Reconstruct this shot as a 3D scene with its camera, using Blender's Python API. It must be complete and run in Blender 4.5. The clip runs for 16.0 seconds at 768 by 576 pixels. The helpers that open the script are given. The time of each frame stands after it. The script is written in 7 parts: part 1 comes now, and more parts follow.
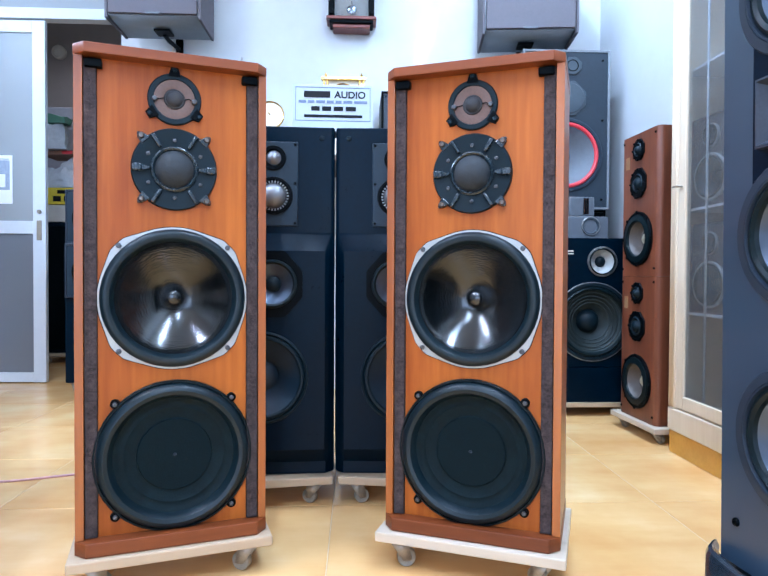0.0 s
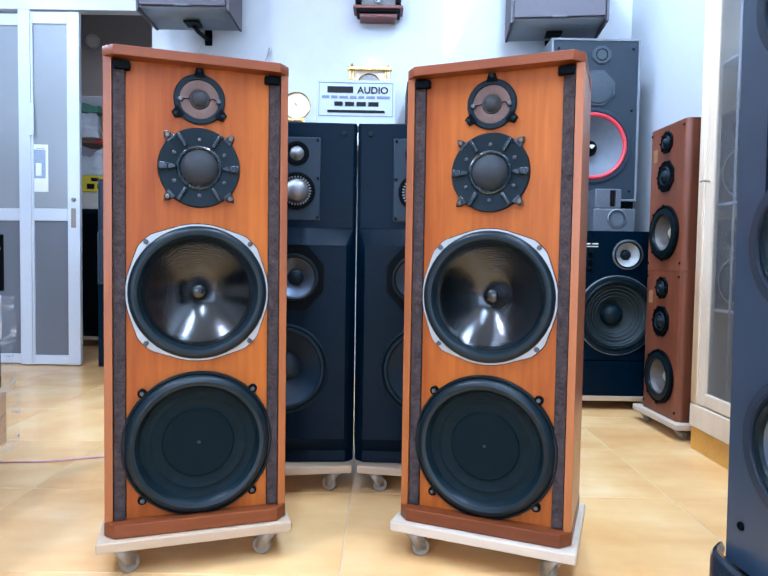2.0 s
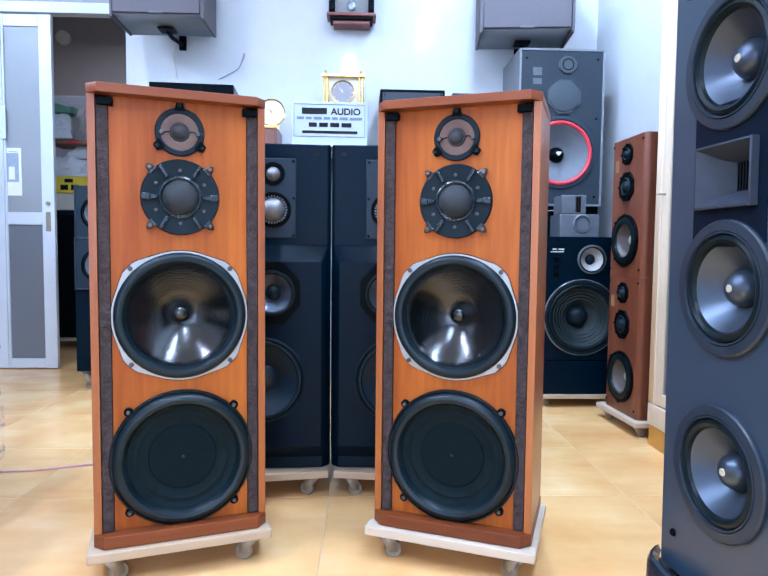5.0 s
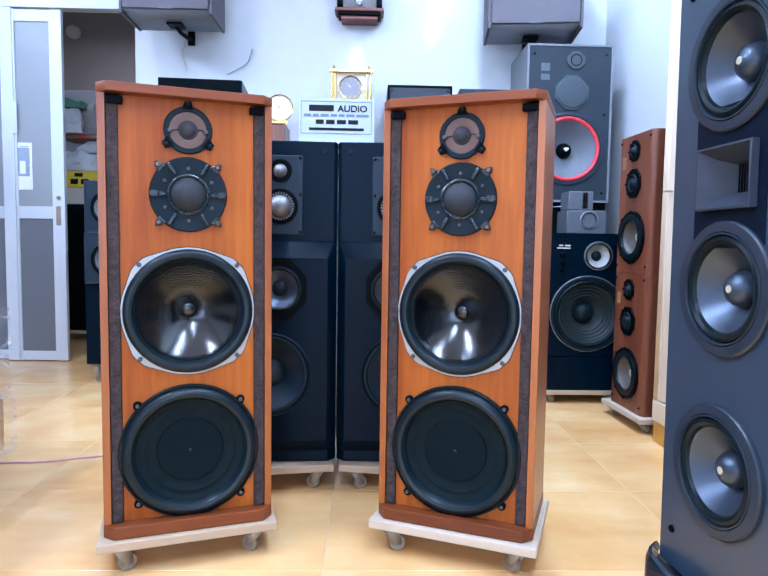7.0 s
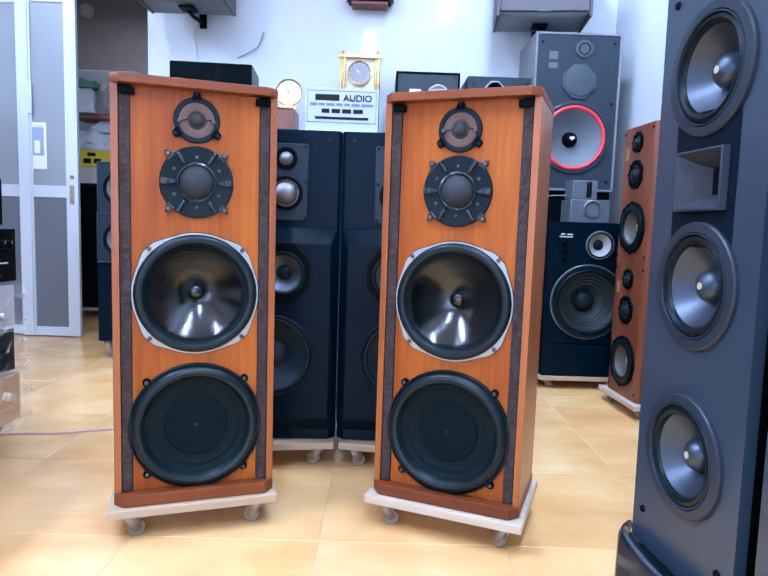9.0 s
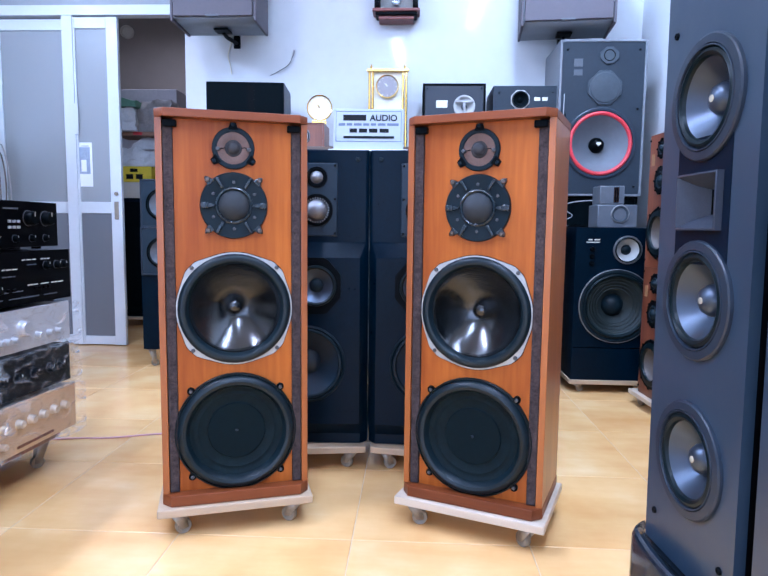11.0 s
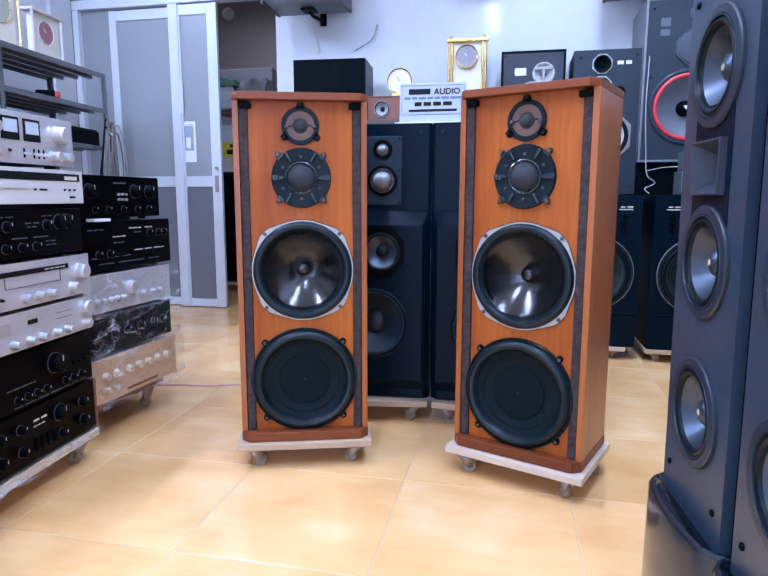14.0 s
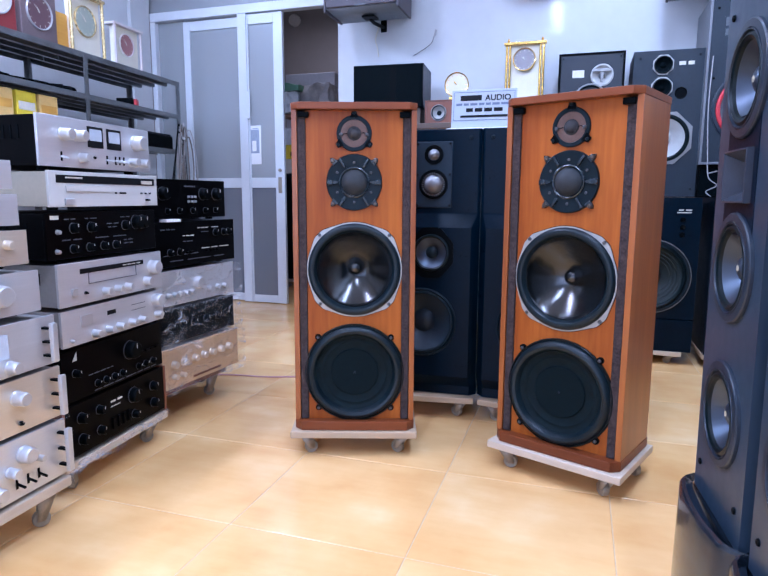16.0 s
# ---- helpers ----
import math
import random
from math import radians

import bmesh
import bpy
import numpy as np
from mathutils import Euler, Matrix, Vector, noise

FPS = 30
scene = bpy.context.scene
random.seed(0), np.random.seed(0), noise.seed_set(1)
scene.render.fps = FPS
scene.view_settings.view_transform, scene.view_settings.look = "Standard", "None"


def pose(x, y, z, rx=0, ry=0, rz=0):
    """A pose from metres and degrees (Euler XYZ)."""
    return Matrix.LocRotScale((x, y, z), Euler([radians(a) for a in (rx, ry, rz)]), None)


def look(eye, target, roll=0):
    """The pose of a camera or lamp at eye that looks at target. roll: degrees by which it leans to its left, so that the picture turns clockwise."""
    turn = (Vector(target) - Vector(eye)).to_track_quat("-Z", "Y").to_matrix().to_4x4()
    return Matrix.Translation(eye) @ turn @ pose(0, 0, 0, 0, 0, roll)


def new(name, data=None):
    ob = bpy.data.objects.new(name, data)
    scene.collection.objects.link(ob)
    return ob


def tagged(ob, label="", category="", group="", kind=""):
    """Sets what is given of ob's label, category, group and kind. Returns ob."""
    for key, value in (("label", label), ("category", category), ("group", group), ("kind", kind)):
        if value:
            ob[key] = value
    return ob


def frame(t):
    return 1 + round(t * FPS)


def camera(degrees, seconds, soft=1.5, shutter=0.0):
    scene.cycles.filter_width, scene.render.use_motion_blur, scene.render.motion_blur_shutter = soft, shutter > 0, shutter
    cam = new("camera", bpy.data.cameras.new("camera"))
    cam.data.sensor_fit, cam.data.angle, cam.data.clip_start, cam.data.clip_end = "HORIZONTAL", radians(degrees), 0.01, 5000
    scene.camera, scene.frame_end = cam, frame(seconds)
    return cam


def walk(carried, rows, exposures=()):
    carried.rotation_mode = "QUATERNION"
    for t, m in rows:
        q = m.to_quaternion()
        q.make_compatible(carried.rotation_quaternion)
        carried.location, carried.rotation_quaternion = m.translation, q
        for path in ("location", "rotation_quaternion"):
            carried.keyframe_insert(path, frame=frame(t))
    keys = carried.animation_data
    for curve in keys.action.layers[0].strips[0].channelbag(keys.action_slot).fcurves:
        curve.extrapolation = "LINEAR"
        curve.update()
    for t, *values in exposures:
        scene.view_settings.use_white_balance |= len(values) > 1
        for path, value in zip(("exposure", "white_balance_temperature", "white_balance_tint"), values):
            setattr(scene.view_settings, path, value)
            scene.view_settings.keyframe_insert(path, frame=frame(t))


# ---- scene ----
cam = camera(64.9, 16.0)
PATH = [
    (0, (0.0419, 0.0135, 0.629), (0.1335, 2.0116, 0.592), 0.3),
    (0.5, (0.0437, 0.0104, 0.633), (0.1223, 2.0083, 0.598), 0.1),
    (1, (0.0446, 0.0084, 0.636), (0.1163, 2.0076, 0.603), -0),
    (1.5, (0.0501, 0.0, 0.645), (0.0877, 1.9993, 0.615), 0.1),
    (2, (0.0624, -0.0117, 0.654), (0.0629, 1.9868, 0.568), 0.9),
    (2.5, (0.0748, -0.0225, 0.665), (0.0433, 1.9759, 0.591), 0.8),
    (3, (0.0755, -0.0275, 0.671), (0.05, 1.9715, 0.603), 0.6),
    (3.5, (0.0688, -0.0391, 0.687), (0.1103, 1.9579, 0.607), 0.4),
    (4, (0.0634, -0.0629, 0.709), (0.1779, 1.9328, 0.642), 1.5),
    (4.5, (0.068, -0.0862, 0.728), (0.1705, 1.9082, 0.62), 1),
    (5, (0.0696, -0.0933, 0.731), (0.148, 1.9016, 0.61), 0.6),
    (5.2, (0.0713, -0.0974, 0.736), (0.1518, 1.8973, 0.62), 0.6),
    (7.5, (0.0783, -0.1158, 0.741), (0.1266, 1.8778, 0.595), 0.9),
    (8, (0.0852, -0.1333, 0.749), (0.1475, 1.8595, 0.599), 1.4),
    (8.5, (0.092, -0.1537, 0.755), (0.1181, 1.8362, 0.558), 1.9),
    (9, (0.1003, -0.1672, 0.757), (0.1233, 1.8229, 0.555), 1.9),
    (9.2, (0.106, -0.1716, 0.758), (0.1391, 1.818, 0.562), 1.8),
    (11.3, (0.1302, -0.2532, 0.794), (0.0309, 1.7342, 0.598), 0.6),
    (11.5, (0.1357, -0.2445, 0.788), (0.0506, 1.7451, 0.602), 0.8),
    (12, (0.1253, -0.2348, 0.78), (-0.068, 1.7381, 0.518), 0.6),
    (12.5, (0.1311, -0.2382, 0.783), (0.0024, 1.7429, 0.539), 1.4),
    (13, (0.1925, -0.2669, 0.781), (-0.0149, 1.7049, 0.525), -0.3),
    (13.5, (0.2461, -0.3262, 0.785), (-0.1091, 1.6203, 0.497), 0.9),
    (14, (0.2586, -0.368, 0.789), (-0.1553, 1.567, 0.495), 0.1),
    (14.5, (0.2792, -0.3923, 0.788), (-0.219, 1.5237, 0.501), -0),
    (15, (0.3032, -0.4107, 0.792), (-0.2574, 1.4839, 0.48), 0.3),
    (15.5, (0.3171, -0.4286, 0.796), (-0.3249, 1.4438, 0.51), 0),
    (16, (0.3174, -0.4416, 0.801), (-0.2901, 1.4397, 0.505), 0.3),
]
walk(cam, [(t, look(eye, target, roll)) for t, eye, target, roll in PATH], [(0, 0.40, 4930, 13), (5, 0.36, 4890, 16), (9, 0.30, 4840, 20), (12, 0.18, 4840, 24), (16, -0.07, 4840, 28)])

# ---------------------------------------------------------------- light
world = bpy.data.worlds.new("world")
scene.world = world
world.use_nodes = True
_wn = world.node_tree.nodes
_sky = _wn.new("ShaderNodeTexSky")
_sky.sky_type = "NISHITA"
_sky.sun_disc = False
_sky.sun_elevation, _sky.sun_rotation = radians(40), radians(200)
world.node_tree.links.new(_sky.outputs[0], _wn["Background"].inputs[0])
_wn["Background"].inputs[1].default_value = 0.1


def area(name, m, sx, sy, watts, colour):
    d = bpy.data.lights.new(name, "AREA")
    d.shape, d.size, d.size_y, d.energy, d.color = "RECTANGLE", sx, sy, watts, colour
    ob = new(name, d)
    ob.matrix_world = m
    return ob


# daylight through the open shopfront behind the camera
area("shopfront_daylight", look((-0.7, -3.4, 1.45), (-0.7, 3, 1.1)), 3.4, 2.4, 64, (0.80, 0.90, 1.0))
# ceiling tubes: the first follows its reflected streak, the others are added fill
TUBES = [(-0.77, 1.55, -14, 0, 8), (-1.55, 0.45, 0, 0, 56), (0.75, 0.40, 0, 0, 40), (0.60, 2.10, 0, -46, 50), (-0.1, -1.2, 0, 0, 50)]
# unseen wall lamp, added to brighten the right-hand wall
area("wall_fill_light", pose(-2.79, 1.6, 2.62, 0, -62, 0), 0.12, 1.2, 38, (0.82, 0.935, 1.0))
for tx, ty, turn, tilt, watts in TUBES:
    area("tube_and_fill_light", pose(tx, ty, 3.10, 0, tilt, turn), 0.12, 1.2, watts, (0.95, 0.95, 1.0) if tx < -1 else (0.82, 0.935, 1.0))  # westmost fill set warmer to take the blue off the left side
# fill without a fixture, added to lift the dim back room
area("back_room_fill", pose(-2.0, 4.7, 2.6), 0.5, 0.5, 8, (1.0, 0.93, 0.87))

# ---------------------------------------------------------------- materials
MATS = {}


def mat(name, colour, rough=0.5, metal=0.0, noise_scale=0.0, vary=0.0, bump=0.0, stretch=(1, 1, 1), spec=0.5, coat=0.0, fine=0.0, obj_random=0.0):
    """A principled material whose tone drifts at a broad and a fine scale, with light relief."""
    if name in MATS:
        return MATS[name]
    m = bpy.data.materials.new(name)
    m.use_nodes = True
    nt = m.node_tree
    b = nt.nodes["Principled BSDF"]
    b.inputs["Base Color"].default_value = (*colour, 1)
    b.inputs["Roughness"].default_value = rough
    b.inputs["Metallic"].default_value = metal
    b.inputs["Specular IOR Level"].default_value = spec
    b.inputs["Coat Weight"].default_value = coat
    b.inputs["Coat Roughness"].default_value = 0.08
    if noise_scale:
        tc = nt.nodes.new("ShaderNodeTexCoord")
        mp = nt.nodes.new("ShaderNodeMapping")
        mp.inputs["Scale"].default_value = stretch
        nt.links.new(tc.outputs["Object"], mp.inputs[0])
        n1 = nt.nodes.new("ShaderNodeTexNoise")
        n1.inputs["Scale"].default_value, n1.inputs["Detail"].default_value = noise_scale, 6
        n2 = nt.nodes.new("ShaderNodeTexNoise")
        n2.inputs["Scale"].default_value, n2.inputs["Detail"].default_value = (fine or noise_scale * 7), 3
        nt.links.new(mp.outputs[0], n1.inputs[0])
        nt.links.new(mp.outputs[0], n2.inputs[0])
        add = nt.nodes.new("ShaderNodeMath")
        add.operation = "ADD"
        nt.links.new(n1.outputs[0], add.inputs[0])
        nt.links.new(n2.outputs[0], add.inputs[1])
        last = add.outputs[0]
        if obj_random:
            oi = nt.nodes.new("ShaderNodeObjectInfo")
            ma = nt.nodes.new("ShaderNodeMath")
            ma.operation = "MULTIPLY_ADD"
            ma.inputs[1].default_value = obj_random
            nt.links.new(oi.outputs["Random"], ma.inputs[0])
            nt.links.new(last, ma.inputs[2])
            last = ma.outputs[0]
        rng = nt.nodes.new("ShaderNodeMapRange")
        rng.inputs["From Min"].default_value, rng.inputs["From Max"].default_value = 0.6, 1.4 + obj_random
        rng.inputs["To Min"].default_value, rng.inputs["To Max"].default_value = 1 - vary, 1 + vary
        nt.links.new(last, rng.inputs["Value"])
        hs = nt.nodes.new("ShaderNodeHueSaturation")
        hs.inputs["Color"].default_value = (*colour, 1)
        nt.links.new(rng.outputs[0], hs.inputs["Value"])
        nt.links.new(hs.outputs[0], b.inputs["Base Color"])
        rr = nt.nodes.new("ShaderNodeMapRange")
        rr.inputs["From Min"].default_value, rr.inputs["From Max"].default_value = 0.6, 1.4
        rr.inputs["To Min"].default_value, rr.inputs["To Max"].default_value = max(0.02, rough * 0.8), min(1, rough * 1.2)
        nt.links.new(add.outputs[0], rr.inputs["Value"])
        nt.links.new(rr.outputs[0], b.inputs["Roughness"])
        if bump:
            bp = nt.nodes.new("ShaderNodeBump")
            bp.inputs["Strength"].default_value, bp.inputs["Distance"].default_value = bump, 0.002
            nt.links.new(add.outputs[0], bp.inputs["Height"])
            nt.links.new(bp.outputs[0], b.inputs["Normal"])
    MATS[name] = m
    return m


def wood(name, dark, light, rough, scale=1.0, axis="z", coat=0.0, spec=0.5):
    """Veneer: long streaks of figure along one axis, with a fine pore."""
    if name in MATS:
        return MATS[name]
    m = bpy.data.materials.new(name)
    m.use_nodes = True
    nt = m.node_tree
    b = nt.nodes["Principled BSDF"]
    tc = nt.nodes.new("ShaderNodeTexCoord")
    mp = nt.nodes.new("ShaderNodeMapping")
    s = {"z": (9, 9, 0.7), "x": (0.7, 9, 9), "y": (9, 0.7, 9)}[axis]
    mp.inputs["Scale"].default_value = [v * scale for v in s]
    nt.links.new(tc.outputs["Object"], mp.inputs[0])
    oi = nt.nodes.new("ShaderNodeObjectInfo")
    mo = nt.nodes.new("ShaderNodeVectorMath")
    mo.operation = "SCALE"
    mo.inputs[0].default_value = (7, 5, 3)
    nt.links.new(oi.outputs["Random"], mo.inputs["Scale"])
    va = nt.nodes.new("ShaderNodeVectorMath")
    nt.links.new(mp.outputs[0], va.inputs[0])
    nt.links.new(mo.outputs[0], va.inputs[1])
    n1 = nt.nodes.new("ShaderNodeTexNoise")
    n1.inputs["Scale"].default_value, n1.inputs["Detail"].default_value, n1.inputs["Distortion"].default_value = 1.0, 5, 0.4
    n2 = nt.nodes.new("ShaderNodeTexNoise")
    n2.inputs["Scale"].default_value, n2.inputs["Detail"].default_value = 9.0, 4
    nt.links.new(va.outputs[0], n1.inputs[0])
    nt.links.new(va.outputs[0], n2.inputs[0])
    mx = nt.nodes.new("ShaderNodeMath")
    mx.operation = "MULTIPLY_ADD"
    mx.inputs[1].default_value = 0.45
    nt.links.new(n2.outputs[0], mx.inputs[0])
    nt.links.new(n1.outputs[0], mx.inputs[2])
    rp = nt.nodes.new("ShaderNodeValToRGB")
    rp.color_ramp.elements[0].position, rp.color_ramp.elements[1].position = 0.48, 0.98
    rp.color_ramp.elements[0].color, rp.color_ramp.elements[1].color = (*dark, 1), (*light, 1)
    nt.links.new(mx.outputs[0], rp.inputs[0])
    nt.links.new(rp.outputs[0], b.inputs["Base Color"])
    b.inputs["Roughness"].default_value = rough
    b.inputs["Specular IOR Level"].default_value = spec
    b.inputs["Coat Weight"].default_value, b.inputs["Coat Roughness"].default_value = coat, 0.2
    bp = nt.nodes.new("ShaderNodeBump")
    bp.inputs["Strength"].default_value, bp.inputs["Distance"].default_value = 0.15, 0.001
    nt.links.new(n2.outputs[0], bp.inputs["Height"])
    nt.links.new(bp.outputs[0], b.inputs["Normal"])
    MATS[name] = m
    return m


def glass(name, tint, rough, clear):
    """A thin pane: part of the light goes straight on, part is mirrored or scattered."""
    m = bpy.data.materials.new(name)
    m.use_nodes = True
    nt = m.node_tree
    out, b = nt.nodes["Material Output"], nt.nodes["Principled BSDF"]
    b.inputs["Base Color"].default_value = (*tint, 1)
    b.inputs["Roughness"].default_value = rough
    tr = nt.nodes.new("ShaderNodeBsdfTransparent")
    tr.inputs[0].default_value = (0.95, 0.97, 1.0, 1)
    mix = nt.nodes.new("ShaderNodeMixShader")
    mix.inputs[0].default_value = clear
    nt.links.new(b.outputs[0], mix.inputs[1])
    nt.links.new(tr.outputs[0], mix.inputs[2])
    nt.links.new(mix.outputs[0], out.inputs[0])
    return m


def glow(name, colour, strength):
    m = bpy.data.materials.new(name)
    m.use_nodes = True
    b = m.node_tree.nodes["Principled BSDF"]
    b.inputs["Emission Color"].default_value, b.inputs["Emission Strength"].default_value = (*colour, 1), strength
    return m


def wrap_film():
    """Crumpled clear stretch film: mostly clear, with glossy creases."""
    m = bpy.data.materials.new("stretch_film")
    m.use_nodes = True
    nt = m.node_tree
    out, b = nt.nodes["Material Output"], nt.nodes["Principled BSDF"]
    b.inputs["Base Color"].default_value, b.inputs["Roughness"].default_value = (0.80, 0.83, 0.87, 1), 0.06
    tc = nt.nodes.new("ShaderNodeTexCoord")
    mp = nt.nodes.new("ShaderNodeMapping")
    mp.inputs["Scale"].default_value = (1, 1, 2.2)
    n = nt.nodes.new("ShaderNodeTexNoise")
    n.inputs["Scale"].default_value, n.inputs["Detail"].default_value, n.inputs["Distortion"].default_value = 13, 5, 1.5
    nt.links.new(tc.outputs["Object"], mp.inputs[0])
    nt.links.new(mp.outputs[0], n.inputs[0])
    bp = nt.nodes.new("ShaderNodeBump")
    bp.inputs["Strength"].default_value, bp.inputs["Distance"].default_value = 1.0, 0.02
    nt.links.new(n.outputs[0], bp.inputs["Height"])
    nt.links.new(bp.outputs[0], b.inputs["Normal"])
    rp = nt.nodes.new("ShaderNodeMapRange")
    rp.inputs["From Min"].default_value, rp.inputs["From Max"].default_value = 0.50, 0.70
    rp.inputs["To Min"].default_value, rp.inputs["To Max"].default_value = 0.02, 0.36
    nt.links.new(n.outputs[0], rp.inputs["Value"])
    tr = nt.nodes.new("ShaderNodeBsdfTransparent")
    mix = nt.nodes.new("ShaderNodeMixShader")
    nt.links.new(rp.outputs[0], mix.inputs[0])
    nt.links.new(tr.outputs[0], mix.inputs[1])
    nt.links.new(b.outputs[0], mix.inputs[2])
    nt.links.new(mix.outputs[0], out.inputs[0])
    return m


def tile_stone():
    """Glazed cream-and-amber floor tile: cloudy patches, faint slanting streaks, tone shifting from tile to tile."""
    m = bpy.data.materials.new("floor_tile_glaze")
    m.use_nodes = True
    nt = m.node_tree
    b = nt.nodes["Principled BSDF"]
    tc = nt.nodes.new("ShaderNodeTexCoord")
    oi = nt.nodes.new("ShaderNodeObjectInfo")
    sh = nt.nodes.new("ShaderNodeVectorMath")
    sh.operation = "SCALE"
    sh.inputs[0].default_value = (31, 17, 5)
    nt.links.new(oi.outputs["Random"], sh.inputs["Scale"])
    ad = nt.nodes.new("ShaderNodeVectorMath")
    nt.links.new(tc.outputs["Object"], ad.inputs[0])
    nt.links.new(sh.outputs[0], ad.inputs[1])
    n1 = nt.nodes.new("ShaderNodeTexNoise")
    n1.inputs["Scale"].default_value, n1.inputs["Detail"].default_value = 4.5, 5
    nt.links.new(ad.outputs[0], n1.inputs[0])
    mp = nt.nodes.new("ShaderNodeMapping")
    mp.inputs["Rotation"].default_value = (0, 0, radians(40))
    mp.inputs["Scale"].default_value = (4.0, 22, 1)
    nt.links.new(ad.outputs[0], mp.inputs[0])
    n2 = nt.nodes.new("ShaderNodeTexNoise")
    n2.inputs["Scale"].default_value, n2.inputs["Detail"].default_value = 1.0, 4
    nt.links.new(mp.outputs[0], n2.inputs[0])
    mm = nt.nodes.new("ShaderNodeMath")
    mm.operation = "MULTIPLY_ADD"
    mm.inputs[1].default_value = 0.30
    nt.links.new(n2.outputs[0], mm.inputs[0])
    nt.links.new(n1.outputs[0], mm.inputs[2])
    m3 = nt.nodes.new("ShaderNodeMath")
    m3.operation = "MULTIPLY_ADD"
    m3.inputs[1].default_value = 0.05
    nt.links.new(oi.outputs["Random"], m3.inputs[0])
    nt.links.new(mm.outputs[0], m3.inputs[2])
    rp = nt.nodes.new("ShaderNodeValToRGB")
    e = rp.color_ramp.elements
    e[0].position, e[0].color = 0.38, (0.69, 0.37, 0.115, 1)
    e[1].position, e[1].color = 1.0, (0.87, 0.63, 0.31, 1)
    mid = e.new(0.74)
    mid.color = (0.80, 0.50, 0.20, 1)
    nt.links.new(m3.outputs[0], rp.inputs[0])
    nt.links.new(rp.outputs[0], b.inputs["Base Color"])
    b.inputs["Roughness"].default_value = 0.22
    bp = nt.nodes.new("ShaderNodeBump")
    bp.inputs["Strength"].default_value, bp.inputs["Distance"].default_value = 0.08, 0.002
    nt.links.new(n1.outputs[0], bp.inputs["Height"])
    nt.links.new(bp.outputs[0], b.inputs["Normal"])
    return m


TEAK = wood("teak_veneer", (0.25, 0.053, 0.005), (0.475, 0.136, 0.013), 0.40, coat=0.04, spec=0.22)
TEAK_X = wood("teak_edge", (0.115, 0.026, 0.006), (0.22, 0.057, 0.013), 0.42, axis="x", coat=0.05, spec=0.3)
TEAK_SIDE = wood("teak_side_veneer", (0.21, 0.051, 0.006), (0.37, 0.108, 0.015), 0.34, coat=0.22)
ROSE = wood("rosewood_veneer", (0.10, 0.028, 0.012), (0.215, 0.066, 0.027), 0.35, coat=0.2)
PINE = wood("pale_pine", (0.38, 0.265, 0.155), (0.52, 0.39, 0.25), 0.6, axis="x")
PINE_WHITE = wood("whitened_board", (0.50, 0.40, 0.285), (0.64, 0.53, 0.395), 0.55, axis="x")
CREAM = wood("cream_painted_wood", (0.68, 0.55, 0.38), (0.80, 0.68, 0.51), 0.45)
HONEY = wood("honey_wood", (0.60, 0.30, 0.035), (0.74, 0.42, 0.07), 0.35, axis="y")
BENCH = wood("dark_bench_wood", (0.06, 0.04, 0.03), (0.12, 0.08, 0.05), 0.5, axis="x")
FOAM = mat("foam_strip", (0.050, 0.036, 0.034), 0.95, spec=0.2, noise_scale=70, vary=0.75, bump=1.0, fine=230)
BLACK = mat("black_plastic", (0.0008, 0.0018, 0.0026), 0.45, spec=0.06, noise_scale=30, vary=0.25, bump=0.05)
CAST = mat("black_cast_metal", (0.004, 0.011, 0.016), 0.45, spec=0.2, noise_scale=40, vary=0.3, bump=0.15)
RUBBER = mat("black_rubber", (0.003, 0.008, 0.010), 0.34, spec=0.16, noise_scale=25, vary=0.3, bump=0.06)
SURROUND = mat("grey_black_foam_roll", (0.0045, 0.0115, 0.0155), 0.38, spec=0.32, noise_scale=25, vary=0.25, bump=0.06)
# lighter than CAST: highlights on the raised relief put into the colour
RIB = mat("highlit_black_casting", (0.008, 0.016, 0.022), 0.26, spec=0.6, noise_scale=40, vary=0.3, bump=0.1)
HORNBLACK = mat("charcoal_horn_plastic", (0.034, 0.040, 0.055), 0.36, spec=0.3, noise_scale=40, vary=0.15, bump=0.05)
RADIATOR = mat("teal_black_felt", (0.0048, 0.0110, 0.0135), 0.6, spec=0.1, noise_scale=45, vary=0.5, bump=0.25, fine=300)
DISC = mat("teal_black_disc", (0.0030, 0.0085, 0.0110), 0.6, spec=0.08, noise_scale=60, vary=0.3, bump=0.2, fine=300)
FELT = mat("black_felted_cone", (0.0012, 0.0035, 0.0048), 0.6, spec=0.04, noise_scale=45, vary=0.4, bump=0.2, fine=300)
GLOSSCONE = mat("doped_black_cone", (0.002, 0.003, 0.0035), 0.17, noise_scale=18, vary=0.3, bump=0.07, spec=0.8, fine=110)


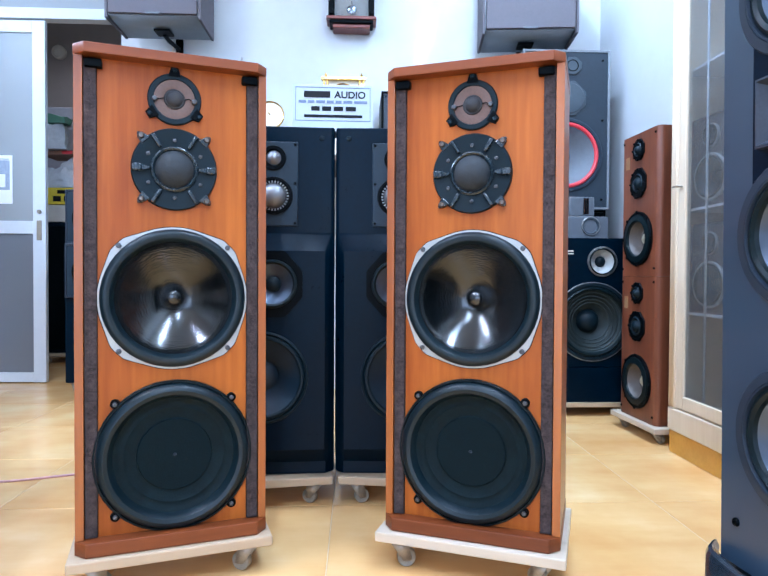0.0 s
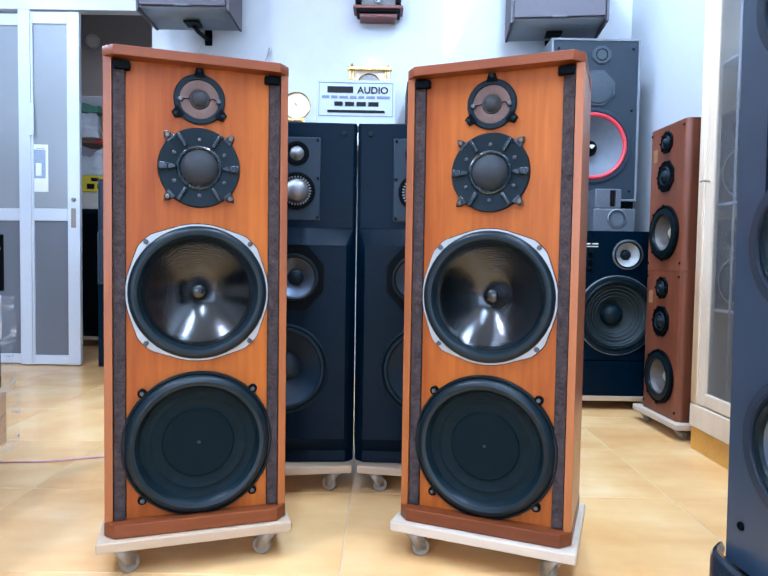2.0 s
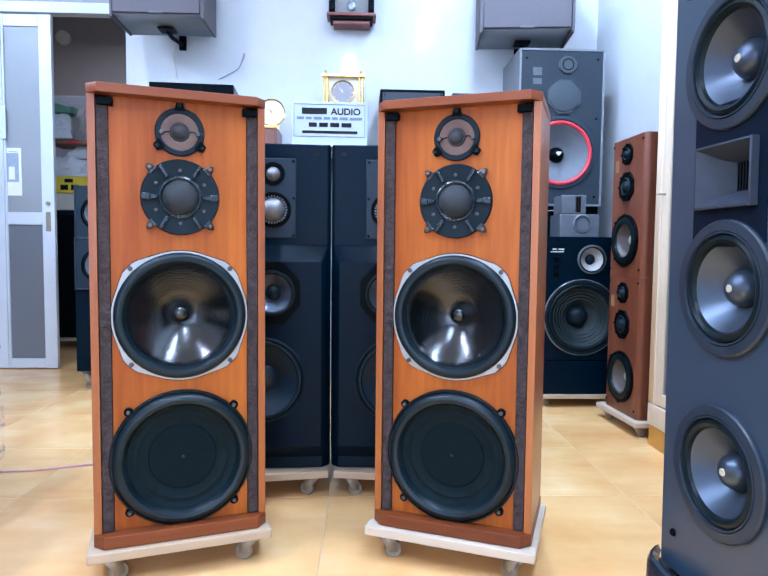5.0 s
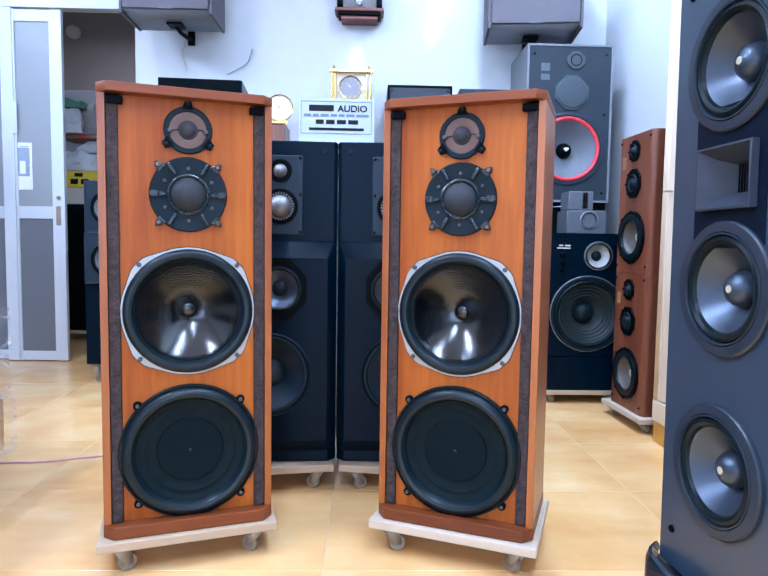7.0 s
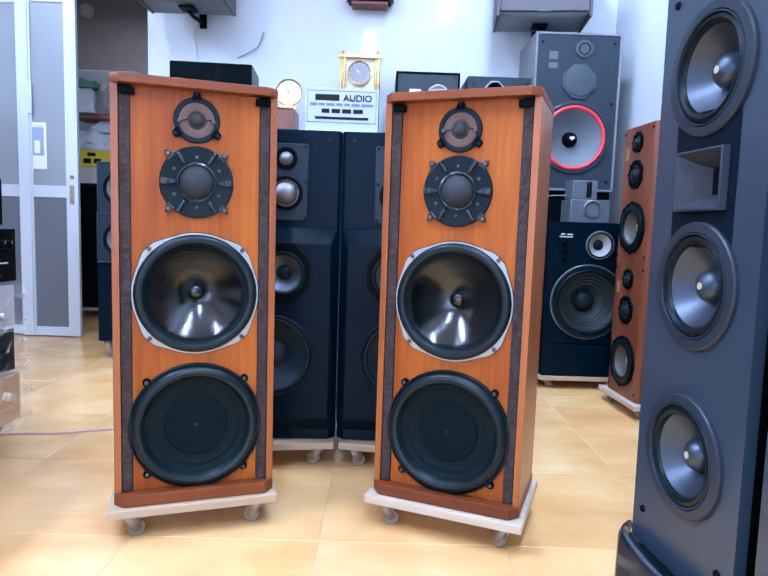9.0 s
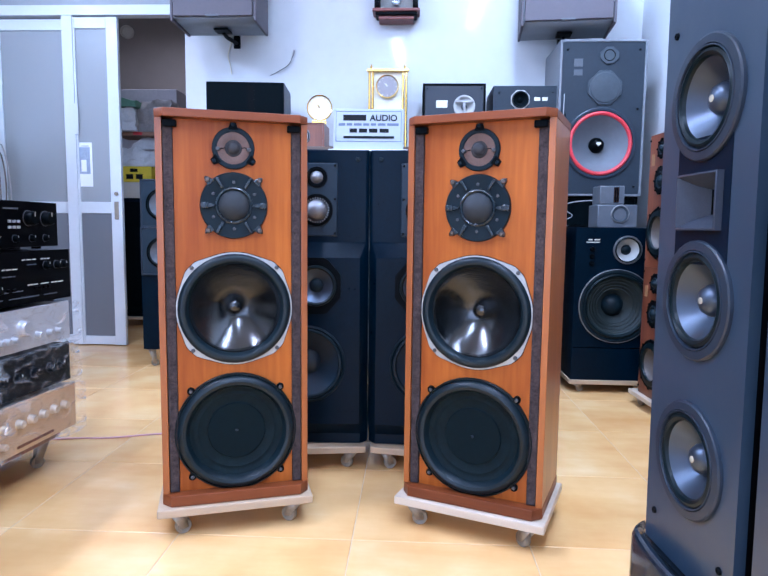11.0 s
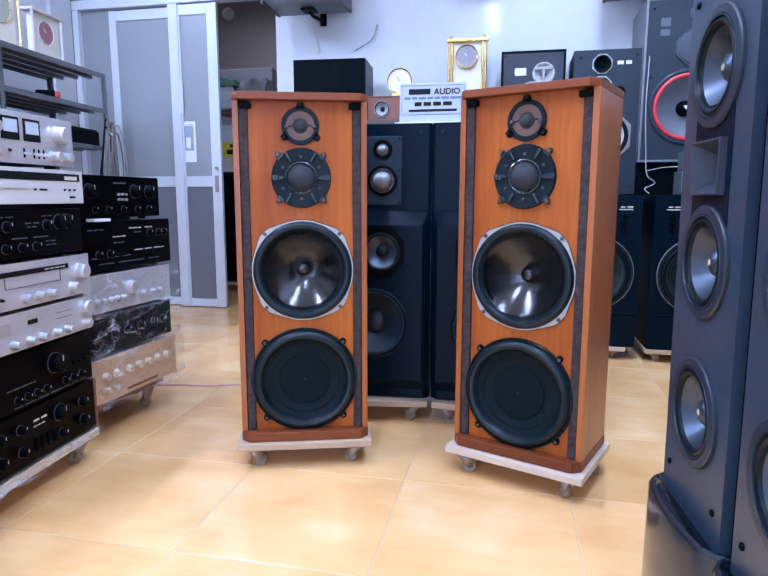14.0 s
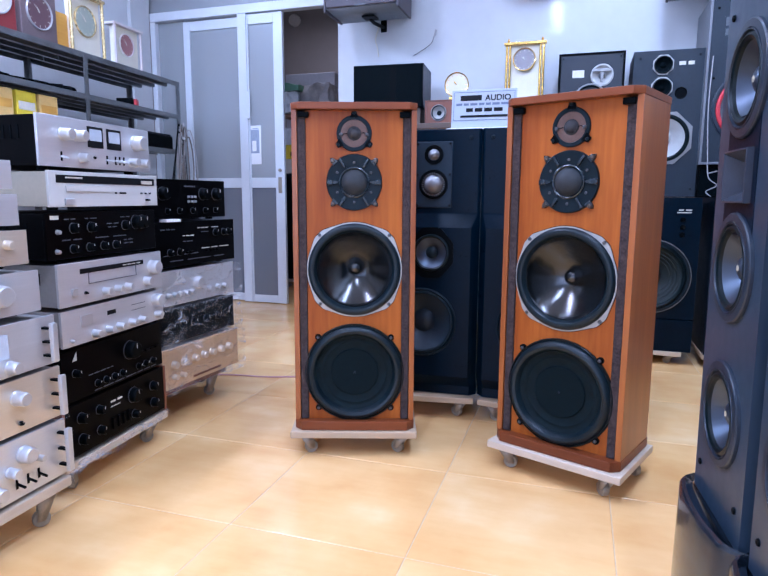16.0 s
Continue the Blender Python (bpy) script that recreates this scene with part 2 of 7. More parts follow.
def ripple(m):
    """Uneven circular brush marks, as lacquer leaves on a turned cone."""
    nt = m.node_tree
    b = nt.nodes["Principled BSDF"]
    tc = nt.nodes.new("ShaderNodeTexCoord")
    mp = nt.nodes.new("ShaderNodeMapping")
    mp.inputs["Location"].default_value = (0, 0, -0.500)
    nt.links.new(tc.outputs["Object"], mp.inputs[0])
    wv = nt.nodes.new("ShaderNodeTexWave")
    wv.wave_type, wv.rings_direction = "RINGS", "Y"
    wv.inputs["Scale"].default_value, wv.inputs["Distortion"].default_value = 62, 9.0
    wv.inputs["Detail"].default_value, wv.inputs["Detail Scale"].default_value = 3, 1.2
    nt.links.new(mp.outputs[0], wv.inputs[0])
    bp = nt.nodes.new("ShaderNodeBump")
    bp.inputs["Strength"].default_value, bp.inputs["Distance"].default_value = 0.15, 0.0005
    nt.links.new(wv.outputs["Fac"], bp.inputs["Height"])
    old = b.inputs["Normal"].links[0].from_node
    nt.links.new(old.outputs[0], bp.inputs["Normal"])
    nt.links.new(bp.outputs[0], b.inputs["Normal"])


ripple(GLOSSCONE)
RIMALU = mat("bright_cast_rim", (0.40, 0.40, 0.385), 0.42, 0.4, noise_scale=40, vary=0.12, bump=0.1)
CASTALU = mat("cast_aluminium", (0.27, 0.27, 0.265), 0.38, 0.75, noise_scale=40, vary=0.12, bump=0.1)
CHROME = mat("chrome", (0.75, 0.76, 0.78), 0.14, 1.0, noise_scale=10, vary=0.05)
DOMEMETAL = mat("satin_metal_dome", (0.24, 0.24, 0.25), 0.48, 0.8, noise_scale=30, vary=0.1)
ALU = mat("brushed_aluminium", (0.62, 0.62, 0.63), 0.36, 0.55, noise_scale=6, vary=0.06, bump=0.06, stretch=(0.5, 8, 20))
SILVERKNOB = mat("satin_silver", (0.56, 0.56, 0.565), 0.38, 0.55, noise_scale=3, vary=0.04, fine=9)
CHAMP = mat("champagne_aluminium", (0.70, 0.62, 0.50), 0.34, 0.6, noise_scale=6, vary=0.06, stretch=(0.5, 8, 20))
TAN = mat("tan_anodised_plate", (0.60, 0.43, 0.26), 0.4, 0.3, noise_scale=6, vary=0.08)
SHELL = mat("black_steel_case", (0.0014, 0.0014, 0.0018), 0.45, spec=0.06, noise_scale=18, vary=0.3, bump=0.05)
SHELLGREY = mat("grey_steel_case", (0.30, 0.29, 0.28), 0.45, noise_scale=18, vary=0.1, bump=0.05)
CREAMCASE = mat("cream_case", (0.46, 0.42, 0.33), 0.4, noise_scale=12, vary=0.06)
BLACKFACE = mat("black_faceplate", (0.0012, 0.0012, 0.0016), 0.35, spec=0.06, noise_scale=20, vary=0.3)
BRONZE = mat("bronze_plate", (0.13, 0.075, 0.055), 0.5, 0.3, noise_scale=30, vary=0.2, bump=0.1)
DOMECLOTH = mat("dome_cloth", (0.026, 0.024, 0.025), 0.72, noise_scale=70, vary=0.3, bump=0.3, fine=400)
DUST = mat("dusty_dome", (0.022, 0.025, 0.028), 0.75, noise_scale=50, vary=0.5, bump=0.3, fine=300)
NAVY = mat("black_lacquer_cabinet", (0.0007, 0.0060, 0.0135), 0.32, spec=0.09, noise_scale=14, vary=0.25, bump=0.04)
SLATE = mat("slate_vinyl_baffle", (0.012, 0.023, 0.035), 0.42, spec=0.28, noise_scale=90, vary=0.18, bump=0.12, fine=500)
SLATE_SHEEN = mat("slate_vinyl_sheen", (0.021, 0.038, 0.063), 0.38, spec=0.95, noise_scale=6, vary=0.10, fine=40)
SLATE_TRIM = mat("slate_trim", (0.020, 0.028, 0.041), 0.36, spec=0.35, noise_scale=60, vary=0.12, bump=0.05)
ASHBLACK = mat("black_ash_side", (0.002, 0.002, 0.003), 0.5, spec=0.10, noise_scale=20, vary=0.35, bump=0.1, stretch=(9, 9, 0.8))
GRAPHITE = mat("graphite_metal_cone", (0.072, 0.090, 0.122), 0.36, 0.7, noise_scale=12, vary=0.08)
TAUPECONE = mat("taupe_paper_cone", (0.105, 0.088, 0.076), 0.6, noise_scale=40, vary=0.2, bump=0.1)
BADGE = mat("dull_cream_badge", (0.42, 0.38, 0.27), 0.5, noise_scale=40, vary=0.1)
BLUECONE = mat("blue_black_cone", (0.004, 0.016, 0.030), 0.42, spec=0.45, noise_scale=40, vary=0.25, bump=0.1)
PALE = mat("pale_badge", (0.65, 0.62, 0.52), 0.4, noise_scale=40, vary=0.1)
FACEGREY = mat("grey_driver_plate", (0.050, 0.062, 0.074), 0.5, spec=0.3, noise_scale=60, vary=0.15, bump=0.1)
HORNGREY = mat("grey_tweeter_body", (0.105, 0.115, 0.13), 0.42, noise_scale=40, vary=0.12, bump=0.05)
TARNISH = mat("tarnished_gold_label", (0.36, 0.20, 0.09), 0.5, 0.3, noise_scale=40, vary=0.2)
GREYBAFFLE = mat("charcoal_baffle", (0.020, 0.029, 0.040), 0.55, spec=0.3, noise_scale=60, vary=0.2, bump=0.15, fine=300)
GREYCONE = mat("grey_paper_cone", (0.12, 0.132, 0.15), 0.7, noise_scale=40, vary=0.15, bump=0.15)
WHITECONE = mat("pale_paper_cone", (0.40, 0.40, 0.38), 0.7, noise_scale=40, vary=0.1, bump=0.15)
GREENCONE = mat("dark_ribbed_cone", (0.018, 0.027, 0.027), 0.6, spec=0.3, noise_scale=40, vary=0.25, bump=0.2)
REDRUB = mat("red_surround", (0.55, 0.035, 0.045), 0.4, noise_scale=30, vary=0.12, bump=0.05)
DULLGREY = mat("grey_horn_plastic", (0.085, 0.095, 0.108), 0.42, noise_scale=40, vary=0.12, bump=0.05)
WALLGREY = mat("taupe_grille_cloth", (0.085, 0.075, 0.085), 0.65, noise_scale=80, vary=0.15, bump=0.2, fine=500)
WEDGE = mat("grey_wedge_paint", (0.17, 0.19, 0.21), 0.5, noise_scale=20, vary=0.1)
GOLD = mat("polished_brass", (0.75, 0.50, 0.13), 0.22, 0.9, noise_scale=25, vary=0.12)
DIALWHITE = mat("ivory_dial", (0.72, 0.68, 0.55), 0.4, noise_scale=20, vary=0.06)
DIALGREY = mat("grey_dial", (0.26, 0.24, 0.25), 0.35, noise_scale=20, vary=0.1)
DIALPLUM = mat("plum_dial", (0.14, 0.075, 0.085), 0.4, noise_scale=20, vary=0.1)
TAUPEWOOD = mat("taupe_lacquer", (0.17, 0.125, 0.125), 0.4, noise_scale=12, vary=0.12)
PALEBRASS = mat("pale_brass", (0.74, 0.58, 0.27), 0.26, 0.7, noise_scale=10, vary=0.08)
DIALRED = mat("maroon_dial", (0.33, 0.15, 0.15), 0.35, noise_scale=20, vary=0.1)
DIALGREEN = mat("green_dial", (0.36, 0.40, 0.33), 0.35, noise_scale=20, vary=0.1)
REDWOOD = mat("reddish_wood", (0.16, 0.045, 0.035), 0.4, noise_scale=12, vary=0.2, stretch=(1, 5, 5))
WALL = mat("glossy_white_wall_paint", (0.545, 0.56, 0.57), 0.5, noise_scale=1.6, vary=0.045, bump=0.03, spec=0.3, coat=0.2, fine=14)
CEIL = mat("ceiling_paint", (0.82, 0.82, 0.80), 0.8, noise_scale=3, vary=0.03, bump=0.05)
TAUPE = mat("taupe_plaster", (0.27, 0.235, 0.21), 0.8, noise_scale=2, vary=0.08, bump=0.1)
FRAMEWHITE = mat("white_coated_aluminium", (0.62, 0.655, 0.69), 0.35, noise_scale=8, vary=0.03)
GROUT = mat("pale_grout", (0.64, 0.47, 0.27), 0.8, noise_scale=50, vary=0.15, bump=0.2)
STEEL = mat("grey_slotted_steel", (0.17, 0.18, 0.185), 0.34, 0.5, noise_scale=20, vary=0.25, bump=0.1)
SIGNBOARD = mat("pale_sign_board", (0.40, 0.44, 0.48), 0.5, noise_scale=10, vary=0.04)
PAPER = mat("white_paper", (0.80, 0.81, 0.82), 0.6, noise_scale=10, vary=0.03)
INK = mat("dark_ink", (0.005, 0.0055, 0.007), 0.5, spec=0.15, noise_scale=60, vary=0.2)
BLUEINK = mat("blue_grey_ink", (0.13, 0.16, 0.24), 0.6, noise_scale=60, vary=0.2)
BAG = mat("white_plastic_bag", (0.66, 0.68, 0.70), 0.35, noise_scale=9, vary=0.12, bump=0.6)
GREENPRINT = mat("green_print", (0.10, 0.24, 0.15), 0.4, noise_scale=9, vary=0.2)
YELLOW = mat("yellow_carton", (0.74, 0.58, 0.02), 0.5, noise_scale=15, vary=0.08)
AMBERBOX = mat("amber_carton", (0.74, 0.50, 0.16), 0.5, noise_scale=15, vary=0.1)
CARTON = mat("pale_carton", (0.62, 0.58, 0.50), 0.7, noise_scale=15, vary=0.08, bump=0.1)
CASTERW = mat("nylon_wheel", (0.25, 0.21, 0.155), 0.45, noise_scale=30, vary=0.15)
BRASSY = mat("tarnished_screw", (0.13, 0.105, 0.085), 0.35, 0.8, noise_scale=40, vary=0.2)
DARKSTEEL = mat("dark_steel", (0.10, 0.10, 0.105), 0.4, 0.6, noise_scale=40, vary=0.2)
ZINC = mat("zinc_plate", (0.33, 0.285, 0.22), 0.42, 0.4, noise_scale=30, vary=0.2)
CABLE = mat("grey_cable", (0.35, 0.34, 0.34), 0.5, noise_scale=30, vary=0.2)
PINKCABLE = mat("pink_cable", (0.62, 0.34, 0.34), 0.5, noise_scale=30, vary=0.2)
CREAMCABLE = mat("cream_cable", (0.66, 0.62, 0.48), 0.5, noise_scale=30, vary=0.1)
METERFACE = mat("meter_face", (0.50, 0.55, 0.62), 0.25, noise_scale=30, vary=0.05)
WALL.node_tree.nodes["Principled BSDF"].inputs["Coat Roughness"].default_value = 0.07
TILE = tile_stone()
FROST = glass("frosted_glass", (0.44, 0.465, 0.475), 0.35, 0.42)
# about half the tint of FROST, for the lower panes
FROSTLOW = glass("dark_frosted_glass", (0.22, 0.235, 0.26), 0.35, 0.35)
CLEAR = glass("clear_glass", (0.06, 0.06, 0.065), 0.03, 0.80)
# grey tint carries the veil of reflection on the cabinet's glass
VEILED = glass("veiled_cabinet_glass", (0.17, 0.16, 0.145), 0.04, 0.66)
FILM = wrap_film()
TUBEGLOW = glow("tube_glow", (0.92, 0.97, 1.0), 14)

# ---------------------------------------------------------------- mesh helpers


def bx(bm, x0, x1, y0, y1, z0, z1, bev=0.0, seg=2):
    vs = [bm.verts.new((x, y, z)) for x in (x0, x1) for y in (y0, y1) for z in (z0, z1)]
    fs = [bm.faces.new([vs[i] for i in q]) for q in ((0, 1, 3, 2), (4, 6, 7, 5), (0, 4, 5, 1), (2, 3, 7, 6), (0, 2, 6, 4), (1, 5, 7, 3))]
    if bev:
        es = list({e for f in fs for e in f.edges})
        bmesh.ops.bevel(bm, geom=es, offset=bev, segments=seg, profile=0.5, affect="EDGES")
    return bm


def box(x0, x1, y0, y1, z0, z1, bev=0.0, seg=2):
    return bx(bmesh.new(), x0, x1, y0, y1, z0, z1, bev, seg)


def lathe(bm, cx, y0, cz, prof, seg=48):
    """A shape turned about the line along y through (cx, cz). prof: (radius, depth), depth growing away from the viewer."""
    rings = []
    for r, d in prof:
        if r < 1e-6:
            rings.append([bm.verts.new((cx, y0 + d, cz))])
        else:
            rings.append([bm.verts.new((cx + r * math.cos(a), y0 + d, cz + r * math.sin(a))) for a in (2 * math.pi * k / seg for k in range(seg))])
    for a, b in zip(rings, rings[1:]):
        for k in range(seg):
            j = (k + 1) % seg
            if len(a) == 1 and len(b) == 1:
                continue
            if len(a) == 1:
                bm.faces.new((a[0], b[k], b[j]))
            elif len(b) == 1:
                bm.faces.new((a[k], b[0], a[j]))
            else:
                bm.faces.new((a[k], b[k], b[j], a[j]))
    return bm


def turned(cx, y0, cz, prof, seg=48):
    return lathe(bmesh.new(), cx, y0, cz, prof, seg)


def disc_y(bm, cx, cz, y0, y1, r, seg=20, bev=0.0):
    """A short cylinder along y with softened front rim."""
    b = bev or min(r, abs(y1 - y0)) * 0.2
    return lathe(bm, cx, 0, cz, [(0, y0), (r - b, y0), (r, y0 + b), (r, y1), (0, y1)], seg)


def prism(bm, pts, y0, y1, bev=0.0):
    """A polygon in x, z pushed along y."""
    a = [bm.verts.new((x, y0, z)) for x, z in pts]
    b = [bm.verts.new((x, y1, z)) for x, z in pts]
    f0 = bm.faces.new(a)
    bm.faces.new(b[::-1])
    n = len(pts)
    for k in range(n):
        bm.faces.new((a[k], b[k], b[(k + 1) % n], a[(k + 1) % n]))
    if bev:
        bmesh.ops.bevel(bm, geom=list(f0.edges), offset=bev, segments=2, profile=0.5, affect="EDGES")
    return bm


def slab(bm, pts, z0, z1, bev=0.0):
    """A polygon in x, y pushed along z."""
    a = [bm.verts.new((x, y, z0)) for x, y in pts]
    b = [bm.verts.new((x, y, z1)) for x, y in pts]
    f0 = bm.faces.new(a)
    f1 = bm.faces.new(b[::-1])
    n = len(pts)
    for k in range(n):
        bm.faces.new((a[k], b[k], b[(k + 1) % n], a[(k + 1) % n]))
    if bev:
        bmesh.ops.bevel(bm, geom=list({*f0.edges, *f1.edges}), offset=bev, segments=2, profile=0.5, affect="EDGES")
    return bm


def rod(bm, pts, r, seg=8):
    """A round cord along a line of points."""
    pts = [Vector(p) for p in pts]
    rings = []
    for k, p in enumerate(pts):
        d = (pts[min(k + 1, len(pts) - 1)] - pts[max(k - 1, 0)]).normalized()
        u = d.orthogonal().normalized() if k == 0 else (rings_u - d * rings_u.dot(d)).normalized()
        rings_u = u
        v = d.cross(u)
        rings.append([bm.verts.new(p + r * (math.cos(a) * u + math.sin(a) * v)) for a in (2 * math.pi * i / seg for i in range(seg))])
    for a, b in zip(rings, rings[1:]):
        for i in range(seg):
            bm.faces.new((a[i], a[(i + 1) % seg], b[(i + 1) % seg], b[i]))
    bm.faces.new(rings[0][::-1])
    bm.faces.new(rings[-1])
    return bm


def curve_pts(ctrl, n=10):
    """Points of a smooth line through the given ones."""
    c = [Vector(p) for p in ctrl]
    c = [2 * c[0] - c[1], *c, 2 * c[-1] - c[-2]]
    out = []
    for i in range(1, len(c) - 2):
        for k in range(n):
            t = k / n
            out.append(0.5 * (2 * c[i] + (c[i + 1] - c[i - 1]) * t + (2 * c[i - 1] - 5 * c[i] + 4 * c[i + 1] - c[i + 2]) * t * t + (3 * c[i] - c[i - 1] - 3 * c[i + 1] + c[i + 2]) * t ** 3))
    out.append(c[-2])
    return out


def plate(bm, x0, x1, z0, z1, y0, y1, holes):
    """A board facing -y with openings through it. holes: (cx, cz, rx, rz, round or not), one above another."""
    hs = sorted(holes, key=lambda h: h[1])
    cuts = [z0] + [((a[1] + a[3]) + (b[1] - b[3])) / 2 for a, b in zip(hs, hs[1:])] + [z1]
    for (cx, cz, rx, rz, rnd), za, zb in zip(hs, cuts, cuts[1:]):
        angs = {math.atan2(z - cz, x - cx) for x in (x0, x1) for z in (za, zb)}
        if rnd:
            angs |= {2 * math.pi * k / 48 - math.pi for k in range(48)}
        else:
            angs |= {math.atan2(sz * rz, sx * rx) for sx in (-1, 1) for sz in (-1, 1)}
        inner, outer, deep = [], [], []
        for a in sorted(angs):
            u, v = math.cos(a), math.sin(a)
            k = 9.0
            if abs(u) > 1e-9:
                k = min(k, ((x1 if u > 0 else x0) - cx) / u)
            if abs(v) > 1e-9:
                k = min(k, ((zb if v > 0 else za) - cz) / v)
            outer.append(bm.verts.new((cx + u * k, y0, cz + v * k)))
            q = 1.0 if rnd else 1 / max(abs(u) / rx, abs(v) / rz)
            px, pz = (cx + rx * u, cz + rz * v) if rnd else (cx + u * q, cz + v * q)
            inner.append(bm.verts.new((px, y0, pz)))
            deep.append(bm.verts.new((px, y1, pz)))
        n = len(inner)
        for k in range(n):
            j = (k + 1) % n
            bm.faces.new((inner[k], inner[j], outer[j], outer[k]))
            bm.faces.new((inner[k], deep[k], deep[j], inner[j]))
    for a, b in (((x0, z0), (x1, z0)), ((x1, z0), (x1, z1)), ((x1, z1), (x0, z1)), ((x0, z1), (x0, z0))):
        bm.faces.new([bm.verts.new(p) for p in ((a[0], y0, a[1]), (b[0], y0, b[1]), (b[0], y1, b[1]), (a[0], y1, a[1]))])
    bmesh.ops.remove_doubles(bm, verts=bm.verts, dist=2e-5)
    return bm


def shell(x0, x1, y0, y1, z0, z1):
    """A cabinet with no front: the baffle closes it."""
    bm = box(x0, x1, y0, y1, z0, z1)
    front = [f for f in bm.faces if all(abs(v.co.y - y0) < 1e-6 for v in f.verts)]
    bmesh.ops.delete(bm, geom=front, context="FACES_ONLY")
    return bm


def finish(name, bm, material, sharp=0.6):
    bmesh.ops.recalc_face_normals(bm, faces=bm.faces)
    bm.normal_update()
    for f in bm.faces:
        f.smooth = max(abs(k) for k in f.normal) < 0.99995  # flat faces stay flat beside their rounded edges
    for e in bm.edges:
        if len(e.link_faces) == 2 and e.calc_face_angle(0) > sharp:
            e.smooth = False
    me = bpy.data.meshes.new(name)
    bm.to_mesh(me)
    bm.free()
    me.materials.append(material)
    return me


def part(name, bm, material, parent, label=""):
    ob = new(name, finish(name, bm, material))
    ob.parent = parent
    return tagged(ob, label)


def shared(name, me, parent, m=None):
    """One more object on a mesh that is already built."""
    ob = new(name, me)
    ob.parent = parent
    if m is not None:
        ob.matrix_basis = m
    return ob


def thing(name, m, label, category, group=""):
    ob = new(name)
    ob.empty_display_size = 0.05
    ob.matrix_basis = m
    return tagged(ob, label, category, group)


def solid(name, bm, material, label="", category="", kind="", m=None):
    ob = new(name, finish(name, bm, material))
    if m is not None:
        ob.matrix_basis = m
    return tagged(ob, label, category, kind=kind)


def bars(parent, name, y, x0, x1, z, h, words, material, seed=1):
    """A line of writing too small to read: plain bars of word length."""
    rnd = random.Random(seed)
    lens = [rnd.uniform(0.6, 1.5) for _ in range(words)]
    gap = (x1 - x0) * 0.16 / max(1, words - 1) if words > 1 else 0
    unit = ((x1 - x0) - gap * (words - 1)) / sum(lens)
    x = x0
    for n in lens:
        part(name, box(x, x + n * unit, y, y + 0.0006, z - h / 2, z + h / 2), material, parent)
        x += n * unit + gap

# ---------------------------------------------------------------- the room
WX0, WX1, WY0, WY1, H = -2.90, 1.415, -3.6, 3.40, 3.2
T = 0.20  # wall thickness
DX0, DX1 = -2.87, -1.246  # the arched doorway in the far wall
SPRING = 2.17

floor = solid("floor", box(WX0, WX1, WY0, WY1, -0.06, -0.0012), GROUT, "cream and amber glazed tile floor with pale joints", "floor", "structure")


def far_wall():
    """The far wall with its arched doorway."""
    bm = bmesh.new()
    bx(bm, DX1, WX1, WY1, WY1 + T, 0, H)
    bx(bm, WX0, DX0, WY1, WY1 + T, 0, H)
    cx, r, n = (DX0 + DX1) / 2, (DX1 - DX0) / 2, 24
    arc = [(cx - r * math.cos(math.pi * k / n), SPRING + 0.85 * r * math.sin(math.pi * k / n)) for k in range(n + 1)]
    for (xa, za), (xb, zb) in zip(arc, arc[1:]):
        vs = [bm.verts.new((x, y, z)) for y in (WY1, WY1 + T) for x, z in ((xa, za), (xb, zb), (xb, H), (xa, H))]
        bm.faces.new(vs[:4])
        bm.faces.new(vs[4:][::-1])
        bm.faces.new((vs[0], vs[4], vs[5], vs[1]))
    return bm


solid("wall_north", far_wall(), WALL, "glossy white painted wall with an arched doorway", "wall", "structure")
solid("wall_east", box(WX1, WX1 + T, WY0, WY1 + T, 0, H), WALL, "glossy white painted side wall", "wall", "structure")
solid("wall_west", box(WX0 - T, WX0, WY0, WY1 + T, 0, H), WALL, "glossy white painted side wall behind the shelf rack", "wall", "structure")
# street side: two piers and a lintel about the open shopfront
solid("wall_south", bx(bx(box(WX0, -2.5, WY0 - T, WY0, 0, H), 1.1, WX1, WY0 - T, WY0, 0, H), -2.5, 1.1, WY0 - T, WY0, 2.7, H), WALL, "white wall about an open shopfront", "wall", "structure")
solid("ceiling", box(WX0, WX1, WY0, WY1, H, H + 0.1), CEIL, "plain white ceiling", "ceiling", "structure")
solid("ground", box(-30, 30, -40, WY0 - T, -0.2, -0.05), mat("street_concrete", (0.3, 0.29, 0.27), 0.8, noise_scale=3, vary=0.1, bump=0.2), "pale concrete pavement outside the shop", "ground", "structure")

# back room beyond the doorway
solid("floor_back", box(-3.4, -0.9, WY1, 5.6, -0.06, -0.001), TILE, "amber tiled floor of the back room", "floor", "structure")
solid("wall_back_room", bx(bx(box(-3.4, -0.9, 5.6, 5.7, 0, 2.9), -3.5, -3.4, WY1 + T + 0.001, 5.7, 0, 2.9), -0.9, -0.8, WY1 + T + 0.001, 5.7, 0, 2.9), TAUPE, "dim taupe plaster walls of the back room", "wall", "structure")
solid("ceiling_back_room", box(-3.5, -0.8, WY1 + T + 0.001, 5.7, 2.9, 3.0), CEIL, "plain ceiling of the back room", "ceiling", "structure")


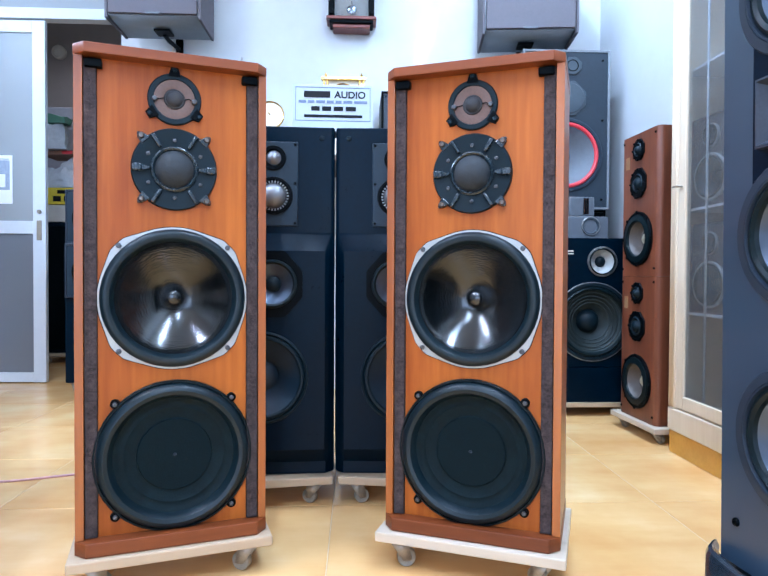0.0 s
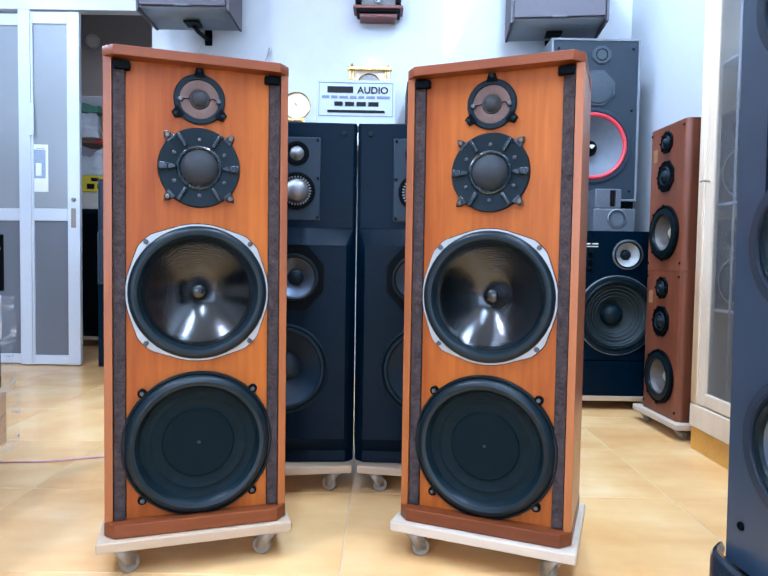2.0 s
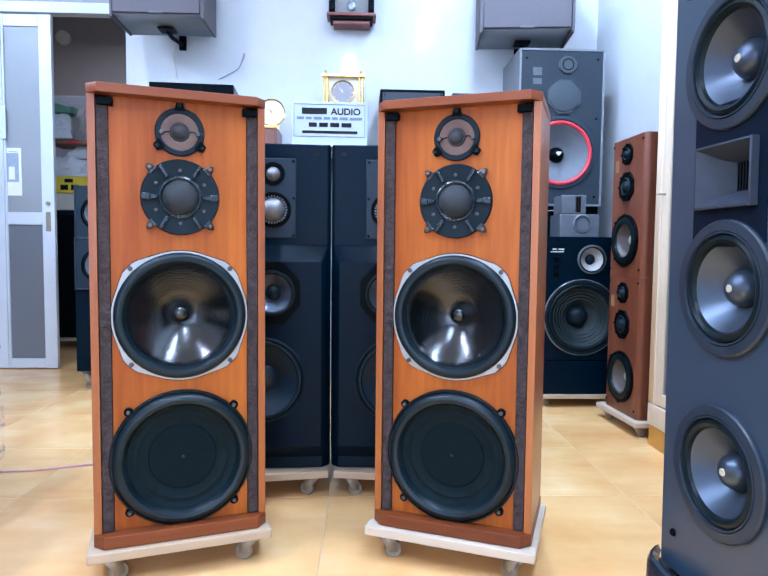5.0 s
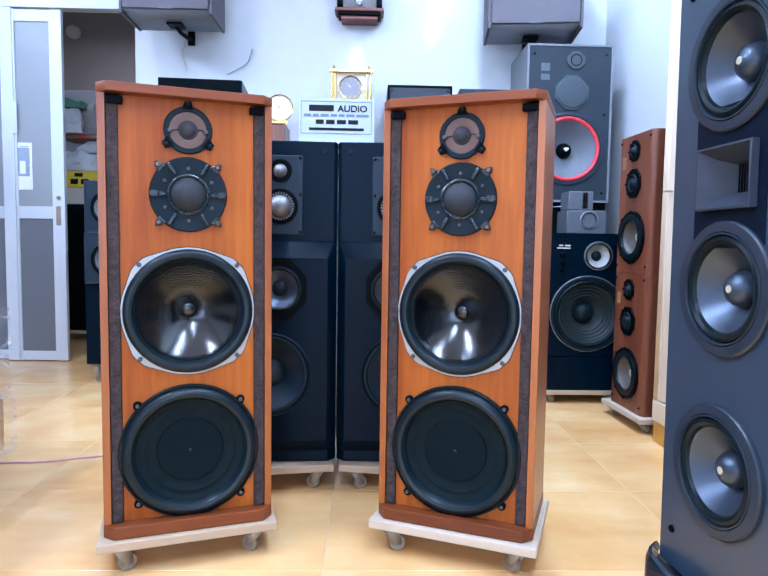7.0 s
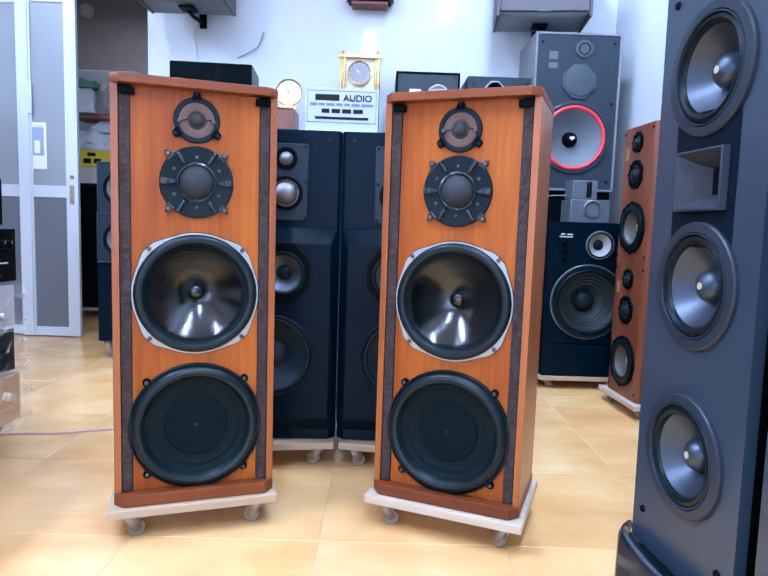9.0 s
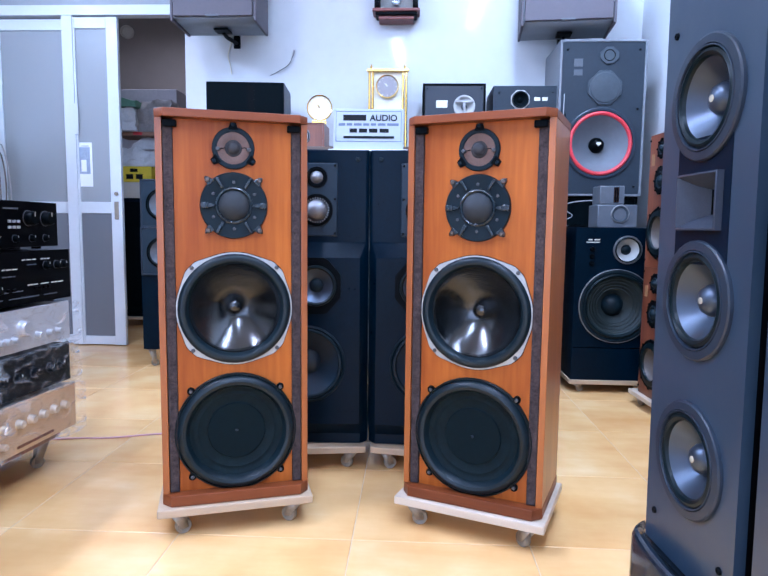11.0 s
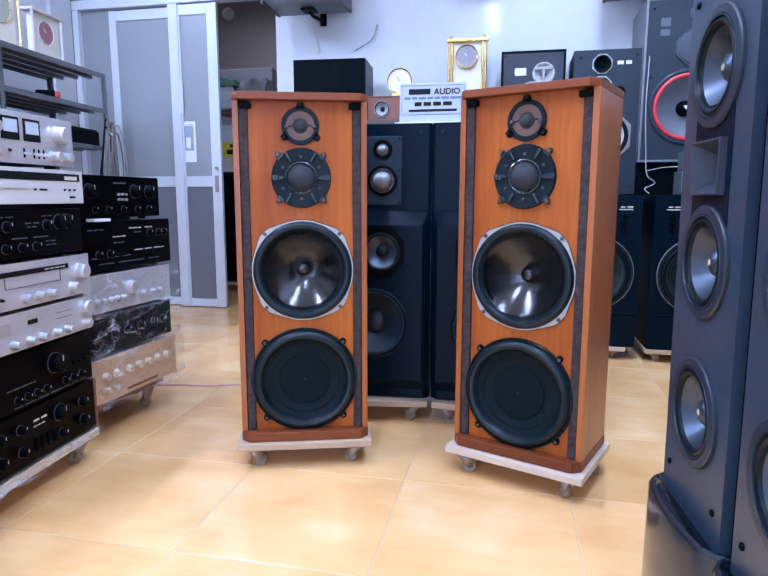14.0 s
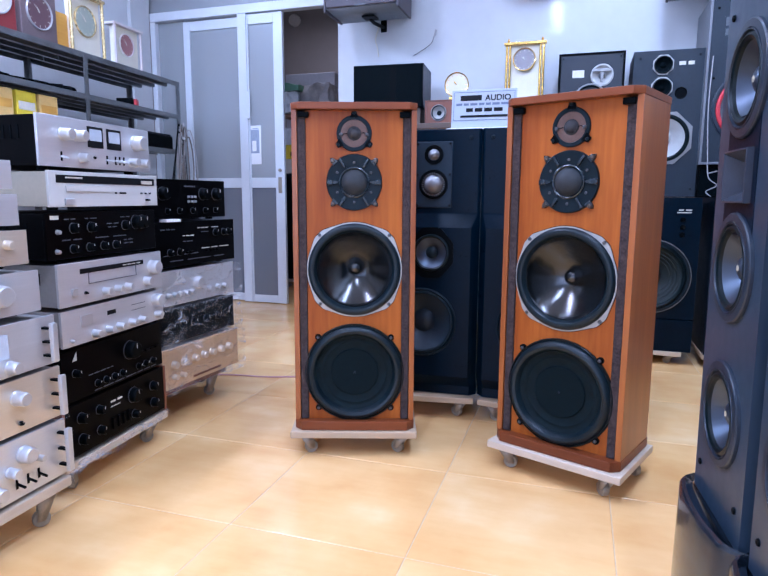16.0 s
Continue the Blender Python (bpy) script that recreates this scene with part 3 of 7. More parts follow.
def door_frame():
    door = thing("door_1", pose(0, 0, 0), "white aluminium sliding doors with frosted panes, partly open", "sliding door")
    tagged(door, kind="structure")
    y0, y1 = 3.602, 3.672
    DX1 = -1.2
    part("head_rail", box(DX0 + 0.001, DX1, y0, y1, 2.105, 2.168, 0.004), FRAMEWHITE, door)
    part("jamb", box(DX0 + 0.001, DX0 + 0.045, y0 + 0.002, y1, 0, 2.104, 0.004), FRAMEWHITE, door)
    # fanlight in the arch
    cx, r, n = (DX0 + DX1) / 2, (DX1 - DX0) / 2 + 0.05, 24
    pts = [(cx - r * math.cos(math.pi * k / n), 2.169 + 0.85 * r * math.sin(math.pi * k / n)) for k in range(n + 1)]
    part("fanlight", prism(bmesh.new(), pts, y0 + 0.03, y0 + 0.036), FROST, door, "grey frosted arched pane")
    part("mullion", box(-2.115, -2.045, y0 - 0.003, y0 + 0.035, 0.005, 2.104, 0.004), FRAMEWHITE, door)

    def leaf(name, x0, x1, yy, s0, s1):
        lf = part(name, bx(bx(box(x0, x0 + s0, yy, yy + 0.03, 0.004, 2.095, 0.003), x1 - s1, x1, yy, yy + 0.03, 0.004, 2.095, 0.003), x0 + s0, x1 - s1, yy + 0.001, yy + 0.029, 2.025, 2.094, 0.003), FRAMEWHITE, door)
        part("mid_rail", box(x0 + s0, x1 - s1, yy + 0.001, yy + 0.029, 0.868, 0.942, 0.003), FRAMEWHITE, lf)
        part("bottom_rail", box(x0 + s0, x1 - s1, yy + 0.001, yy + 0.029, 0.006, 0.062, 0.003), FRAMEWHITE, lf)
        part("upper_pane", box(x0 + s0, x1 - s1, yy + 0.011, yy + 0.016, 0.942, 2.025), FROST, lf, "frosted glass pane")
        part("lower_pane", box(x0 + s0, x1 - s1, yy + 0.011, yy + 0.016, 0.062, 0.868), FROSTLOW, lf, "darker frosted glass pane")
        return lf

    leaf("fixed_leaf", -2.60, -2.116, y0 + 0.036, 0.055, 0.01)
    part("side_pane", box(-2.825, -2.60, y0 + 0.045, y0 + 0.05, 0.06, 2.104), FROST, door, "frosted side light")
    lf = leaf("sliding_leaf", -2.044, -1.757, y0 + 0.002, 0.012, 0.073)
    part("lock_plate", box(-1.807, -1.779, y0 - 0.004, y0 + 0.003, 0.83, 0.945, 0.003), ZINC, lf, "grey metal lock plate")
    part("lock_knob", turned(-1.79, y0 - 0.016, 0.995, [(0, 0), (0.010, 0.001), (0.012, 0.006), (0.012, 0.016)], 16), ZINC, lf)
    return door


door_frame()
notice = thing("paper_notice", pose(-1.998, 3.612, 1.18), "printed white paper notice taped to a frosted pane", "notice")
part("sheet", box(-0.05, 0.05, 0, 0.0015, -0.14, 0.14), PAPER, notice)
part("print", bx(bx(box(-0.05, 0.035, -0.001, 0, -0.06, 0.11), -0.03, 0.02, -0.002, -0.001, -0.055, 0.04), -0.02, 0.03, -0.001, 0, 0.115, 0.12), mat("faded_blue_print", (0.30, 0.35, 0.44), 0.6, noise_scale=60, vary=0.3), notice, "blue-grey printed block")
part("plain_square", box(-0.022, 0.012, -0.0035, -0.002, -0.045, 0.03), PAPER, notice)
tagstrip = solid("pull_handle", box(-2.052, -2.022, 3.592, 3.5985, 1.37, 1.56, 0.003), FRAMEWHITE, "white plastic pull strip on the door mullion", "handle")


# ---------------------------------------------------------------- small shared pieces
def caster(parent, x, y, h, turn=0.0, fork=ZINC):
    """A swivel castor whose wheel meets the floor h below its plate."""
    r = min(h * 0.40, 0.0205)
    c = part("caster", box(x - 0.022, x + 0.022, y - 0.018, y + 0.018, -0.004, 0), fork, parent)
    bm = bmesh.new()
    ca, sa = math.cos(turn), math.sin(turn)
    for s in (-1, 1):
        vs = []
        for u in (-0.5, 0.5):
            for px, pz in ((-0.020, -0.004), (0.020, -0.004), (0.026, -h + r * 0.8), (0.008, -h + r * 0.8)):
                px2, py2 = px, s * 0.011 + u * 0.003
                vs.append(bm.verts.new((x + px2 * ca - py2 * sa, y + px2 * sa + py2 * ca, pz)))
        for q in ((0, 1, 2, 3), (7, 6, 5, 4), (0, 4, 5, 1), (1, 5, 6, 2), (2, 6, 7, 3), (3, 7, 4, 0)):
            bm.faces.new([vs[i] for i in q])
    part("fork", bm, fork, c)
    wb = turned(0, -0.009, 0, [(0, 0), (r * 0.5, 0), (r * 0.55, 0.002), (r * 0.9, 0), (r, 0.003), (r, 0.015), (r * 0.9, 0.018), (0, 0.018)], 20)
    bmesh.ops.transform(wb, verts=wb.verts, matrix=Matrix.Translation((x + 0.016 * ca, y + 0.016 * sa, -h + r)) @ Matrix.Rotation(turn, 4, "Z"))
    part("wheel", wb, CASTERW, c)
    return c


def dolly(x, y, yaw, w, d, h, board, label, thick=0.022, turns=(0.4, 2.5, 1.0, -0.6), fwd=0.0):
    """A low board on four castors. Origin under the middle of its front edge."""
    t = thing("speaker_dolly", pose(x, y, h - thick, 0, 0, yaw), label, "dolly", "wheeled dollies")
    part("board", box(-w / 2, w / 2, -fwd, d - fwd, 0, thick, 0.0035), board, t)
    for k, (px, py) in enumerate(((-w / 2 + 0.045, 0.035 - fwd), (w / 2 - 0.045, 0.035 - fwd), (-w / 2 + 0.045, d - 0.05 - fwd), (w / 2 - 0.045, d - 0.05 - fwd))):
        caster(t, px, py, h - thick, turns[k])
    return t


def screws(parent, name, spots, y, r, material, depth=0.004):
    for sx, sz in spots:
        bm = turned(sx, y, sz, [(0, -depth * 0.6), (r * 0.35, -depth * 0.55), (r * 0.4, -depth), (r * 0.85, -depth * 0.9), (r, -depth * 0.4), (r, 0)], 12)
        part(name, bm, material, parent)


def ring_pts(cx, cz, r, degs):
    return [(cx + r * math.cos(radians(a)), cz + r * math.sin(radians(a))) for a in degs]


# ---------------------------------------------------------------- the two teak loudspeakers
SW, SD, SH = 0.370, 0.25, 0.99


def cap_outline(w, front, depth, ch):
    return [(-w / 2, depth), (-w / 2, front + ch), (-w / 2 + ch * 0.9, front), (w / 2 - ch * 0.9, front), (w / 2, front + ch), (w / 2, depth)]


def teak_speaker(x, y, yaw, z, label):
    s = thing("floor_speaker", pose(x, y, z, 0, 0, yaw), label, "speaker", "teak floor speakers")
    w, b = SW / 2, 0.032  # b: how far the baffle lies behind the caps' front
    part("bottom_cap", slab(bmesh.new(), cap_outline(SW, 0, SD, 0.024), 0, 0.028, 0.002), TEAK_X, s, "reddish teak plinth with clipped corners")
    part("top_cap", slab(bmesh.new(), cap_outline(SW, 0, SD, 0.024), SH - 0.020, SH, 0.0015), TEAK_X, s, "reddish teak top with clipped corners")
    for sx in (-1, 1):
        x0, x1 = sorted((sx * (w - 0.001), sx * (w - 0.017)))
        part("side_panel", box(x0, x1, 0.020, SD - 0.002, 0.028, SH - 0.020, 0.001), TEAK_SIDE, s, "warm teak side veneer")
        x0, x1 = sorted((sx * (w - 0.018), sx * (w - 0.041)))
        part("foam_strip", box(x0, x1, b - 0.008, b + 0.01, 0.029, SH - 0.026, 0.002), FOAM, s, "grey-brown fibrous grille strip")
        for zz in (SH - 0.034,):
            xa, xb = sorted((sx * (w - 0.020), sx * (w - 0.052)))
            part("grille_clip", box(xa, xb, b - 0.017, b - 0.001, zz - 0.008, zz + 0.009, 0.003), BLACK, s, "black plastic grille clip")
    part("baffle", plate(bmesh.new(), -w + 0.0415, w - 0.0415, 0.028, SH - 0.020, b, b + 0.018, [(0, 0.500, 0.1165, 0.1165, True), (0, 0.178, 0.1155, 0.1155, True)]), TEAK, s, "orange-brown teak front")
    part("back_panel", box(-w + 0.017, w - 0.017, SD - 0.02, SD - 0.003, 0.028, SH - 0.020), TEAK, s)

    # tweeter
    cz, yy = 0.904, b
    tw = part("tweeter", turned(0, yy, cz, [(0.052, 0), (0.052, -0.005), (0.050, -0.007), (0.041, -0.007), (0.040, -0.004), (0.018, -0.003), (0.018, 0)]), CAST, s)
    part("plate", turned(0, yy, cz, [(0.0398, -0.0045), (0.030, -0.0052), (0.021, -0.0045), (0.020, -0.004)]), BRONZE, tw, "worn brown plate")
    part("dome", turned(0, yy, cz, [(0.021, -0.004), (0.019, -0.007), (0.0165, -0.007), (0.014, -0.011), (0.009, -0.0145), (0.004, -0.016), (0, -0.0163)]), DOMECLOTH, tw)
    for sx in (-1, 1):
        part("terminal", turned(sx * 0.038, yy - 0.006, cz - 0.003, [(0, -0.008), (0.004, -0.007), (0.0055, -0.004), (0.0055, 0)], 14), DARKSTEEL, tw)
        part("lead_wire", rod(bmesh.new(), [(sx * 0.036, yy - 0.009, cz - 0.003), (sx * 0.028, yy - 0.0085, cz + 0.002 * sx), (sx * 0.020, yy - 0.008, cz)], 0.0011, 6), BLACK, tw)
    for a in (90, 215, 325):
        px, pz = 0.056 * math.cos(radians(a)), 0.056 * math.sin(radians(a))
        lug = bmesh.new()
        c, sn = math.cos(radians(a)), math.sin(radians(a))
        pts = [(px * 0.80 - sn * 0.012, cz + pz * 0.80 + c * 0.012), (px * 1.12 - sn * 0.007, cz + pz * 1.12 + c * 0.007), (px * 1.12 + sn * 0.007, cz + pz * 1.12 - c * 0.007), (px * 0.80 + sn * 0.012, cz + pz * 0.80 - c * 0.012)]
        prism(lug, pts, yy - 0.009, yy)
        lg = part("lug", lug, BLACK, tw)
        part("screw", turned(px * 1.03, yy - 0.009, cz + pz * 1.03, [(0, -0.004), (0.0035, -0.0035), (0.005, -0.001), (0.005, 0)], 12), CAST, lg)

    # midrange dome
    cz = 0.762
    md = part("midrange", turned(0, yy, cz, [(0.083, 0), (0.083, -0.006), (0.081, -0.009), (0.046, -0.006), (0.046, 0)]), CAST, s)
    part("dome_ring", turned(0, yy, cz, [(0.0465, -0.006), (0.0455, -0.010), (0.042, -0.012), (0.0385, -0.010), (0.0375, -0.007)]), RIB, md)
    part("dome", turned(0, yy, cz, [(0.038, -0.007), (0.035, -0.012), (0.030, -0.018), (0.022, -0.0235), (0.012, -0.027), (0, -0.028)]), DUST, md, "dusty soft dome")
    for a in (0, 58, 122, 180, 238, 302):
        rib = bmesh.new()
        wid = 0.0042 if a % 180 else 0.0075
        bx(rib, 0.050 if a % 180 else 0.062, 0.081, yy - 0.0165, yy - 0.006, -wid, wid, 0.0028)
        if a % 180 == 0:
            prism(rib, [(0.047, -0.003), (0.056, -0.003), (0.0625, -0.0072), (0.0625, 0.0072), (0.056, 0.003), (0.047, 0.003)], yy - 0.0150, yy - 0.006, 0.0015)
        bmesh.ops.transform(rib, verts=rib.verts, matrix=Matrix.Translation((0, 0, cz)) @ Matrix.Rotation(-radians(a), 4, "Y"))
        part("rib", rib, RIB, md)
    screws(md, "screw", ring_pts(0, cz, 0.058, (30, 90, 150, 210, 270, 330)), yy - 0.0075, 0.004, DARKSTEEL)
    for px, pz in ring_pts(0, cz, 0.089, (45, 135, 225, 315)):
        lg = part("lug", prism(bmesh.new(), [(px * 0.74, cz + (pz - cz) * 0.98), (px * 0.98, cz + (pz - cz) * 1.12), (px * 1.12, cz + (pz - cz) * 1.12), (px * 1.12, cz + (pz - cz) * 0.98), (px * 0.98, cz + (pz - cz) * 0.74)], yy - 0.011, yy, 0.0015), RIB, md)
        part("screw", turned(px, yy - 0.009, pz, [(0, -0.006), (0.0045, -0.0055), (0.0065, -0.002), (0.0065, 0)], 12), BRASSY, lg)

    # woofer: pressed frame with four ears, roll surround, glossy doped cone
    cz = 0.500
    pts = []
    for a in range(0, 360, 3):
        d = min(abs((a - k + 180) % 360 - 180) for k in (45, 135, 225, 315))
        pts.append((a, min(0.1535, 0.1445 / math.cos(radians(max(0, 26.6 - d))))))
    wf = part("woofer", lathe(bmesh.new(), 0, yy, cz, [(0.1410, -0.004), (0.1405, -0.002), (0.134, 0.0)]), CASTALU, s)
    bm = bmesh.new()
    ins = [bm.verts.new((0.1405 * math.cos(radians(a)), yy - 0.004, cz + 0.1405 * math.sin(radians(a)))) for a, _ in pts]
    out = [bm.verts.new((r * math.cos(radians(a)), yy - 0.004, cz + r * math.sin(radians(a)))) for a, r in pts]
    bas = [bm.verts.new((r * math.cos(radians(a)), yy + 0.002, cz + r * math.sin(radians(a)))) for a, r in pts]
    for k in range(len(pts)):
        j = (k + 1) % len(pts)
        bm.faces.new((ins[k], out[k], out[j], ins[j]))
        bm.faces.new((out[k], bas[k], bas[j], out[j]))
    part("rim", bm, RIMALU, wf, "silver cast rim with four ears")
    # dark ring stands in for the thin shade round the rim
    shade_r = [r + 0.0016 for _, r in pts]
    bm = bmesh.new()
    gi = [bm.verts.new((0.139 * math.cos(radians(a)), yy - 0.0012, cz + 0.139 * math.sin(radians(a)))) for a, _ in pts]
    go = [bm.verts.new((r * math.cos(radians(a)), yy - 0.0012, cz + r * math.sin(radians(a)))) for (a, _), r in zip(pts, shade_r)]
    for k in range(len(pts)):
        j = (k + 1) % len(pts)
        bm.faces.new((gi[k], go[k], go[j], gi[j]))
    part("gasket", bm, BLACK, wf)
    part("surround", turned(0, yy, cz, [(0.1410, -0.0035), (0.1395, -0.009), (0.135, -0.014), (0.129, -0.0155), (0.122, -0.0135), (0.117, -0.007), (0.1145, 0.0)]), SURROUND, wf)
    part("cone", turned(0, yy, cz, [(0.1150, -0.001), (0.113, 0.002), (0.103, 0.013), (0.080, 0.031), (0.060, 0.046), (0.040, 0.058), (0.026, 0.0635), (0.023, 0.064)]), GLOSSCONE, wf, "glossy black doped cone")
    part("dust_cap", turned(0, yy, cz, [(0.024, 0.0635), (0.0225, 0.056), (0.020, 0.047), (0.014, 0.041), (0.007, 0.038), (0, 0.0372)]), GLOSSCONE, wf, "glossy black dust cap")
    screws(wf, "screw", ring_pts(0, cz, 0.1485, (45, 135, 225, 315)), yy - 0.004, 0.0055, DARKSTEEL)

    # passive radiator
    cz = 0.178
    pr = part("passive_radiator", turned(0, yy, cz, [(0.155, 0), (0.155, -0.007), (0.153, -0.0095), (0.1505, -0.0095), (0.149, -0.004)]), RUBBER, s)
    part("surround", turned(0, yy, cz, [(0.1495, -0.004), (0.147, -0.0125), (0.142, -0.0185), (0.1345, -0.021), (0.127, -0.0185), (0.121, -0.010), (0.118, -0.002)]), SURROUND, pr)
    part("annulus", turned(0, yy, cz, [(0.1185, -0.002), (0.110, 0.002), (0.104, 0.004), (0.098, 0.0025), (0.092, 0.005), (0.0745, 0.006), (0.0738, 0.0035)], 64), RADIATOR, pr, "dusty ribbed ring")
    part("diaphragm", turned(0, yy, cz, [(0.0738, 0.0035), (0.072, 0.002), (0.0, 0.002)], 64), DISC, pr, "flat black felted disc")
    part("boss", turned(0, yy, cz, [(0, -0.001), (0.003, -0.0005), (0.004, 0.003)], 12), SLATE_TRIM, pr)
    for px, pz in ring_pts(0, cz, 0.1590, (45, 135, 225, 315)):
        sx, sz = math.copysign(1, px), math.copysign(1, pz - cz)
        lg = part("lug", turned(px, yy, pz, [(0, -0.009), (0.008, -0.009), (0.0095, -0.007), (0.0095, 0)], 16), BLACK, pr)
        part("screw", turned(px, yy - 0.009, pz, [(0, -0.004), (0.0035, -0.0035), (0.005, -0.001), (0.005, 0)], 12), DARKSTEEL, lg)
        part("arm", prism(bmesh.new(), [(px - 0.008 * sx, pz + 0.002 * sz), (px + 0.002 * sx, pz - 0.008 * sz), (px - 0.012 * sx, pz - 0.022 * sz), (px - 0.022 * sx, pz - 0.012 * sz)], yy - 0.0075, yy), RUBBER, lg)
    return s


LX, LY, LYAW = -0.320, 1.239, 18.0
RX, RY, RYAW = 0.2715, 1.2400, -21.8
DH = 0.083
teak_speaker(LX, LY, LYAW, DH, "teak floor speaker with bare drivers on a pale wheeled board")
teak_speaker(RX, RY, RYAW, DH, "teak floor speaker with bare drivers on a whitened wheeled board")
dolly(LX - 0.002, LY, LYAW, 0.392, 0.275, DH - 0.001, PINE, "pale pine board on four small castors under a teak speaker", fwd=0.012)
dolly(RX, RY, RYAW, 0.395, 0.285, DH - 0.001, PINE_WHITE, "whitened board on four small castors under a teak speaker", fwd=0.014)


# ---------------------------------------------------------------- the two black towers between them
def plate_octagon(pts, cx, cz, r, y0, y1):
    """An eight-sided plate with a round opening."""
    bm, n = bmesh.new(), 48
    o, i_, d, e = [], [], [], []
    for k in range(n):
        a = 2 * math.pi * k / n
        u, v = math.cos(a), math.sin(a)
        best = 9.0
        for (xa, za), (xb, zb) in zip(pts, pts[1:] + pts[:1]):
            ex, ez = xb - xa, zb - za
            den = u * ez - v * ex
            if abs(den) > 1e-9:
                t = ((xa - cx) * ez - (za - cz) * ex) / den
                if 0 < t < best:
                    best = t
        o.append(bm.verts.new((cx + u * best, y0, cz + v * best)))
        e.append(bm.verts.new((cx + u * best, y1, cz + v * best)))
        i_.append(bm.verts.new((cx + u * r, y0, cz + v * r)))
        d.append(bm.verts.new((cx + u * r, y1, cz + v * r)))
    for k in range(n):
        j = (k + 1) % n
        bm.faces.new((o[k], o[j], i_[j], i_[k]))
        bm.faces.new((o[k], e[k], e[j], o[j]))
        bm.faces.new((i_[k], i_[j], d[j], d[k]))
    return bm


def black_tower(x, y, yaw, z, mirror):
    t = thing("tower_speaker", pose(x, y, z, 0, 0, yaw), "black lacquered tower speaker with stepped front on a board", "speaker", "black tower speakers")
    w, h, d = 0.166, 0.955, 0.42
    wx = -0.030 * mirror  # the woofers sit off the middle, as a mirrored pair
    # upper baffle lies back, lower half comes forward over sloping shoulders
    up, lo = 0.028, 0.0
    prof = [(lo + 0.03, 0.0), (lo + 0.03, 0.035), (lo, 0.075), (lo, 0.615), (up, 0.662), (up, h), (d, h), (d, 0)]
    bm = bmesh.new()
    c = 0.026  # the lower half's front edges are cut back further than the upper half's
    rows = []
    for side, outer in ((-1, True), (-1, False), (1, False), (1, True)):
        row = []
        for i, (yy, zz) in enumerate(prof):
            ci = c if i < 4 else 0.007
            row.append(bm.verts.new((side * (w if outer else w - ci), yy + (ci if outer and i < 6 else 0), zz)))
        rows.append(row)
    for n_, (a, b) in enumerate(zip(rows, rows[1:])):
        for i in range(len(prof)):
            j = (i + 1) % len(prof)
            if (n_, i) != (1, 2):
                bm.faces.new((a[i], b[i], b[j], a[j]))
    bm.faces.new(rows[0])
    bm.faces.new(rows[-1][::-1])
    bmesh.ops.bevel(bm, geom=[e for e in bm.edges if e.calc_length() > 0.05], offset=0.003, segments=1, affect="EDGES")
    plate(bm, -w + c, w - c, 0.075, 0.615, lo, lo + 0.02, [(0, 0.525, 0.056, 0.056, True), (wx, 0.272, 0.103, 0.103, True)])
    part("cabinet", bm, NAVY, t)
    pl = part("mid_high_plate", box(-0.066, 0.066, up - 0.004, up + 0.004, 0.683, 0.913, 0.003), SLATE, t, "slate grey driver plate")
    screws(pl, "screw", [(-0.058, 0.905), (0.058, 0.905), (-0.058, 0.692), (0.058, 0.692), (-0.058, 0.80), (0.058, 0.80)], up - 0.004, 0.004, BLACK)
    part("tweeter", turned(0, up - 0.004, 0.868, [(0.034, 0), (0.033, -0.004), (0.024, -0.004), (0.020, 0.001)]), BLACK, pl)
    part("tweeter_dome", turned(0, up - 0.004, 0.868, [(0.020, 0.0), (0.016, -0.003), (0.012, -0.009), (0.006, -0.012), (0, -0.013)], 32), DOMEMETAL, pl, "satin silver dome")
    md = part("midrange", turned(0, up - 0.004, 0.765, [(0.052, 0), (0.051, -0.005), (0.044, -0.006), (0.040, -0.001), (0.034, 0.0)]), BLACK, pl)
    part("dome", turned(0, up - 0.004, 0.765, [(0.034, 0), (0.031, -0.008), (0.024, -0.016), (0.013, -0.021), (0, -0.023)], 40), DOMEMETAL, md, "satin silver metal dome")
    for a in range(0, 360, 12):
        tb = box(0.035, 0.041, up - 0.0085, up - 0.0045, 0.765 - 0.0016, 0.765 + 0.0016)
        bmesh.ops.rotate(tb, verts=tb.verts, cent=(0, 0, 0.765), matrix=Matrix.Rotation(radians(a), 3, "Y"))
        part("tooth", tb, CASTALU, md)
    oct_ = [(0.088 * math.cos(radians(a)) * 0.98, 0.525 + 0.088 * math.sin(radians(a)) * 1.1) for a in (22, 68, 112, 158, 202, 248, 292, 338)]
    m2 = part("lower_midrange", plate_octagon(oct_, 0, 0.525, 0.0555, lo - 0.003, lo + 0.004), BLACK, t)
    part("surround", turned(0, lo - 0.003, 0.525, [(0.066, 0), (0.064, -0.004), (0.059, -0.005), (0.054, -0.001)]), RUBBER, m2)
    part("cone", turned(0, lo - 0.003, 0.525, [(0.0545, -0.001), (0.045, 0.006), (0.030, 0.016), (0.022, 0.018)]), GRAPHITE, m2, "dark silver-grey cone")
    part("cap", turned(0, lo - 0.003, 0.525, [(0.023, 0.018), (0.020, 0.010), (0.012, 0.005), (0, 0.003)], 32), CAST, m2)
    wf = part("woofer", turned(wx, lo, 0.272, [(0.126, 0.001), (0.125, -0.003), (0.120, -0.005), (0.116, -0.001), (0.112, -0.006), (0.106, -0.006), (0.1015, 0.0)]), CAST, t)
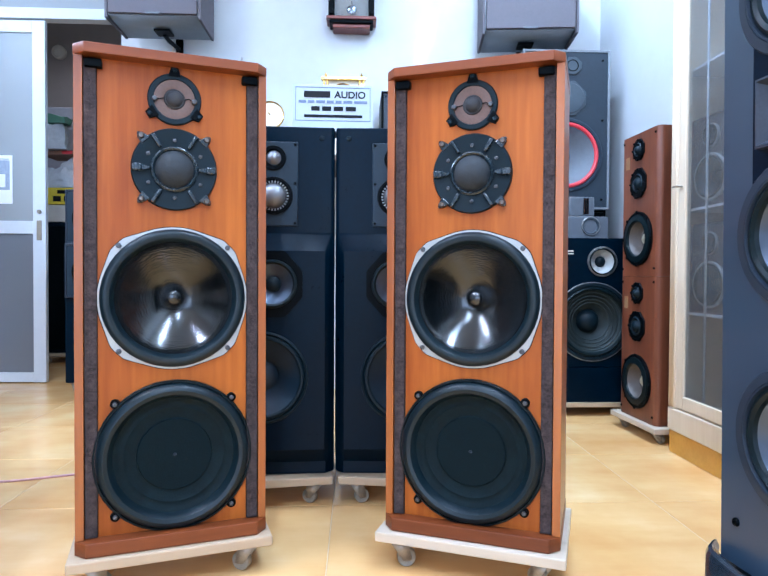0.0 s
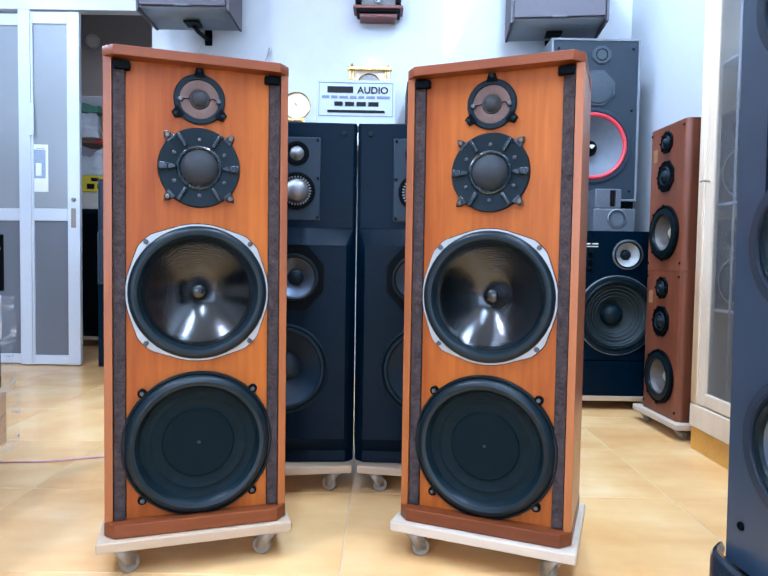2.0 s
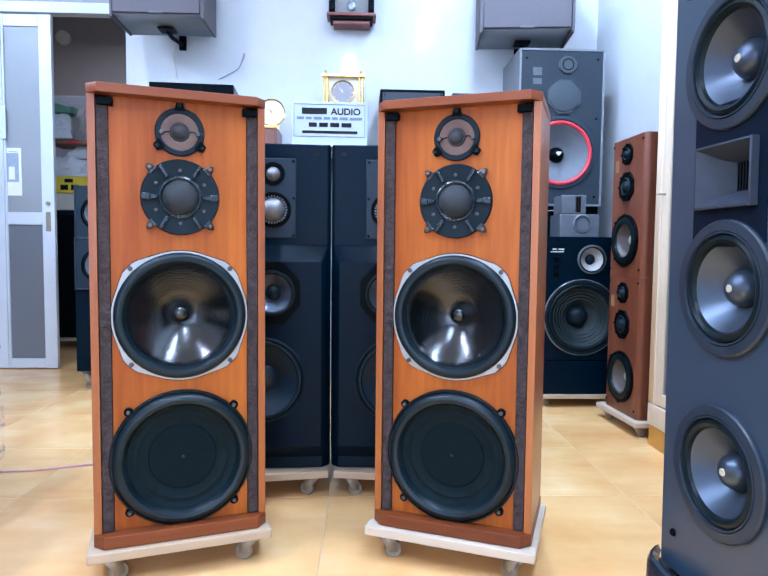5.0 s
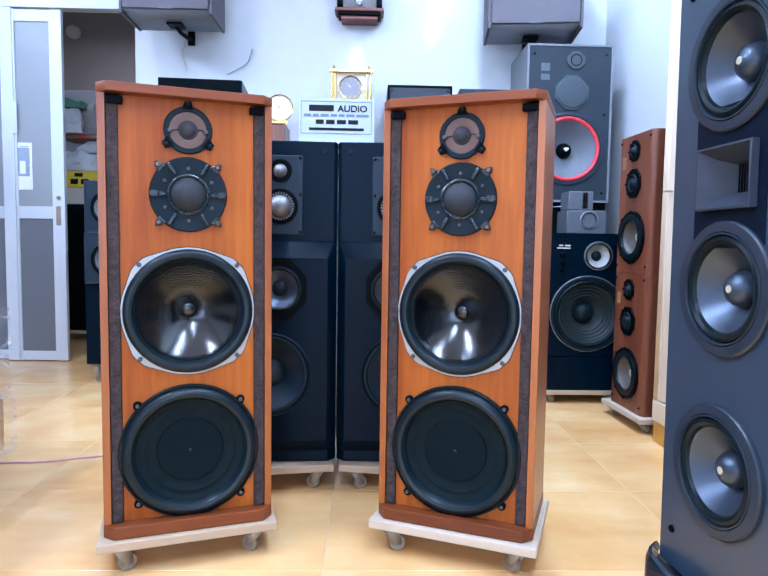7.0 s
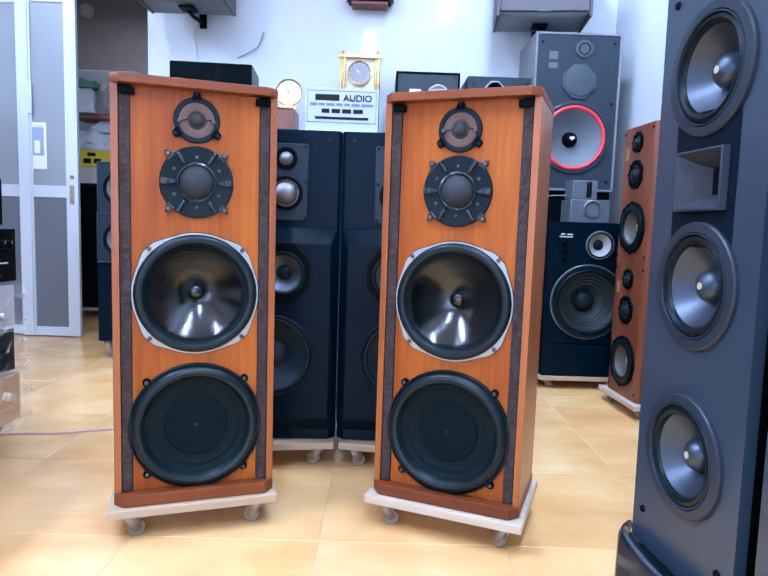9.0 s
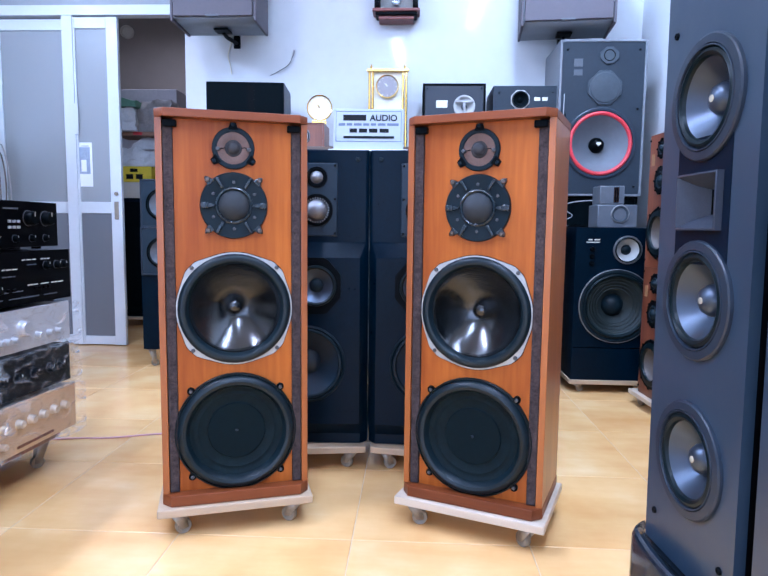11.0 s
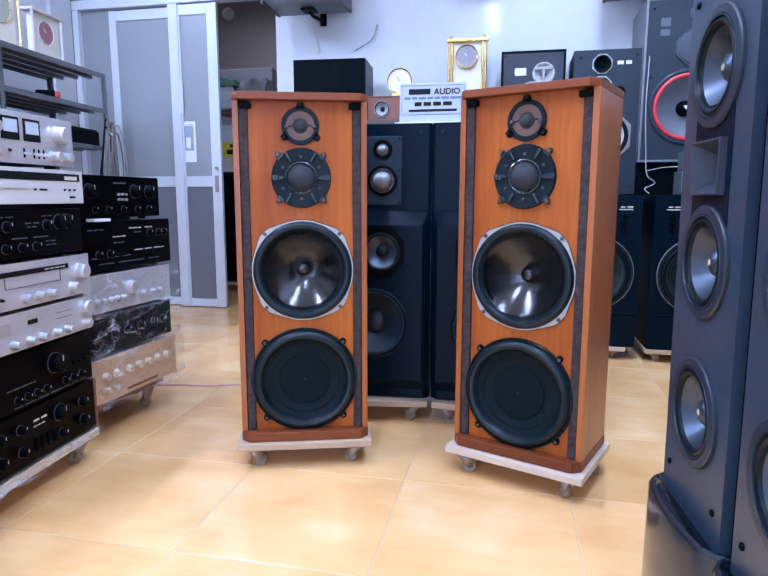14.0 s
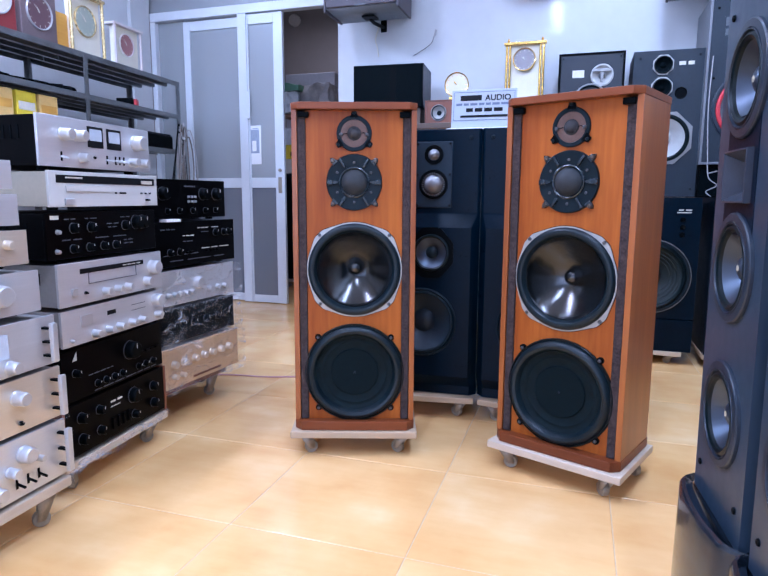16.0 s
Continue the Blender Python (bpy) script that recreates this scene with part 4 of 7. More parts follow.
    part("cone", turned(wx, lo, 0.272, [(0.1020, 0.0), (0.084, 0.013), (0.058, 0.031), (0.042, 0.040), (0.036, 0.035), (0.024, 0.028), (0, 0.024)]), BLUECONE, wf, "blue-black cone")
    screws(t, "grille_socket", [(-0.13, 0.925), (0.13, 0.925), (-0.13, 0.46), (0.13, 0.46)], up - 0.001, 0.007, CAST)
    return t


black_tower(-0.183, 1.650, 2.5, 0.083, 1)
black_tower(0.149, 1.650, -2.5, 0.083, -1)
dolly(-0.190, 1.632, 9.0, 0.345, 0.44, 0.082, PINE, "pale pine board on castors under a black tower", turns=(0.4, 2.6, 1, 0.3))
dolly(0.164, 1.632, -9.0, 0.345, 0.44, 0.082, PINE, "pale pine board on castors under a black tower", turns=(0.4, 2.6, 1, 0.3))

sign = thing("table_sign", pose(-0.027, 1.75, 1.0405, -6, 0, 1.0), "white shop sign with dark lettering propped on the towers", "sign")
part("foot", box(-0.13, 0.13, -0.01, 0.05, 0, 0.006, 0.001), PAPER, sign)
part("board", box(-0.114, 0.114, 0.0, 0.005, 0.006, 0.140, 0.001), SIGNBOARD, sign)
bd = bmesh.new()
for x0, x1, z0, z1 in ((-0.107, 0.107, 0.131, 0.1325), (-0.107, 0.107, 0.033, 0.0345), (-0.107, -0.1055, 0.033, 0.1325), (0.1055, 0.107, 0.033, 0.1325)):
    bx(bd, x0, x1, -0.0012, 0, z0, z1)
part("border", bd, BLUEINK, sign)


def lettering(parent, text, x, y, z, size, material):
    cu = bpy.data.curves.new("lettering", "FONT")
    cu.body, cu.size, cu.extrude, cu.align_x = text, size, 0.0004, "LEFT"
    cu.offset = size * 0.02
    tmp = new("lettering", cu)
    deps = bpy.context.evaluated_depsgraph_get()
    me = bpy.data.meshes.new_from_object(tmp.evaluated_get(deps))
    bpy.data.objects.remove(tmp)
    me.materials.clear()
    me.materials.append(material)
    ob = new("lettering", me)
    ob.parent = parent
    ob.matrix_basis = pose(x, y, z, 90, 0, 0)
    return ob


lettering(sign, "AUDIO", 0.004, -0.0012, 0.101, 0.028, INK)
bars(sign, "heading_bar", -0.0012, -0.083, -0.008, 0.111, 0.019, 1, INK, 3)
bars(sign, "line_bar", -0.0012, -0.098, 0.098, 0.089, 0.008, 7, BLUEINK, 4)
bars(sign, "number_bar", -0.0012, -0.062, 0.066, 0.069, 0.013, 4, INK, 5)
bars(sign, "address_bar", -0.0012, -0.082, 0.084, 0.047, 0.008, 1, INK, 6)


# ---------------------------------------------------------------- slate towers beside the camera's way
def slate_tower(x, y, yaw):
    t = thing("tower_speaker", pose(x, y, 0, 0, 0, yaw) @ pose(0, 0, 0, 0.5, 0, 0), "slate grey tower speaker with three metal woofers and a horn", "speaker", "slate towers")
    w, d, z0, z1 = 0.129, 0.36, 0.235, 1.24
    part("cabinet", shell(-w, w, 0.018, d, z0, z1), ASHBLACK, t, "black ash cabinet")
    part("front_baffle", plate(bmesh.new(), -w, w, z0, z1, 0, 0.0175, [(0, 0.427, 0.067, 0.067, True), (0, 0.685, 0.067, 0.067, True), (0, 0.840, 0.048, 0.037, False), (0, 0.995, 0.067, 0.067, True)]), SLATE_SHEEN, t, "slate grey front")
    # plinth whose sloping top is dished
    pb = bmesh.new()
    pw, n = 0.150, 20
    secs = []
    for i in range(n + 1):
        px = -pw + 2 * pw * i / n
        q = abs(px) / pw
        bow = 0.022 * q * q + 0.02 * max(0, q - 0.85) / 0.15  # the front is bowed, its corners rounded
        secs.append([pb.verts.new((px, yy + (bow * k), zz)) for yy, zz, k in ((-0.048, 0, 1), (-0.044, 0.240, 1), (-0.040, 0.247, 1), (-0.034, 0.249, 1), (-0.016, 0.238, 0.7), (-0.001, 0.226, 0), (d + 0.01, 0.226, 0), (d + 0.01, 0, 0))])
    for a, b in zip(secs, secs[1:]):
        for i in range(8):
            j = (i + 1) % 8
            pb.faces.new((a[i], b[i], b[j], a[j]))
    pb.faces.new(secs[0])
    pb.faces.new(secs[-1][::-1])
    part("plinth", pb, mat("slate_gloss_plinth", (0.012, 0.018, 0.026), 0.2, spec=0.5, noise_scale=20, vary=0.05, coat=0.6), t, "glossy slate plinth")
    part("horn_panel", plate(bmesh.new(), -0.072, 0.072, 0.742, 0.938, -0.0015, 0.0, [(0, 0.840, 0.048, 0.037, False)]), mat("blue_black_panel", (0.004, 0.008, 0.017), 0.4, spec=0.08, noise_scale=30, vary=0.2, bump=0.04), t, "blue-black recessed panel")
    for cz in (0.995, 0.685, 0.427):
        wf = part("woofer", turned(0, 0, cz, [(0.0945, 0.0), (0.0945, -0.005), (0.0920, -0.0075), (0.0800, -0.0085), (0.0790, -0.006), (0.0782, -0.0095), (0.0762, -0.0095), (0.0750, -0.005), (0.0745, -0.001)], 56), SLATE_TRIM, t)
        part("surround", turned(0, 0, cz, [(0.0745, -0.001), (0.073, -0.0065), (0.068, -0.0085), (0.063, -0.0055), (0.0605, 0.0)], 56), RUBBER, wf)
        part("cone", turned(0, 0, cz, [(0.0607, -0.0005), (0.054, 0.006), (0.043, 0.017), (0.031, 0.027), (0.025, 0.031)], 56), GRAPHITE, wf, "satin graphite metal cone")
        part("dust_cap", turned(0, 0, cz, [(0.0265, 0.031), (0.0250, 0.021), (0.0195, 0.012), (0.011, 0.007), (0.0055, 0.0058)], 40), GRAPHITE, wf)
        part("badge", turned(0, 0, cz, [(0.0058, 0.0058), (0.005, 0.0050), (0, 0.0048)], 20), BADGE, wf, "dull cream round badge")
    hz0, hz1, hx = 0.795, 0.883, 0.056
    hb = bmesh.new()

    def ring(hw, za, zb, yy):
        return [hb.verts.new(p) for p in ((-hw, yy, za), (hw, yy, za), (hw, yy, zb), (-hw, yy, zb))]

    cz = (hz0 + hz1) / 2
    rs = [ring(hx, hz0, hz1, -0.001), ring(hx, hz0, hz1, -0.012), ring(hx - 0.003, hz0 + 0.003, hz1 - 0.003, -0.013), ring(hx - 0.006, hz0 + 0.005, hz1 - 0.005, -0.010), ring(0.032, cz - 0.026, cz + 0.026, 0.010), ring(0.017, cz - 0.020, cz + 0.020, 0.026)]
    for a, b in zip(rs, rs[1:]):
        for i in range(4):
            hb.faces.new((a[i], a[(i + 1) % 4], b[(i + 1) % 4], b[i]))
    hb.faces.new(rs[-1])
    hn = part("horn", hb, HORNBLACK, t, "grey rectangular horn")
    for k in range(6):
        part("throat_mesh", rod(bmesh.new(), [(-0.014 + 0.0056 * k, 0.0245, cz - 0.019), (-0.014 + 0.0056 * k, 0.0245, cz + 0.019)], 0.0011, 5), BLACK, hn)
    screws(t, "grille_socket", [(-0.098, 1.115), (0.098, 1.115), (-0.098, 0.295), (0.098, 0.295)], 0, 0.006, BLACK)
    return t


slate_tower(0.576, 0.716, -85)
slate_tower(0.606, 0.428, -85)


# ---------------------------------------------------------------- along the far wall
def bench(name, x0, x1, y0, y1, z, label):
    t = thing(name, pose((x0 + x1) / 2, (y0 + y1) / 2, 0), label, "bench")
    w, d = (x1 - x0) / 2, (y1 - y0) / 2
    part("top", box(-w, w, -d, d, z - 0.03, z, 0.003), BENCH, t)
    for sx in (-1, 1):
        for sy in (-1, 1):
            part("leg", box(sx * (w - 0.03) - 0.025, sx * (w - 0.03) + 0.025, sy * (d - 0.03) - 0.025, sy * (d - 0.03) + 0.025, 0, z - 0.03, 0.003), BENCH, t)
    return t


bench("display_bench", -1.0, 0.56, 2.90, 3.39, 1.21, "dark wooden display bench against the wall")
bench("low_bench", 0.62, 1.40, 3.06, 3.39, 0.81, "low dark wooden bench behind black speakers")


def simple_driver(parent, name, cx, y, cz, r, cone, cap, rim=BLACK, surround=RUBBER, depth=0.35, cap_r=0.3, label="", seg=44, q=0.78):
    """Rim, roll surround, cone and cap of a common cone driver."""
    d = part(name, turned(cx, y, cz, [(r, 0.001), (r, -0.006), (r * 0.97, -0.009), (r * 0.91, -0.009), (r * 0.89, -0.004)], seg), rim, parent, label)
    part("surround", turned(cx, y, cz, [(r * 0.895, -0.004), (r * 0.88, -0.010), (r * (q + 0.06), -0.013), (r * (q + 0.02), -0.010), (r * q, -0.003)], seg), surround, d)
    part("cone", turned(cx, y, cz, [(r * (q + 0.005), -0.003), (r * (q + 0.42) / 2, r * depth * 0.45), (r * 0.42, r * depth * 0.85), (r * cap_r, r * depth)], seg), cone, d)
    part("dust_cap", turned(cx, y, cz, [(r * cap_r, r * depth), (r * cap_r * 0.85, r * depth - r * 0.12), (r * cap_r * 0.5, r * depth - r * 0.2), (0, r * depth - r * 0.23)], 32), cap, d)
    return d


def cabinet_box(t, w, d, h, body, baffle, lip=0.012, holes=()):
    """A box speaker: frame edge, set-in baffle with an opening for each cone (cx, cz, driver radius)."""
    part("cabinet", shell(-w / 2, w / 2, 0.012, d, 0, h), body, t)
    if holes:
        fb = plate(bmesh.new(), -w / 2 + lip, w / 2 - lip, lip, h - lip, 0, 0.013, [(cx, cz, r * 0.79, r * 0.79, True) for cx, cz, r in holes])
    else:
        fb = box(-w / 2 + lip, w / 2 - lip, 0, 0.013, lip, h - lip, 0.002)
    part("front_baffle", fb, baffle, t)
    fb = bmesh.new()
    for x0, x1, z0, z1 in ((-w / 2, -w / 2 + lip - 0.001, 0, h), (w / 2 - lip + 0.001, w / 2, 0, h), (-w / 2 + lip - 0.001, w / 2 - lip + 0.001, 0, lip - 0.001), (-w / 2 + lip - 0.001, w / 2 - lip + 0.001, h - lip + 0.001, h)):
        bx(fb, x0, x1, -0.004, 0.0115, z0, z1, 0.0015)
    part("edge_frame", fb, body, t)


# big grey speaker with a red-rimmed woofer
riser = thing("small_speaker", pose(1.095, 3.06, 0.8105), "small black box speaker laid under a grey speaker", "speaker")
cabinet_box(riser, 0.44, 0.3, 0.165, BLACK, FELT)
big = thing("large_speaker", pose(1.096, 3.03, 0.976), "dark grey speaker with a red-rimmed woofer", "speaker")
cabinet_box(big, 0.445, 0.36, 0.80, mat("charcoal_cabinet", (0.17, 0.18, 0.195), 0.5, noise_scale=30, vary=0.2, bump=0.1), GREYBAFFLE, holes=[(0, 0.272, 0.186)])
simple_driver(big, "woofer", 0.0, 0, 0.272, 0.186, GREYCONE, BLACK, rim=SLATE_TRIM, surround=REDRUB, depth=0.36, cap_r=0.22, label="woofer with a red surround")
part("badge", prism(bmesh.new(), [(-0.014, 0.277), (0, 0.262), (0.014, 0.277), (0.008, 0.283), (-0.008, 0.283)], 0.016, 0.024), PALE, big, "pale badge on the dust cap")
o = [(0.012 + 0.092 * math.cos(radians(a)), 0.557 + 0.092 * math.sin(radians(a))) for a in (20, 70, 110, 160, 200, 250, 290, 340)]
mh = part("midrange", prism(bmesh.new(), o, -0.008, 0.002, 0.003), FACEGREY, big)
part("mesh_dome", turned(0.012, -0.008, 0.557, [(0.078, 0), (0.074, -0.004), (0.04, -0.008), (0, -0.010)], 32), FACEGREY, mh)
o = [(0.028 + 0.046 * math.cos(radians(a)) * 1.1, 0.720 + 0.046 * math.sin(radians(a))) for a in (20, 70, 110, 160, 200, 250, 290, 340)]
th = part("tweeter", prism(bmesh.new(), o, -0.008, 0.002, 0.003), FACEGREY, big)
part("throat", turned(0.028, -0.008, 0.720, [(0.030, -0.001), (0.020, 0.001), (0.018, 0.010), (0, 0.014)], 24), BLACK, th)
screws(big, "grille_socket", [(-0.185, 0.75), (0.185, 0.75), (-0.185, 0.42), (0.185, 0.45), (-0.185, 0.05), (0.185, 0.05)], 0, 0.006, BLACK)
part("label_plate", bx(box(-0.150, -0.105, -0.0012, 0, 0.665, 0.705), -0.150, -0.105, -0.0012, 0, 0.62, 0.650), DULLGREY, big, "small pale label plates")


# pair of black speakers with large ribbed woofers on boards
def ribbed_speaker(x, y, label, side):
    t = thing("large_speaker", pose(x, y, 0.066), label, "speaker", "black ribbed-woofer speakers")
    w, d, h = 0.405, 0.335, 0.742
    part("cabinet", shell(-w / 2, w / 2, 0.0, d, 0, h), NAVY, t)
    part("lower_panel", box(-w / 2, w / 2, -0.006, 0.001, 0.0, 0.157, 0.002), NAVY, t)
    part("upper_panel", plate(bmesh.new(), -w / 2, w / 2, 0.162, h, -0.006, 0.001, [(0, 0.365, 0.178 * 0.79, 0.178 * 0.79, True), (0.042 * side, 0.637, 0.068 * 0.79, 0.068 * 0.79, True)]), NAVY, t)
    wd = simple_driver(t, "woofer", 0, -0.006, 0.365, 0.178, GREENCONE, CAST, rim=CAST, depth=0.34, cap_r=0.3, label="large dark ribbed woofer")
    part("trim_ring", turned(0, -0.006, 0.365, [(0.1795, 0.0), (0.1795, -0.0075), (0.178, -0.0095), (0.1755, -0.0095)], 56), CASTALU, wd, "thin bright trim ring")
    for r in (0.085, 0.1, 0.115, 0.13):
        part("cone_rib", turned(0, -0.006, 0.365, [(r + 0.003, (0.178 * 0.785 - r) * 0.42 - 0.0015), (r, (0.178 * 0.785 - r) * 0.42 - 0.003), (r - 0.003, (0.178 * 0.785 - r) * 0.42 - 0.0005)], 44), GREENCONE, t)
    simple_driver(t, "midrange", 0.042 * side, -0.006, 0.637, 0.068, WHITECONE, CAST, rim=CASTALU, depth=0.35, cap_r=0.36, label="midrange with a pale cone")
    kx = 0.125 * side * -1
    for zz in (0.64, 0.605, 0.57):
        part("level_knob", turned(kx, -0.006, zz, [(0, -0.012), (0.009, -0.011), (0.012, -0.006), (0.012, 0)], 16), BLACK, t)
    bars(t, "legend_bar", -0.0066, kx - 0.02, kx + 0.035, 0.684, 0.006, 2, PALE, 3)
    bars(t, "legend_bar", -0.0066, kx - 0.028, kx + 0.035, 0.672, 0.005, 1, PALE, 8)
    return t


ribbed_speaker(1.108, 2.70, "black speaker with a large ribbed woofer on a board", 1)
ribbed_speaker(0.652, 2.72, "black speaker with level knobs and a large woofer on a board", -1)
dolly(1.10, 2.69, 0, 0.40, 0.34, 0.065, PINE, "pale pine board on castors under a black speaker", turns=(0.3, 2.7, 0.2, 0.1))
dolly(0.645, 2.71, 0, 0.34, 0.34, 0.065, PINE_WHITE, "whitened board on castors under a black speaker", turns=(0.3, 2.7, 0.2, 0.1))

hz = thing("horn_tweeter", pose(1.156, 2.88, 0.8085), "two stacked grey horn tweeters on a black speaker", "tweeter")
part("lower_body", box(-0.10, 0.10, 0, 0.16, 0, 0.117, 0.006), HORNGREY, hz)
part("lower_horn", turned(0.012, 0, 0.070, [(0.042, 0), (0.040, -0.005), (0.034, -0.005), (0.022, 0.014), (0.012, 0.022)], 32), FACEGREY, hz)
part("horn_rim", turned(0.012, 0, 0.070, [(0.046, 0), (0.046, -0.004), (0.043, -0.006), (0.0405, -0.0055)], 32), CASTALU, hz, "pale round rim")
part("lower_dome", turned(0.012, 0, 0.070, [(0.0125, 0.022), (0.010, 0.014), (0, 0.011)], 24), CASTALU, hz)
part("upper_body", box(-0.09, 0.035, 0.01, 0.14, 0.118, 0.212, 0.006), HORNGREY, hz)
part("slot", box(-0.020, 0.006, 0.0085, 0.012, 0.128, 0.205, 0.001), BLACK, hz, "black slot with upright vanes")
for k in range(3):
    part("vane", box(-0.0185 + 0.009 * k, -0.0155 + 0.009 * k, 0.006, 0.0088, 0.130, 0.203), CHROME, hz)

# black box, small brown speaker, two bookshelf speakers on the bench
bb = thing("bookshelf_speaker", pose(-0.775, 2.985, 1.2105, 0, 0, 4), "black bookshelf speaker with a cloth grille on the bench", "speaker")
part("cabinet", box(-0.205, 0.205, 0.016, 0.28, 0.10, 0.345, 0.003), NAVY, bb)
part("grille", box(-0.203, 0.203, 0, 0.0155, 0.103, 0.342, 0.004), FELT, bb, "black cloth grille")
part("stand", box(-0.19, 0.19, 0.02, 0.27, 0, 0.0995, 0.002), BENCH, bb)
part("port_strip", box(0.015, 0.05, -0.001, 0.001, 0.12, 0.33), BLACK, bb)
bs = thing("bookshelf_speaker", pose(-0.455, 3.0, 1.2105), "small brown wooden speaker with a pale cone", "speaker")
cabinet_box(bs, 0.20, 0.2, 0.135, ROSE, ROSE, lip=0.008, holes=[(-0.02, 0.066, 0.045)])
simple_driver(bs, "cone_driver", -0.02, 0, 0.066, 0.045, WHITECONE, CAST, rim=CASTALU)

ba = thing("bookshelf_speaker", pose(0.332, 3.08, 1.2105), "black bookshelf speaker with a pale round horn", "speaker", "bookshelf speakers on the bench")
cabinet_box(ba, 0.335, 0.28, 0.356, BLACK, mat("deep_navy_baffle", (0.010, 0.016, 0.026), 0.5, noise_scale=40, vary=0.2, bump=0.1), holes=[(0, 0.11, 0.088), (0.055, 0.238, 0.064)])
hd = part("horn", turned(0.055, 0, 0.238, [(0.058, 0), (0.057, -0.006), (0.050, -0.007), (0.028, 0.016), (0.016, 0.024)], 36), WHITECONE, ba, "pale round horn")
part("horn_bridge", bx(box(0.005, 0.105, -0.010, -0.006, 0.255, 0.270, 0.002), 0.048, 0.062, -0.010, -0.006, 0.20, 0.255, 0.002), CASTALU, hd)
part("plug", turned(0.055, 0, 0.238, [(0.0165, 0.024), (0.012, 0.010), (0, 0.004)], 24), GREYCONE, hd)
part("label_plate", box(-0.095, -0.035, -0.0012, 0, 0.23, 0.268), PALE, ba)
simple_driver(ba, "woofer", 0, 0, 0.11, 0.088, GREYCONE, CAST, rim=CASTALU)
screws(ba, "grille_socket", [(-0.145, 0.33), (0.145, 0.33)], 0, 0.006, CAST)

b2 = thing("monitor_speaker", pose(0.712, 3.08, 0.8145, 0, 0, 0), "dark grey monitor speaker with pale eight-sided driver rims", "speaker")
part("cabinet", shell(-0.172, 0.172, 0.012, 0.3, 0, 0.74), GREYBAFFLE, b2)
part("front_baffle", plate(bmesh.new(), -0.172, 0.172, 0, 0.74, 0, 0.0115, [(-0.030, 0.668, 0.037, 0.037, True), (-0.030, 0.555, 0.038, 0.038, True), (-0.004, 0.300, 0.100, 0.100, True)]), GREYBAFFLE, b2)


def octo(cx, cz, r, k=1.0):
    return [(cx + r * math.cos(radians(a)), cz + r * k * math.sin(radians(a))) for a in (22.5, 67.5, 112.5, 157.5, 202.5, 247.5, 292.5, 337.5)]


for cx, cz, r, cone in ((-0.030, 0.668, 0.050, FELT), (-0.030, 0.555, 0.052, FELT), (-0.004, 0.300, 0.135, WHITECONE)):
    pr = part("driver_rim", plate_octagon(octo(cx, cz, r * 1.06), cx, cz, r * 0.75, -0.006, 0.0), CASTALU if r > 0.1 else WHITECONE, b2, "pale eight-sided rim")
    part("surround", turned(cx, -0.006, cz, [(r * 0.90, 0.0), (r * 0.88, -0.006), (r * 0.80, -0.007), (r * 0.74, 0.0)], 40), RUBBER, pr)
    part("cone", turned(cx, -0.006, cz, [(r * 0.745, 0), (r * 0.4, r * 0.26), (r * 0.3, r * 0.28), (r * 0.2, r * 0.18), (0, r * 0.14)], 40), cone, pr)
part("port", turned(0.062, 0, 0.525, [(0.030, 0), (0.028, -0.003), (0.024, -0.001), (0, -0.001)], 28), BLACK, b2)
bars(b2, "logo_bar", -0.0008, 0.045, 0.115, 0.672, 0.018, 2, PALE, 9)
screws(b2, "grille_socket", [(-0.14, 0.705), (0.14, 0.71), (-0.14, 0.04), (0.14, 0.04)], 0, 0.006, CAST)

# white signal cable looped beside the monitor
for nm, pts in (("audio_cable", [(0.90, 3.02, 1.50), (0.893, 3.0, 1.25), (0.905, 2.99, 1.02), (0.915, 2.98, 0.91), (0.955, 2.98, 0.87), (0.91, 2.985, 0.84), (0.93, 2.97, 0.815)]), ("audio_cable", [(0.915, 2.985, 0.93), (0.985, 2.985, 0.945), (1.06, 2.985, 0.95)])):
    solid(nm, rod(bmesh.new(), curve_pts(pts), 0.0026), CABLE, "pale grey signal cable hanging between the speakers", "cable")


# ---------------------------------------------------------------- clocks
def dial(parent, cx, y, cz, r, rim, face, hand_mat):
    d = part("dial", turned(cx, y, cz, [(0, 0.0), (r * 0.93, 0.0), (r * 0.93, 0.004)], 40), face, parent)
    part("bezel", turned(cx, y, cz, [(r, 0.006), (r, -0.004), (r * 0.97, -0.007), (r * 0.91, -0.005), (r * 0.90, 0.0)], 40), rim, d)
    for k in range(12):
        a = math.pi * k / 6
        u, v = math.cos(a), math.sin(a)
        marks = bmesh.new()
        prism(marks, [(cx + u * r * 0.72 - v * r * 0.018, cz + v * r * 0.72 + u * r * 0.018), (cx + u * r * 0.84 - v * r * 0.018, cz + v * r * 0.84 + u * r * 0.018), (cx + u * r * 0.84 + v * r * 0.018, cz + v * r * 0.84 - u * r * 0.018), (cx + u * r * 0.72 + v * r * 0.018, cz + v * r * 0.72 - u * r * 0.018)], y - 0.001, y)
        part("hour_mark", marks, hand_mat, d)
    for a, ln, wd in ((132, 0.62, 0.03), (118, 0.42, 0.045)):
        u, v = math.cos(radians(a)), math.sin(radians(a))
        part("pointer", prism(bmesh.new(), [(cx - v * r * wd, cz + u * r * wd), (cx + u * r * ln, cz + v * r * ln), (cx + v * r * wd, cz - u * r * wd)], y - 0.0025, y - 0.0015), hand_mat, d)
    return d


